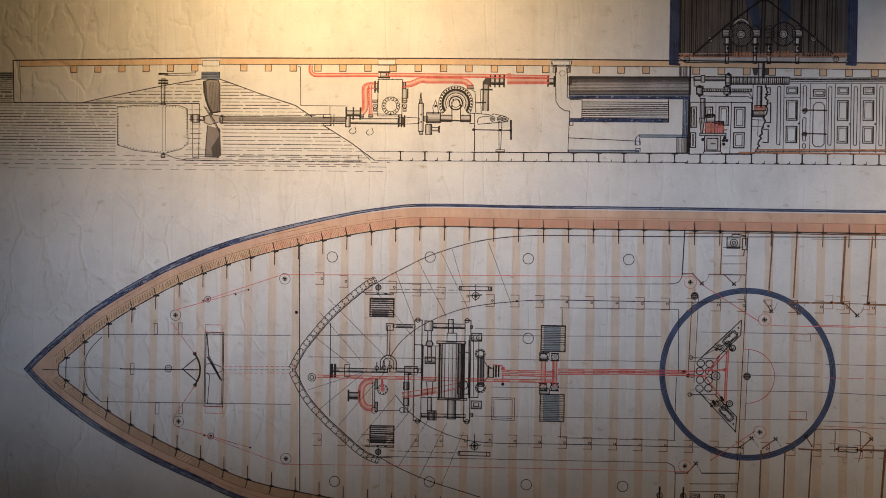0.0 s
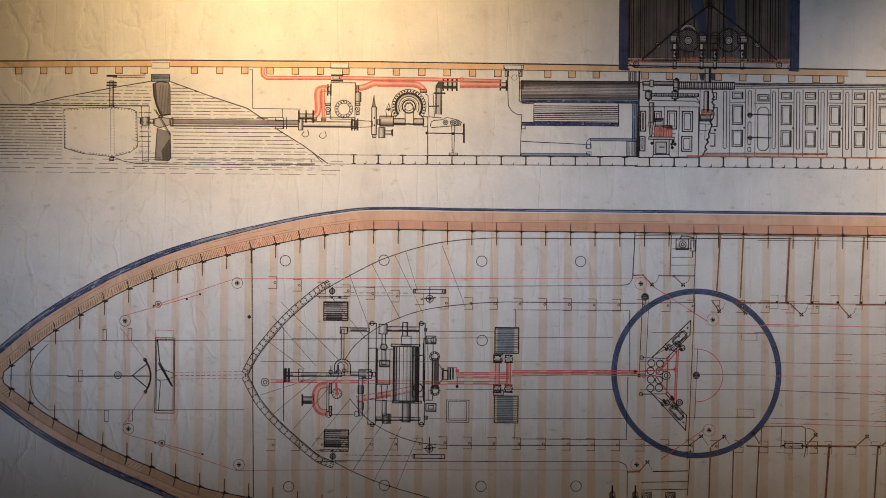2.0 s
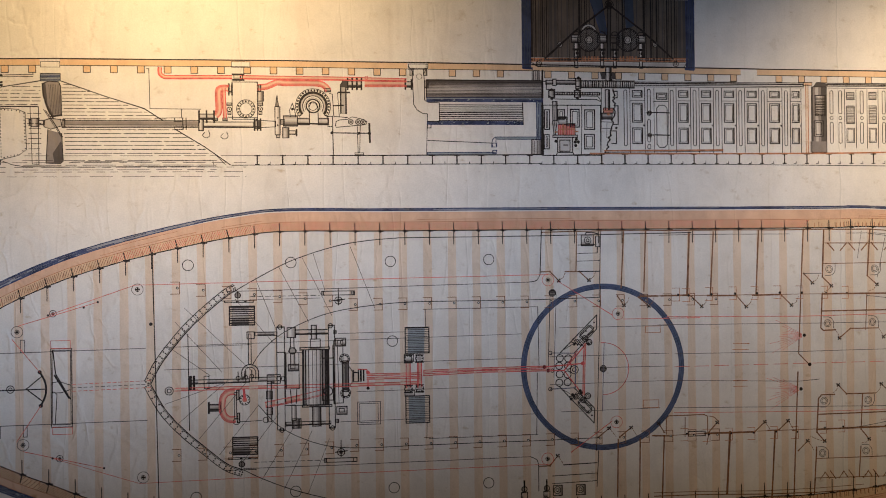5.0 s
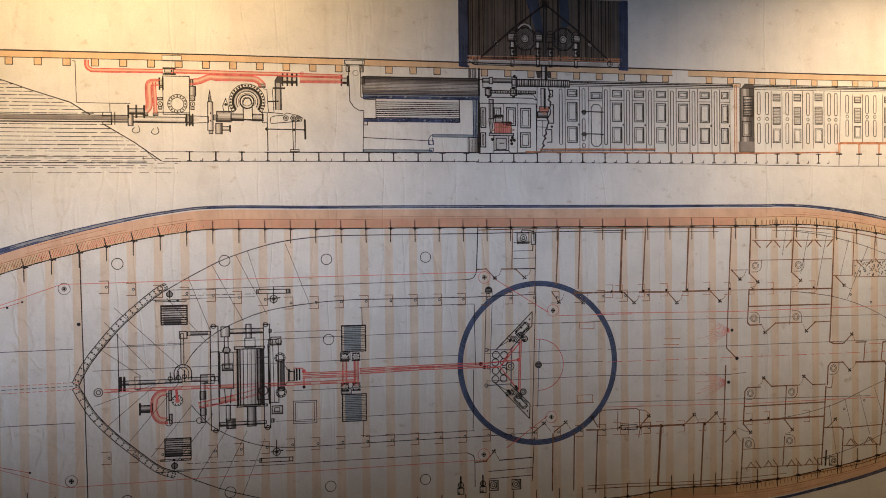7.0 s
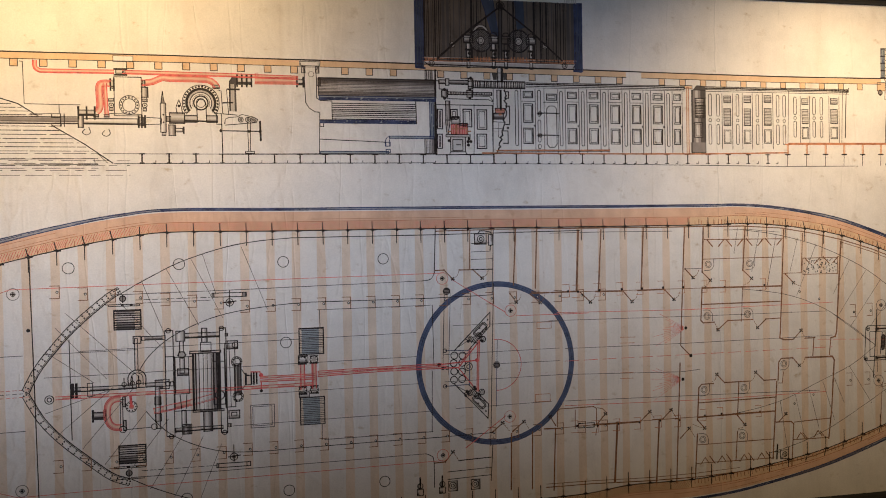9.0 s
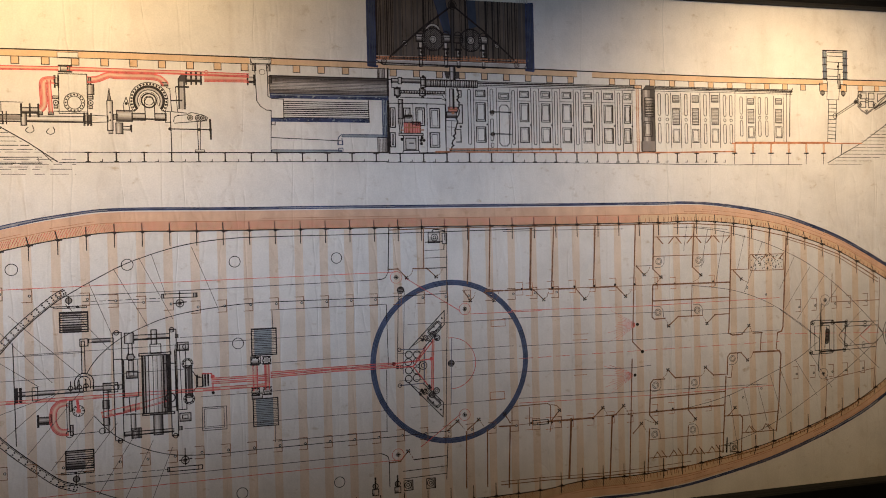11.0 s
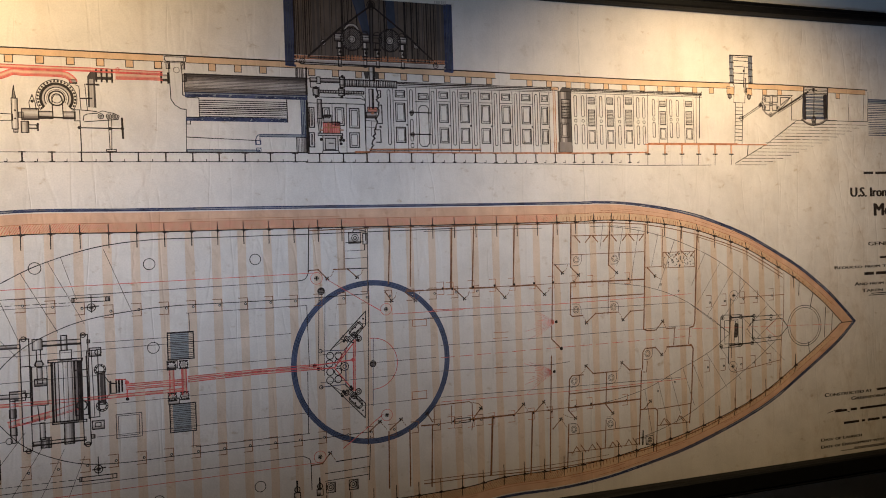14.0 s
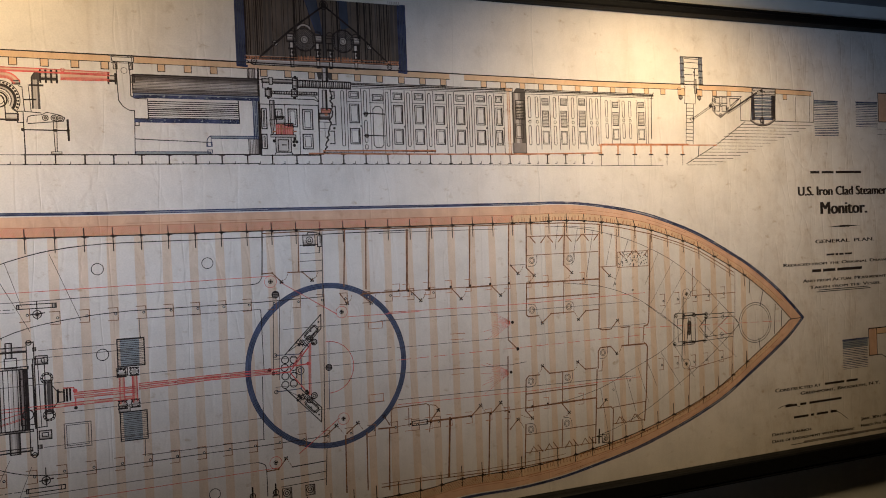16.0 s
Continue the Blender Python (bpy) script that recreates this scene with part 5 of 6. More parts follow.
fig.pl([(-965, 1329), (-716, 1332), (-194, 1342)], 1.2, "grey"), fig.pl(spline([(-194, 1342), (-173, 1346), (-163, 1361)], 5) + [(-158, 1484)], 1.5)
fig.pl([(-926, 882), (-709, 883), (-193, 889)], 1.2, "grey"), fig.pl(spline([(-193, 889), (-176, 880), (-172, 863)], 5) + [(-172, 799)], 1.5)
fig.dash((-906, 1315), (-731, 1316), 14, 5, 1.0), fig.dash((-900, 897), (-724, 897), 14, 5, 1.0), fig.ln((-906, 1307), (-730, 1309), 0.9, "grey")
for a, b in (((-456, 1276), (-172, 1278)), ((-457, 944), (-173, 946))):
    fig.ln(a, b, 1.2, "grey")
fig.ln((-463, 1276), (-462, 1231), 1.2, "grey"), fig.ln((-461, 983), (-462, 943), 1.2, "grey"), fig.ln((-170, 1278), (-168, 1118), 1.3), fig.ln((-173, 1106), (-176, 946), 1.3)
for a, b in (((-1037, 1195), (-213, 1208)), ((-1118, 1135), (-212, 1145)), ((-640, 1069), (-210, 1074)), ((-1119, 1191), (-904, 1194)), ((-682, 993), (-181, 1000)), ((-685, 1218), (-512, 1219)), ((-114, 1222), (178, 1223)), ((-111, 1003), (154, 1007)), ((-141, 1147), (179, 1150)), ((13, 1116), (180, 1116)), ((-140, 1075), (180, 1078))):
    fig.ln(a, b, 0.9, "grey")
for a, b in (((-1068, 1289), (-903, 1128)), ((-1090, 1253), (-977, 1126)), ((-1114, 1197), (-1006, 1118)), ((-892, 1362), (-839, 1225)), ((-834, 1390), (-759, 1248)), ((-776, 1415), (-701, 1264)), ((-943, 1310), (-846, 1195)), ((-747, 1423), (-716, 1322)), ((-1117, 1049), (-976, 1097)), ((-1086, 999), (-962, 1105)), ((-1034, 960), (-917, 1099)), ((-985, 918), (-887, 1041)), ((-932, 893), (-835, 1020)), ((-881, 851), (-798, 985)), ((-825, 826), (-754, 972)), ((-766, 811), (-710, 951)), ((-653, 1439), (-592, 1281))):
    fig.ln(a, b, 0.8, "grey")
for c in ((-1058, 1396), (-803, 1400), (-551, 1400), (-297, 1402), (-1043, 813), (-796, 820), (-547, 821), (-303, 825), (-548, 1196)):
    port = Fig("deck_light_mark")
    port.arc(c, 13.5, 0, 360, 1.5), port.done()
for i, x in enumerate(TICKS):
    if -1120 < x < 320:
        for z, s in ((1291, 1), (932, -1)):
            if x < -690:
                z = 1300 + (min(0, (x + 690)) * -0.1 if s > 0 else 0) if s > 0 else 928 - min(0, (x + 690)) * -0.02
            fig.disc((x - 1, z), 3.4), fig.disc((x - 1, z), 1.6, "bare")
            fig.pl([(x - 18, z + 15), (x + 4, z + 15), (x + 4, z - 15), (x - 18, z - 15)], 1.2, "brown")
fig.done()

for a, b in (((-957, 1291), (-895, 1244)), ((-952, 961), (-890, 918))):
    sub = Fig("grating_mark", "dark grey lined deck grating")
    sub.block(a, b, "greyw", 2.2), sub.hatch(a, b, 5.6, 2.0), sub.rect(a, b, 2.4), sub.done()
for a, b in (((-515, 1230), (-454, 1164)), ((-515, 1054), (-454, 985))):
    sub = Fig("grating_mark", "blue grey lined fan grating")
    sub.block(a, b, "bluew", 2.0), sub.hatch(a, b, 4.6, 0.8, "ink"), sub.rect(a, b, 2.2), sub.done()
for a in ((-947, 1303), (-941, 908)):
    fig = Fig("hatch_bar_mark")
    fig.rect((a[0] - 22, a[1] + 2), (a[0] + 50, a[1] - 2), 1.4), fig.disc((a[0] + 10, a[1]), 3.4), fig.disc((a[0] + 30, a[1]), 3.4), fig.done()
for c in ((-936, 1319), (-930, 893)):
    fig = Fig("bitt_mark")
    fig.disc(c, 7, "greyw", True), fig.arc(c, 7, 0, 360, 2.2), fig.ln((c[0], c[1] - 10), (c[0], c[1] + 10), 2), fig.ln((c[0] - 40, c[1] - 14), (c[0] + 36, c[1] - 14), 1.4), fig.done()
for a, b, c in (((-726, 1326), (-643, 1316), (-684, 1302)), ((-723, 901), (-641, 891), (-681, 916))):
    fig = Fig("hand_pump_mark")
    fig.rect(a, b, 1.6), fig.block((b[0] - 9, a[1]), b, "darkw", 1.2), fig.block(a, (a[0] + 5, b[1]), "darkw", 1)
    fig.arc(c, 9, 0, 360, 2), fig.disc(c, 5.5, "greyw", True), fig.disc(c, 3), fig.ln((c[0] - 14, c[1]), (c[0] + 16, c[1] + 3), 2), fig.ln((c[0], c[1] - 12), (c[0], c[1] + 30), 1.6), fig.done()
fig = Fig("deck_hatch_mark")
fig.rect((-638, 1042), (-580, 985), 1.3, "grey"), fig.rect((-633, 1038), (-586, 990), 1.0, "grey")
fig.done()

fig = Fig("engine_plan", "engine seen from above, shaded grey with dark rods")
# shaft, couplings, crank
fig.block((-1058, 1108), (-909, 1099), "greyw", 1.6), fig.ln((-1058, 1098), (-909, 1100), 2.6)
for x in ((-1054, 1117), (-1046, 1117)):
    fig.ln(x, (x[0], x[1] - 32), 5)
fig.rect((-1021, 1117), (-1009, 1086), 1.6), fig.ln((-1058, 1117), (-1058, 1083), 2)
fig.block((-909, 1111), (-822, 1101), "greyw", 1.6), fig.block((-865, 1117), (-832, 1095), "greyw", 1.6), fig.arc((-835, 1107), 6, 0, 360, 2.2)
yoke = (-907, 1123)
fig.arc(yoke, 21, 0, 180, 2.2), fig.arc(yoke, 14, 0, 180, 1.6)
for side in (-1, 1):
    fig.ln((yoke[0] + 21 * side, yoke[1]), (yoke[0] + 20 * side, yoke[1] - 17), 2.2), fig.ln((yoke[0] + 14 * side, yoke[1]), (yoke[0] + 14 * side, yoke[1] - 16), 1.6), fig.disc((yoke[0] + 18 * side, yoke[1] - 14), 4.5, "greyw", True)
fig.block((-911, 1221), (-904, 1144), "bare", 1.7), fig.rect((-914, 1226), (-896, 1209), 1.8)
for c in ((-937, 1110), (-918, 1112), (-903, 1114)):
    fig.arc(c, 5, 0, 360, 2), fig.ln((c[0], c[1] - 12), (c[0], c[1] + 16), 2)
fig.block((-865, 1100), (-854, 998), "midw", 1.5), fig.block((-867, 1076), (-852, 1056), "darkw", 1.2), fig.block((-866, 1034), (-852, 1016), "greyw", 1.4)
fig.arc((-869, 1003), 7, 0, 360, 1.6), fig.arc((-942, 1001), 8, 0, 360, 1.6), fig.ln((-934, 1000), (-878, 1002), 1.3)
# bed frame
fig.block((-840, 1237), (-821, 977), "bare", 1.8), fig.block((-840, 1173), (-819, 1042), "bare", 1.6), fig.block((-838, 1182), (-823, 1033), "bare")
fig.block((-710, 1239), (-695, 978), "bare", 1.9), fig.ln((-699, 1187), (-697, 1039), 3.2)
for c in ((-832, 1237), (-705, 1238), (-829, 976), (-702, 978)):
    fig.disc(c, 5.5, "midw", True), fig.arc(c, 5.5, 0, 360, 2), fig.ln((c[0] - 6, c[1]), (c[0] + 6, c[1]), 2.6)
fig.block((-894, 1225), (-839, 1216), "darkw", 1.5), fig.block((-793, 1229), (-710, 1217), "greyw", 1.6), fig.ln((-793, 1218), (-710, 1219), 3)
fig.block((-819, 996), (-706, 988), "greyw", 1.6), fig.ln((-819, 987), (-706, 989), 3), fig.block((-697, 1226), (-690, 1218), "darkw", 1), fig.block((-694, 1000), (-686, 991), "darkw", 1)
fig.block((-814, 1235), (-793, 1210), "midw", 1.8), fig.block((-753, 1240), (-740, 1205), "midw", 1.8), fig.block((-803, 1004), (-781, 980), "darkw", 1.6), fig.block((-752, 1033), (-731, 984), "greyw", 1.8)
fig.block((-756, 1205), (-731, 1182), "bare", 1.5)
fig.pl([(-806, 1209), (-806, 1186), (-811, 1174)], 2), fig.pl([(-797, 1210), (-797, 1186), (-791, 1175)], 2), fig.disc((-801, 1176), 8, "midw", True), fig.arc((-801, 1176), 8, 0, 360, 2.2)
fig.block((-806, 1169), (-795, 1131), "midw", 1.6), fig.block((-812, 1142), (-786, 1125), "greyw", 1.8), fig.pl([(-807, 1078), (-804, 1043)], 1.8), fig.pl([(-791, 1078), (-793, 1043)], 1.8), fig.rect((-817, 1171), (-785, 1080), 1.4)
fig.block((-804, 1039), (-793, 1000), "midw", 1.6), fig.ln((-820, 1038), (-752, 1037), 1.6), fig.ln((-822, 1171), (-772, 1171), 1.4)
# cylinder barrel with upright shading
a, b = (-776, 1178), (-712, 1037)
fig.block(a, b, "midw", 1.6)
for x, w in ((0.03, 4), (0.12, 2.6), (0.24, 1.4), (0.4, 1.0), (0.55, 0.8), (0.7, 1.2), (0.8, 1.6), (0.9, 2.6), (0.97, 4)):
    xx = a[0] + (b[0] - a[0]) * x
    fig.ln((xx, a[1]), (xx, b[1]), w)
fig.block((-782, 1184), (-708, 1178), "greyw", 2), fig.block((-777, 1038), (-703, 1033), "darkw", 2), fig.block((-727, 1156), (-699, 1049), "bare", 1.8), fig.rect((-727, 1178), (-712, 1156), 1.8)
# valve chests
fig.rect((-698, 1200), (-674, 1041), 1.7), fig.ln((-688, 1200), (-685, 1040), 1.2), fig.block((-692, 1206), (-667, 1186), "midw", 1.8), fig.arc((-673, 1195), 7, 0, 360, 2), fig.block((-691, 1032), (-665, 1012), "midw", 1.8), fig.rect((-685, 1027), (-672, 1018), 1.6)
fig.block((-676, 1148), (-660, 1070), "greyw", 2), fig.block((-671, 1146), (-664, 1073), "darkw")
for c in ((-670, 1153), (-668, 1066)):
    fig.arc(c, 13, 0, 360, 1.4), fig.arc(c, 9, 0, 360, 2), bolts(fig, c, 11, 10, 1.8)
fig.pl([(-659, 1134), (-650, 1120), (-636, 1117)], 1.8), fig.pl([(-659, 1082), (-650, 1094), (-636, 1094)], 1.8), fig.block((-650, 1117), (-636, 1094), "bare", 1.4)
for x in ((-648, 1123), (-635, 1123), (-629, 1123), (-622, 1124)):
    fig.ln(x, (x[0], x[1] - 28), 3.4)
# pump barrel and its red bend
flange(fig, (-1010, 1046), (-981, 1028), "darkw", 2, 5)
bend = spline([(-945, 1077), (-961, 1075), (-973, 1065), (-977, 1050), (-977, 1030), (-971, 1015), (-960, 1007), (-944, 1006)], 6)
pipe(fig, bend, 15)
for y in ((-941, 1080), (-940, 1022)):
    fig.block(y, (y[0] + 6, y[1] - 24), "greyw", 2)
fig.block((-947, 1074), (-941, 1007), "midw", 1.3)
fig.arc((-921, 1055), 13, 0, 360, 1.6), bolts(fig, (-921, 1055), 10, 9, 1.8), fig.disc((-921, 1055), 6, "pink", True), fig.ln((-921, 1055), (-923, 1081), 5, "red")
fig.arc((-1107, 1082), 10, 0, 360, 1.8), fig.arc((-1107, 1082), 5, 0, 360, 2)
fig.done()

fig = Fig("steam_pipe_plan", "long red steam pipes running to the turret")
pipe(fig, [(-1093, 1085), (-888, 1086), (-651, 1086), (-481, 1088)], 7)
pipe(fig, [(-870, 1041), (-829, 1048), (-770, 1059), (-715, 1072)], 14), fig.arc((-712, 1072), 11, 0, 360, 2.2), bolts(fig, (-712, 1072), 11, 9, 2)
pipe(fig, [(-614, 1111), (-478, 1111)], 5), pipe(fig, [(-614, 1102), (-478, 1102)], 5)
fig.pl([(-636, 1126), (-614, 1125), (-611, 1114)], 2, "red"), fig.pl([(-611, 1099), (-611, 1077)], 2.6, "red"), fig.disc((-611, 1077), 4), fig.disc((-611, 1117), 5, "red")
for x in ((-508, 1141), (-479, 1141)):
    pipe(fig, [x, (x[0], x[1] - 66)], 11)
pipe(fig, [(-470, 1117), (-310, 1120), (-148, 1121)], 5), pipe(fig, [(-470, 1108), (-310, 1113), (-134, 1113)], 5)
for y in (632, 686):
    for c in ((-508, 1149), (-479, 1150)):
        z = c[1] - (y - 632) * 1.42
        fig.arc((c[0], z), 10, 0, 360, 1.8), fig.disc((c[0], z), 6, "midw", True), fig.ln((c[0] - 10, z - 9), (c[0] + 10, z - 9), 3.4), fig.ln((c[0] - 10, z + 9), (c[0] + 10, z + 9), 2.4), bolts(fig, (c[0], z), 8, 7, 1.8)
fig.block((-518, 1161), (-494, 1143), "midw", 1.4), fig.block((-517, 1068), (-492, 1054), "midw", 1.4)
fig.done()

fig = Fig("turret_ring", "thick blue ring of the turret wall")
c = (2, 1118)
fig.arc(c, 210.5, 0, 360, 13, "ringw")
for r, w in ((204.3, 1.8), (207.3, 1.0), (210.3, 1.8), (213.6, 1.0), (216.6, 1.8)):
    line = Fig("ring_line", "dark blue brush line of the ring")
    line.arc(c, r, 0, 360, w, "blue"), line.done()
fig.done()

fig = Fig("turret_interior_plan", "turning engines, pipes and hub inside the turret")
c = (2, 1113)
fig.disc(c, 9.5, "ink"), fig.arc(c, 68, -92, 96, 1.4, "red"), fig.hatch((c[0] - 6, c[1] - 6), (c[0] + 6, c[1] + 6), 4, 1.0, "greyw")
fig.ln((5, 1180), (-1, 1002), 1.2, "edgew"), fig.ln((-3, 1330), (-18, 899), 1.4), fig.ln((-137, 1311), (-144, 1111), 1.2), fig.ln((-121, 1310), (-129, 1093), 1.0, "grey")
for p in ((-113, 1143), (-91, 1142), (-115, 1123), (-92, 1123), (-114, 1101), (-93, 1100), (-115, 1079), (-93, 1080)):
    fig.arc(p, 9.2, 0, 360, 2.2)
fig.arc((-75, 1112), 10.5, 0, 360, 2.0), fig.arc((-75, 1112), 5, 0, 360, 1.8)
fig.pl([(-138, 1157), (-71, 1155)], 2.0, "edgew"), fig.pl([(-71, 1155), (-73, 1065)], 2.6, "edgew"), fig.pl([(-73, 1065), (-139, 1063)], 2.0, "edgew")
for p in ((-138, 1157), (-139, 1063), (-133, 1111)):
    fig.arc(p, 4.5, 0, 360, 1.8)
pipe(fig, [(-46, 1181), (-49, 1115), (-51, 1045)], 5)
fig.pl([(-153, 1121), (-52, 1128)], 2.6, "red"), fig.pl([(-144, 1111), (-102, 1111), (-47, 1175)], 2.6, "red"), fig.pl([(-102, 1110), (-55, 1049)], 2.2, "red"), fig.pl([(-95, 1125), (-66, 1161)], 1.6, "red"), fig.disc((-52, 1128), 5, "red")
for p in ((-154, 1121), (-144, 1111)):
    fig.disc(p, 5)
for s, a, b, d, e in ((1, (-112, 1157), (-14, 1254), (-15, 1217), (-74, 1156)), (-1, (-115, 1069), (-24, 972), (-22, 1010), (-75, 1064))):
    fig.pl([a, b, d, e], 1.9), fig.ln(lerp(a, b, 0.06), lerp(e, d, 0.94), 1.2, "grey")
    for t in (0.92, 0.66):
        fig.disc(lerp(lerp(a, b, t), lerp(e, d, t), 0.35), 2.4)
    # gun slide, recoil gear and trunnions
    m = lerp(lerp(a, b, 0.66), lerp(e, d, 0.66), 0.5)
    u = ((b[0] - a[0]) / math.hypot(b[0] - a[0], b[1] - a[1]), (b[1] - a[1]) / math.hypot(b[0] - a[0], b[1] - a[1]))
    for h, l in ((9, 17), (6, 21)):
        fig.pl([(m[0] + u[0] * l * i - u[1] * h * j, m[1] + u[1] * l * i + u[0] * h * j) for i, j in ((-1, -1), (1, -1), (1, 1), (-1, 1))], 1.8, "ink", True)
    q = (m[0] - u[0] * 34 - u[1] * 2 * s, m[1] - u[1] * 34)
    for i in range(4):
        fig.ln((q[0] - 11 + i * 6, q[1] + (9 - i) * s), (q[0] + 2 + i * 5, q[1] - (11 - 2 * i) * s), 1.5)
    fig.arc(q, 6, 0, 360, 2.0), fig.disc((q[0] - 8, q[1] - 6 * s), 4), fig.pl([(q[0] - 16, q[1]), (q[0] + 18, q[1] - 12 * s)], 2.2)
for p in ((-46, 1193), (-35, 1183), (-52, 1033), (-40, 1043)):
    fig.arc(p, 7.5, 0, 360, 2.6), fig.arc(p, 3.5, 0, 360, 1.6)
for p in ((-41, 1189), (-37, 1179), (-57, 1052), (-60, 1057), (-77, 1042), (-84, 1036)):
    fig.disc(p, 4)
for p in ((43, 1256), (36, 973), (-142, 1347), (-148, 882)):
    pulley(fig, p, 15.5, True)
fig.pl([(-117, 1344), (29, 1252)], 1.3, "red"), fig.pl([(58, 1242), (264, 1242)], 1.2, "thinred"), fig.pl([(-86, 897), (25, 976)], 1.3, "red")
fig.disc((-131, 1313), 10, "darkw"), fig.disc((-131, 1313), 9, "ink"), fig.hatch((-137, 1318), (-125, 1308), 4, 1.0, "greyw")
for a, b in (((116, 1222), (156, 1205)), ((109, 1028), (150, 1008))):
    fig.rect(a, b, 1.2, "rust")
fig.done()


@own("door_mark")
def door(fig, hinge, tip, back=None, w=2.4):
    """An open door: a short swung leaf with a knot at its end, and its dashed swing."""
    fig.ln(hinge, tip, w, "brown"), fig.disc(hinge, 2.6, "brown", False, 8)
    for d in ((-3.2, 2.6), (3, 3.2), (-2.6, -3), (3.4, -2.6), (0, 0)):
        fig.disc((tip[0] + d[0], tip[1] + d[1]), 2.3, "ink", False, 8)
    if back:
        fig.dash(tip, ((tip[0] + back[0]) / 2 + 3, (tip[1] + back[1]) / 2 - 3), 5, 3, 1.1, "brown"), fig.dash(((tip[0] + back[0]) / 2 + 3, (tip[1] + back[1]) / 2 - 3), back, 5, 3, 1.1, "brown")


@own("basin_mark")
def basin(fig, c, s=1, flip=1):
    """A wash basin in a rounded corner shelf."""
    fig.arc(c, 9.5, 0, 360, 1.3, "grey"), fig.arc(c, 6, 0, 360, 1.2, "grey")
    fig.arc((c[0], c[1]), 17, -75 if flip > 0 else 0, 0 if flip > 0 else 75, 1.2, "grey"), fig.pl([(c[0] + 17, c[1]), (c[0] + 17, c[1] + 14 * flip)], 1.2, "grey"), fig.pl([(c[0] + 4, c[1] - 17 * flip), (c[0] - 12, c[1] - 17 * flip)], 1.2, "grey")


def wall_line(fig, pts, w=2.4, mat="brown"):
    fig.pl(pts, w, mat)


fig = Fig("galley_plan", "galley with stoves beside the turret")
wall_line(fig, [(-158, 1471), (7, 1474), (335, 1473)], 2.2), wall_line(fig, [(-158, 1484), (-163, 1365)], 1.8, "ink")
fig.ln((-65, 1472), (-68, 1367), 2.0, "brown"), fig.ln((-1, 1473), (-7, 1300), 1.4, "grey")
fig.pl([(-62, 1437), (-13, 1438)], 1.4), fig.pl([(-63, 1415), (-11, 1416)], 1.2, "grey"), fig.pl([(-64, 1395), (-5, 1396)], 1.0, "grey"), fig.pl([(-61, 1368), (-5, 1368)], 1.8)
fig.block((-53, 1463), (-21, 1435), "midw", 1.8), fig.arc((-36, 1449), 9, 0, 360, 1.8), fig.arc((-36, 1449), 4, 0, 360, 2), fig.pl([(-43, 1463), (-39, 1470), (-26, 1470), (-7, 1466)], 2)
fig.block((-15, 1460), (-3, 1432), "midw", 1.6), fig.ln((-10, 1432), (-11, 1416), 2)
fig.pl([(-163, 1368), (-137, 1369)], 2.4, "brown"), door(fig, (-137, 1369), (-114, 1345), (-96, 1366)), fig.ln((-97, 1368), (-62, 1368), 2.4, "brown"), door(fig, (-59, 1368), (-34, 1345), (-15, 1368))
fig.done()
fig = Fig("galley_plan", "pantry with shelves beside the turret")
fig.pl([(-172, 863), (-142, 864)], 2.4, "brown"), door(fig, (-142, 864), (-121, 889), (-106, 865)), fig.ln((-106, 865), (-17, 868), 2.2)
for y in (857, 871):
    fig.ln((-136, 837 - (y - 857) * 1.42), (-17, 841 - (y - 857) * 1.42), 1.3)
fig.ln((-11, 922), (-18, 805), 1.5)
for a in ((-210, 805), (-151, 806)):
    stove = Fig("stove_pipe_mark")
    stove.disc(a, 7, "greyw", True), stove.arc(a, 7, 0, 360, 2), stove.ln((a[0], a[1] + 22), (a[0], a[1] - 8), 3.4), stove.block((a[0] - 8, a[1] - 8), (a[0] + 8, a[1] - 24), "greyw", 1.8), stove.done()
for a in ((-125, 800), (-64, 800)):
    stove = Fig("stove_mark")
    stove.block((a[0] - 9, a[1] + 12), (a[0] + 15, a[1] - 14), "midw", 1.6), stove.arc((a[0] + 2, a[1]), 9, 0, 360, 1.8), stove.arc((a[0] + 2, a[1]), 4, 0, 360, 1.8), stove.done()
fig.done()

fig = Fig("officers_cabins_plan", "row of small cabins with open doors in brown ink")
wall_line(fig, [(156, 1473), (288, 1474), (460, 1472), (603, 1473), (732, 1472), (847, 1465), (944, 1450), (1044, 1429), (1145, 1400), (1228, 1370), (1313, 1325), (1370, 1292)], 2.4)
fig.pl([(156, 1461), (288, 1462), (513, 1461)], 1.1, "grey"), fig.pl([(672, 1462), (751, 1462), (846, 1453)], 1.1, "grey")
fig.pl([(1043, 1422), (1145, 1392), (1228, 1361), (1370, 1281)], 1.4, "brown")
for a, b, w in (((237, 1468), (230, 1301), 5), ((303, 1469), (293, 1301), 3), ((427, 1471), (418, 1298), 3.4), ((551, 1473), (542, 1299), 3)):
    fig.ln(a, b, w, "brown")
for a, b in (((60, 1472), (52, 1324)), ((119, 1471), (113, 1314))):
    fig.ln(a, b, 3, "brown")
for a, b in (((159, 1301), (236, 1302)), ((285, 1300), (361, 1299)), ((408, 1299), (487, 1300)), ((151, 1301), (103, 1301))):
    fig.ln(a, b, 3.6, "brown")
fig.pl([(151, 1301), (598, 1300)], 1.2, "brown")
door(fig, (241, 1299), (269, 1272), (285, 1295)), door(fig, (365, 1298), (391, 1269), (409, 1294)), door(fig, (490, 1297), (516, 1271), (536, 1294)), door(fig, (551, 1355), (575, 1330), (594, 1354))
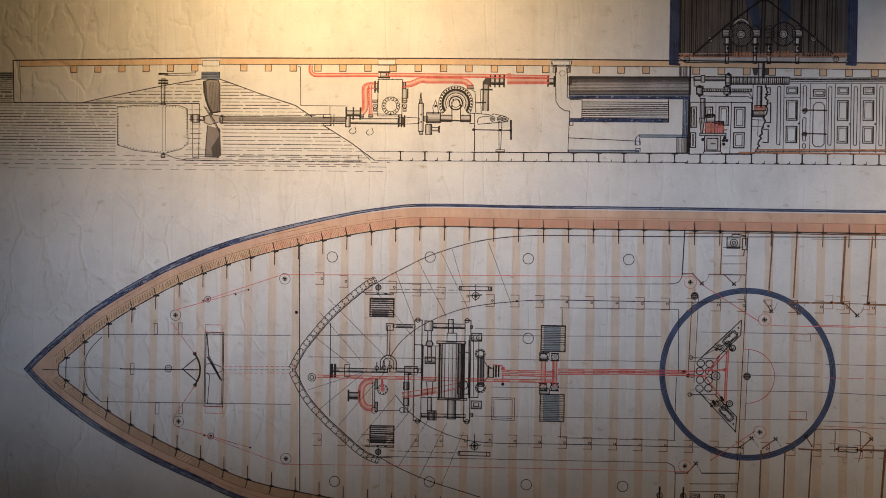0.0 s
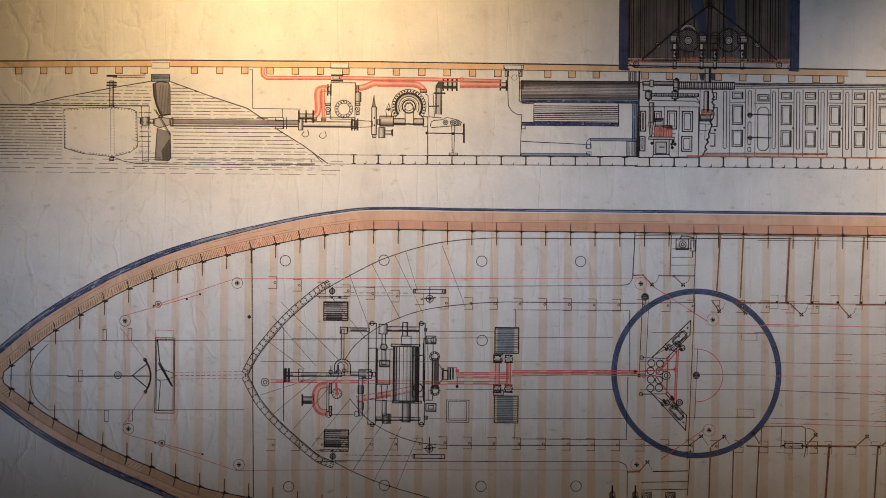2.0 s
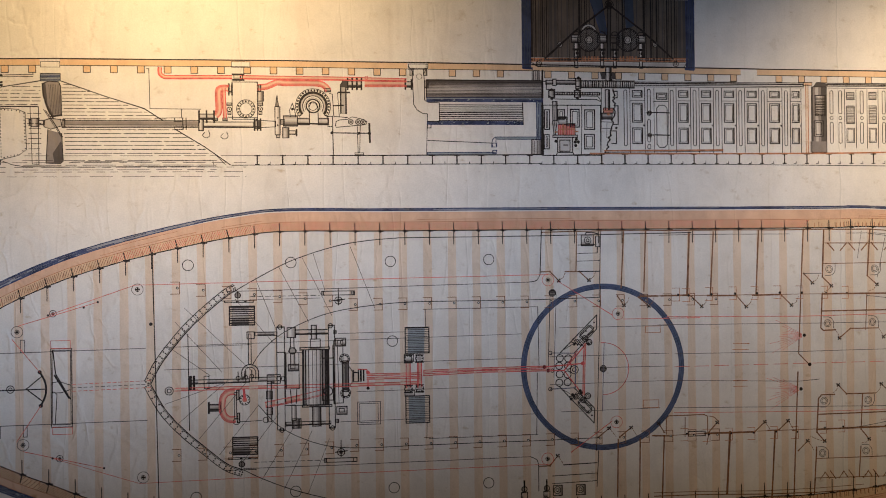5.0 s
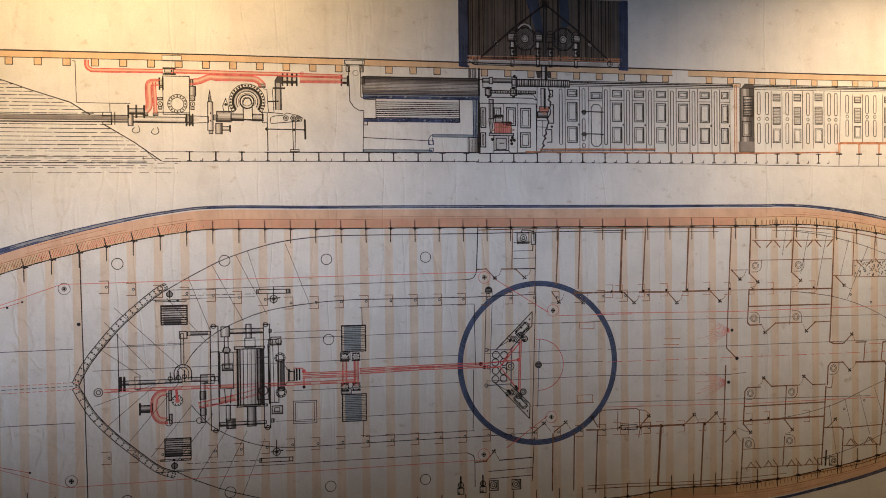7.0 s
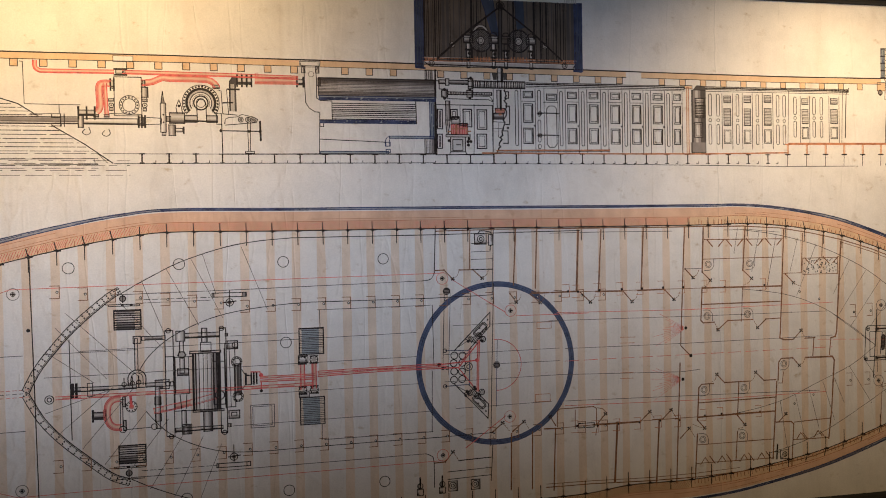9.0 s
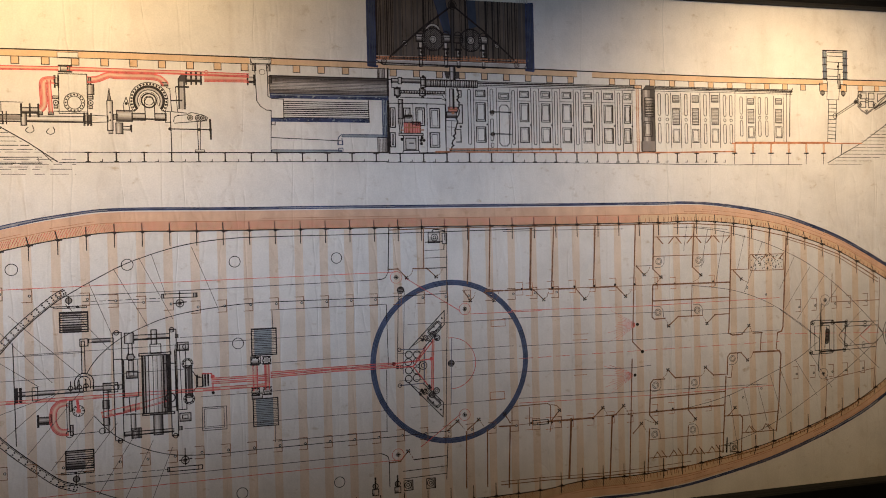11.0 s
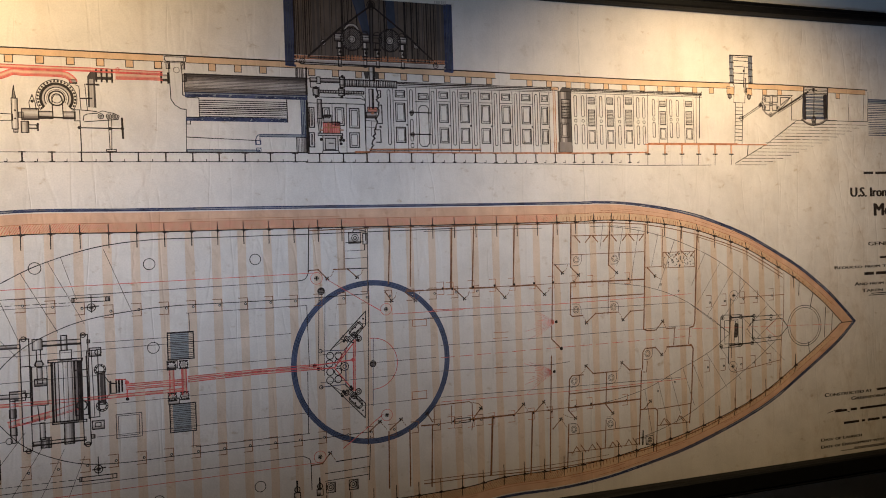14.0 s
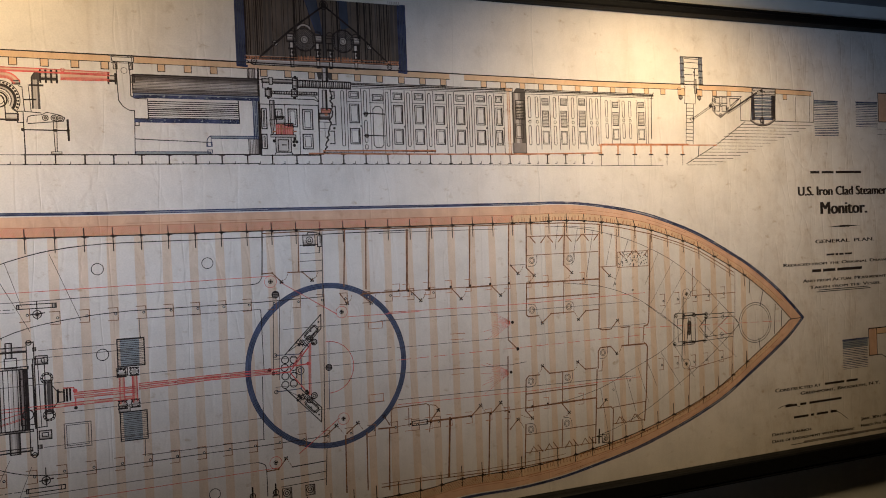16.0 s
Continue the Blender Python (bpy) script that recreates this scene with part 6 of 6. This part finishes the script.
door(fig, (42, 1302), (59, 1278), (74, 1302)), door(fig, (99, 1298), (126, 1275), (141, 1300))
fig.ln((551, 1355), (600, 1355), 1.1, "grey")
fig.ln((542, 1299), (537, 1186), 2.6, "brown"), fig.pl([(536, 1180), (535, 1141), (563, 1113)], 2.6, "brown"), fig.disc((565, 1112), 5)
fig.ln((532, 1093), (525, 935), 2.6, "brown"), fig.ln((525, 935), (517, 758), 3, "brown")
for x, z in (((205, 1313), 0), ((233, 1311), 0), ((295, 1313), 0), ((360, 1314), 0), ((420, 1314), 0), ((483, 1315), 0), ((544, 1314), 0)):
    fig.pl([(x[0] - 16, x[1] + 8), (x[0] + 4, x[1] + 8), (x[0] + 4, x[1] - 26), (x[0] - 16, x[1] - 26)], 1.0, "rust")
    fig.disc((x[0] + 1, x[1] - 10), 3.4)
fig.pl([(174, 1246), (542, 1241), (1018, 1247)], 1.0, "thinred"), fig.pl([(149, 1225), (596, 1222), (997, 1222)], 0.9, "grey"), fig.pl([(195, 1148), (539, 1147), (1015, 1151)], 0.9, "grey")
fig.dash((194, 1114), (1014, 1117), 40, 14, 0.9, "thinred"), fig.pl([(177, 1078), (537, 1068), (591, 1072)], 1.0, "grey"), fig.pl([(191, 1006), (607, 999), (970, 993)], 1.0, "grey"), fig.pl([(191, 993), (607, 986), (990, 988)], 0.9, "thinred")
for a, b in (((354, 1172), (399, 1171)), ((352, 1156), (396, 1155)), ((354, 1074), (392, 1073)), ((354, 1058), (392, 1058))):
    fig.ln(a, b, 1.1, "rust")
# lower side
wall_line(fig, [(140, 932), (272, 936), (409, 938), (587, 939)], 1.4)
for a, b, w in (((132, 934), (185, 932), 3), ((272, 936), (409, 936), 4.2), ((447, 939), (479, 939), 3), ((515, 937), (526, 938), 3)):
    fig.ln(a, b, w, "brown")
fig.pl([(169, 937), (170, 980), (177, 985), (273, 986), (282, 981), (282, 935)], 2.2, "brown"), fig.ln((221, 980), (220, 929), 1.6, "brown"), fig.rect((230, 942), (275, 930), 1.8)
fig.pl(spline([(285, 982), (302, 977), (312, 964)], 4), 1.6, "brown")
door(fig, (284, 938), (308, 964)), door(fig, (411, 937), (439, 962), (454, 938)), door(fig, (479, 941), (503, 963), (518, 939)), door(fig, (531, 883), (557, 908), (574, 883))
door(fig, (164, 942), (149, 966))
for a, b in (((40, 928), (37, 776)), ((99, 928), (96, 774))):
    fig.ln(a, b, 3, "brown")
door(fig, (-13, 934), (16, 957), (34, 935)), door(fig, (44, 933), (75, 957), (91, 934))
for a, b, w in (((164, 934), (157, 765), 3), ((343, 939), (333, 775), 5), ((467, 937), (456, 758), 4), ((284, 932), (279, 907), 2)):
    fig.ln(a, b, w, "brown")
for x in ((224, 944), (284, 941), (345, 942), (407, 942), (469, 943), (527, 941)):
    fig.pl([(x[0] - 16, x[1] + 6), (x[0] + 4, x[1] + 6), (x[0] + 4, x[1] - 26), (x[0] - 16, x[1] - 26)], 1.0, "rust"), fig.disc((x[0] + 1, x[1] - 8), 3)
wall_line(fig, [(135, 775), (267, 775), (439, 770), (582, 770), (712, 775), (827, 786), (945, 803), (1067, 835), (1214, 886), (1345, 946)], 2.0)
fig.pl([(135, 784), (267, 783), (439, 779), (582, 781), (712, 787)], 1.2, "brown")
# red sight lines of the cabin lamps
for c in ((551, 1190), (540, 1047)):
    fig.disc(c, 4.6)
    for i in range(13):
        a = radians(152 + i * 5.0)
        l = fig.rng.uniform(50, 105)
        fig.ln((c[0] + 8 * math.cos(a), c[1] + 8 * math.sin(a)), (c[0] + l * math.cos(a), c[1] + l * math.sin(a)), 0.35, "thinred")
fig.done()

fig = Fig("wardroom_cabins_plan", "officers' cabins with berths and basins in brown ink")
wall_line(fig, [(608, 1472), (603, 1345)], 3.4), wall_line(fig, [(738, 1472), (729, 1347)], 3.4), wall_line(fig, [(860, 1463), (845, 1163), (843, 1150), (857, 1144), (884, 1144)], 3.2)
wall_line(fig, [(602, 1300), (597, 1209), (604, 1202), (639, 1203)], 3), wall_line(fig, [(602, 1300), (851, 1299)], 3.6), wall_line(fig, [(600, 1254), (846, 1255)], 2.6), wall_line(fig, [(727, 1299), (723, 1202)], 2)
wall_line(fig, [(680, 1206), (759, 1206)], 2.6), wall_line(fig, [(800, 1206), (845, 1207)], 2.4)
fig.pl([(604, 1381), (852, 1382)], 1.6, "brown"), fig.pl([(611, 1436), (853, 1434)], 1.8, "brown")
for i in range(3):
    for x in ((620, 1436), (679, 1436), (743, 1436), (803, 1436))[i:i + 2]:
        fig.ln((x[0] - 2, x[1]), (x[0] + 16, x[1] - 20), 2.6, "brown"), fig.ln((x[0] + 52, x[1]), (x[0] + 34, x[1] - 20), 2.6, "brown")
basin(fig, (622, 1366), 1, 1), basin(fig, (750, 1366), 1, 1), basin(fig, (616, 1221), 1, -1), basin(fig, (742, 1222), 1, -1)
door(fig, (603, 1345), (628, 1321), (603, 1304)), door(fig, (729, 1347), (756, 1323), (731, 1305)), door(fig, (680, 1206), (649, 1181), (639, 1201)), door(fig, (800, 1206), (773, 1182), (760, 1205)), door(fig, (864, 1332), (889, 1307), (914, 1296))
wall_line(fig, [(915, 1336), (920, 1448)], 2.2), wall_line(fig, [(982, 1381), (986, 1444)], 2), fig.ln((856, 1335), (915, 1335), 1.4, "brown")
wall_line(fig, [(1045, 1424), (1028, 1161), (1023, 1147), (1011, 1144)], 4), door(fig, (888, 1145), (912, 1169), (923, 1145)), wall_line(fig, [(925, 1146), (957, 1146)], 2.6), wall_line(fig, [(953, 1143), (949, 1094)], 2.2), wall_line(fig, [(1009, 1145), (1003, 1094)], 2.6)
# chart table with stippled top
a, b = (920, 1377), (1033, 1330)
fig.rect(a, b, 1.5, "brown")
for i in range(90):
    fig.disc((fig.rng.uniform(a[0] + 3, b[0] - 3), fig.rng.uniform(b[1] + 3, a[1] - 3)), 1.8, "ink", False, 6)
for x in ((926, 1378), (986, 1380)):
    fig.ln(x, (x[0] + 18, x[1] - 18), 2.4, "brown"), fig.ln((x[0] + 50, x[1]), (x[0] + 32, x[1] - 18), 2.4, "brown")
# mirrored cabins across the centre line
wall_line(fig, [(634, 1030), (597, 1030), (588, 1020), (583, 930)], 3), wall_line(fig, [(583, 938), (827, 941)], 3.6), wall_line(fig, [(585, 978), (827, 981)], 2.4)
wall_line(fig, [(667, 1031), (748, 1031)], 2.8), wall_line(fig, [(791, 1031), (830, 1031)], 2.4), wall_line(fig, [(712, 1029), (707, 938)], 2.6)
wall_line(fig, [(836, 1029), (839, 1081), (847, 1091), (884, 1091)], 3), wall_line(fig, [(832, 1025), (817, 804)], 3.4), fig.pl([(837, 1021), (849, 1020), (854, 1053)], 1.6, "brown")
wall_line(fig, [(924, 1090), (1013, 1089), (1019, 1079), (1009, 939), (998, 851)], 3.6), wall_line(fig, [(1007, 1093), (1017, 1086)], 2)
door(fig, (667, 1031), (644, 1055), (628, 1034)), door(fig, (791, 1031), (765, 1055), (750, 1031)), door(fig, (884, 1091), (905, 1068), (924, 1089)), door(fig, (583, 930), (604, 906), (565, 920)), door(fig, (707, 935), (729, 908), (708, 898)), door(fig, (838, 910), (860, 931))
basin(fig, (604, 1014), 1, 1), basin(fig, (728, 1013), 1, 1), basin(fig, (855, 1075), 1, 1), basin(fig, (598, 874), 1, -1), basin(fig, (720, 877), 1, -1)
wall_line(fig, [(582, 891), (574, 764)], 3), wall_line(fig, [(706, 890), (700, 808)], 2.6), fig.pl([(581, 860), (821, 861)], 1.8, "brown"), fig.pl([(579, 808), (820, 807)], 1.8, "brown")
for i, x in enumerate(((605, 820), (657, 821), (726, 820), (781, 821))):
    fig.pl([(x[0] - 14, x[1] - 16), (x[0], x[1] + 3), (x[0] + 12, x[1] - 14)], 2, "brown"), fig.pl([(x[0] + 14, x[1] + 6), (x[0] + 30, x[1] - 16)], 2.2, "brown")
wall_line(fig, [(824, 909), (877, 908), (885, 900), (877, 778)], 3), fig.pl([(885, 905), (1004, 910)], 2, "brown"), fig.pl([(883, 855), (998, 854)], 2, "brown")
for x in ((907, 869), (963, 871)):
    fig.pl([(x[0] - 14, x[1] - 14), (x[0], x[1] + 5), (x[0] + 14, x[1] - 12)], 2, "brown"), fig.ln((x[0] + 6, x[1] + 4), (x[0] + 22, x[1] - 14), 1.8, "brown")
fig.block((841, 827), (866, 802), "midw", 1.6), fig.arc((855, 815), 7, 0, 360, 1.8), fig.arc((855, 815), 3.5, 0, 360, 1.8), fig.ln((832, 845), (829, 803), 4), fig.ln((822, 824), (841, 822), 2.4)
for x in ((613, 1302), (671, 1301), (796, 1303), (605, 941), (657, 943), (777, 942)):
    fig.pl([(x[0] - 14, x[1] + 18), (x[0] + 4, x[1] + 18), (x[0] + 4, x[1] - 14), (x[0] - 14, x[1] - 14)], 1.0, "rust"), fig.disc(x, 3)
for c in ((909, 1281), (972, 1258), (888, 959), (950, 981)):
    fig.disc(c, 3.4), fig.disc(c, 1.5, "bare")
for a, b in (((714, 1468), (702, 1394)), ((781, 1454), (757, 1342)), ((836, 1448), (803, 1291)), ((904, 1435), (878, 1338)), ((963, 1416), (899, 1269))):
    fig.ln(a, b, 0.8, "grey")
fig.done()

fig = Fig("bow_lines_plan", "crossing construction lines, anchor winch and bow ring")
fig.pl(spline([(732, 1461), (827, 1448), (943, 1420), (1042, 1383), (1133, 1337), (1225, 1272), (1309, 1197), (1387, 1121)], 7), 1.1, "grey")
fig.pl(spline([(1387, 1121), (1305, 1059), (1218, 1000), (1111, 939), (1007, 884), (907, 846), (808, 822)], 7), 1.1, "grey")
fig.pl(spline([(727, 1294), (860, 1275), (977, 1235), (1077, 1175), (1158, 1115)], 7), 1.1, "grey")
fig.pl(spline([(1158, 1115), (1074, 1061), (971, 1019), (852, 972), (717, 944), (587, 936)], 7), 1.1, "grey")
for a, b in (((1072, 1368), (1019, 1272)), ((1127, 1337), (1037, 1212)), ((1176, 1309), (1077, 1178)), ((1226, 1275), (1139, 1171)), ((1309, 1197), (1221, 1123)), ((1012, 1042), (1050, 953)), ((1069, 1058), (1143, 945)), ((1115, 1083), (1196, 967)), ((1221, 1114), (1304, 1038)), ((981, 1018), (1018, 904)), ((935, 1000), (967, 883)), ((891, 983), (919, 865)), ((842, 970), (863, 833)), ((1017, 1213), (1158, 1115)), ((1351, 1159), (1263, 1094)), ((1201, 1168), (1369, 1015))):
    fig.ln(a, b, 0.8, "grey")
# the winch over the chain hatch, its side beams and the bow ring
fig.ln((1376, 1296), (1369, 1141), 1.6, "brown"), fig.ln((1365, 1138), (1346, 956), 1.6, "brown")
fig.pl([(1204, 1314), (1199, 1226), (1374, 1226)], 1.6, "brown"), fig.pl([(1168, 991), (1350, 1017)], 1.4, "brown"), fig.pl([(1179, 1006), (1171, 882)], 1.3, "brown")
for x in ((1084, 1220), (1140, 1222), (1211, 1225), (1262, 1225), (1324, 1229), (1070, 1020), (1130, 1020), (1196, 1019), (1246, 1021), (1308, 1023)):
    fig.pl([(x[0] - 11, x[1] + 18), (x[0] + 7, x[1] + 18), (x[0] + 7, x[1] - 18), (x[0] - 11, x[1] - 18)], 1.2, "brown"), fig.disc((x[0] + 2, x[1] - 4), 3.6), fig.disc((x[0] + 2, x[1] - 4), 1.4, "bare")
for c in ((1177, 1233), (1166, 1011)):
    pulley(fig, c, 16)
fig.block((1162, 1221), (1162, 1038), "greyw", 1.3), fig.ln((1163, 1221), (1149, 1021), 2.4)
fig.pl([(1132, 1174), (1205, 1171), (1207, 1164), (1205, 1077), (1198, 1072), (1128, 1071), (1120, 1077), (1125, 1168)], 1.8, "ink", True), fig.rect((1138, 1156), (1190, 1083), 1.4)
fig.wash([(1184, 1148), (1192, 1141), (1191, 1109), (1182, 1101), (1172, 1111), (1173, 1138)], "darkw"), fig.ln((1180, 1152), (1173, 1090), 2.4)
for i in range(4):
    fig.arc(lerp((1184, 1140), (1181, 1107), i / 3), 5.5, 0, 360, 2.2)
fig.pl([(1162, 1164), (1252, 1164)], 4.0), fig.pl([(1159, 1078), (1245, 1080)], 4.0), fig.ln((1249, 1154), (1244, 1093), 3.0)
for c in ((1132, 1165), (1163, 1163), (1202, 1164), (1252, 1164), (1251, 1153), (1124, 1077), (1158, 1077), (1195, 1077), (1243, 1079), (1249, 1092)):
    fig.arc(c, 5.5, 0, 360, 1.8), fig.disc(c, 3)
for a, b in (((1252, 1163), (1366, 1161)), ((1251, 1150), (1366, 1149)), ((1249, 1091), (1360, 1094)), ((1245, 1079), (1358, 1083))):
    fig.ln(a, b, 1.5)
for c in ((1320, 1160), (1319, 1150), (1313, 1095), (1313, 1085)):
    fig.arc(c, 5, 0, 360, 1.4)
fig.pl([(1251, 1153), (1224, 1125), (1247, 1097)], 1.3), fig.pl([(1339, 1147), (1300, 1121), (1337, 1092)], 1.2, "thinred"), fig.pl([(1366, 1147), (1386, 1123), (1360, 1097)], 1.2)
c0 = (1454, 1121)
fig.arc(c0, 68, 0, 360, 1.7, "ink", 66), fig.arc(c0, 60, 0, 360, 1.4, "ink", 59)
for a, b in (((1492, 1226), (1478, 1176)), ((1543, 1175), (1535, 1077)), ((1571, 1154), (1566, 1097)), ((1437, 1265), (1433, 1220)), ((1467, 1068), (1472, 1028)), ((1414, 1029), (1410, 986))):
    fig.ln(a, b, 1.9)
fig.dash((966, 1141), (1567, 1118), 40, 12, 0.8, "thinred")
fig.done()

# ---- lettering ----
def written(name, words, left, width, cap, mat="ink", heavy=0.0, turn=0.0):
    """A line of lettering: left end of its base line, width and capital height in millimetres."""
    cu = bpy.data.curves.new(name, "FONT")
    cu.body, cu.size, cu.resolution_u, cu.small_caps_scale = words, 1.0, 3, 0.78
    if name == "caption_line":
        for letter in cu.body_format:
            letter.use_small_caps = True
    tmp = bpy.data.objects.new(name, cu)
    me = bpy.data.meshes.new_from_object(tmp)
    bpy.data.objects.remove(tmp)
    co = np.empty(len(me.vertices) * 3)
    me.vertices.foreach_get("co", co)
    co = co.reshape(-1, 3)
    lo, hi = co.min(0), co.max(0)
    x = (co[:, 0] - lo[0]) * width / (hi[0] - lo[0])
    z = co[:, 1] * cap / 0.69
    s, c = math.sin(radians(turn)), math.cos(radians(turn))
    out = np.stack([(left[0] + x * c - z * s) / 1000, np.full(len(co), -0.00035), (left[1] + x * s + z * c) / 1000], 1)
    # the pen goes over each letter twice, a little aside
    polys = [tuple(p.vertices) for p in me.polygons]
    count, verts, faces = len(co), [], []
    for k, shift in enumerate((-heavy, 0.0, heavy)):
        verts += [(x + shift, y - k * 0.00001, z) for x, y, z in out.tolist()]
        faces += [tuple(v + k * count for v in p) for p in polys]
    me = bpy.data.meshes.new(name)
    me.from_pydata(verts, [], faces)
    me.materials.append(MATS[mat])
    ob = new(name, me)
    ob.parent = Fig.root or drawing
    return ob


def bars(fig, left, widths, cap, gap=5):
    """Words that are not spelled out: plain bars of their size."""
    x = left[0]
    for w in widths:
        fig.block((x, left[1] + cap * 0.1), (x + w, left[1] + cap * 0.8), "ink")
        x += w + gap


CT = 1873
Fig.root = None


def centred(name, words, left, cap, heavy=0.0, mat="ink"):
    return written(name, words, left, 2 * (CT - left[0]), cap, mat, heavy)


fig = Fig("title_block", "dark lettered title with plain bars for names")
bars(fig, (1721, 1611), (42, 56, 122), 12, 10)
bars(fig, (1713, 1272), (42, 58, 118), 14, 9)
Fig.root = fig.done()
centred("title_line", "U.S. Iron Clad Steamer", (1663, 1537), 31, 0.0026)
centred("title_line", "Monitor.", (1764, 1472), 42, 0.0034)
fig = Fig("title_rule", "small tapering rule with a knot")
a, b = (1796, 1427), (1947, 1428)
fig.wash([a, ((a[0] + b[0]) / 2, a[1] + 5), b, ((a[0] + b[0]) / 2, a[1] - 2)], "ink")
for s in (0.38, 0.5, 0.62):
    fig.disc(lerp(a, b, s), 4.4)
c, d = (1730, 1205), (1987, 1210)
fig.ln(c, (d[0], c[1]), 2.2), fig.ln((c[0] + 12, c[1] + 6), (d[0] - 10, c[1] + 6), 2.2)
e = (1591, 696)
fig.ln(e, (2330, e[1]), 1.6), fig.ln((e[0] + 60, e[1] + 4), (2290, e[1] + 4), 4, "greyw")
fig.done()
centred("caption_line", "GENERAL  PLAN.", (1733, 1372), 12, 0.0012)
fig = Fig("scale_line", "short dark bars of an unreadable scale note")
bars(fig, (1783, 1327), (36, 12, 20, 34), 9, 6)
fig.done()
centred("caption_line", "Reduced from the Original Drawing of", (1586, 1298), 10.5, 0.0012)
centred("caption_line", "And from Actual Measurments", (1670, 1240), 11, 0.0012)
centred("caption_line", "Taken from the Vessel.", (1700, 1217), 11, 0.0012)
written("caption_line", "Constructed at", (1530, 880), 1734 - 1530, 12, "ink", 0.0012)
written("caption_line", "Greenpoint, Brooklyn, N.Y.", (1642, 860), 2018 - 1642, 11, "ink", 0.0012)
written("caption_line", "Date of Launch", (1511, 735), 1683 - 1511, 10, "ink", 0.0012)
written("caption_line", "Date of Engagement with Merrimac", (1510, 712), 1886 - 1510, 10, "ink", 0.0012)
written("caption_line", "Jany. 30th 1862.", (1920, 740), 150, 10, "ink", 0.0012)
written("caption_line", "March 9th 1862.", (1919, 716), 150, 10, "ink", 0.0012)
fig = Fig("signature_lines", "dark pen bars in place of signatures and works name")
bars(fig, (1754, 881), (92, 54), 11, 10)
a = (1572, 820)
bars(fig, (a[0], a[1] + 4), (52, 28, 150), 11, 14)
fig.pl(spline([(1540, 826), (1572, 832), (1598, 833), (1635, 821)], 5), 1.6)
bars(fig, (1608, 782), (66, 14, 52, 30), 11, 12)
fig.pl(spline([(1777, 793), (1816, 780), (1855, 754)], 5), 1.6)
fig.done()
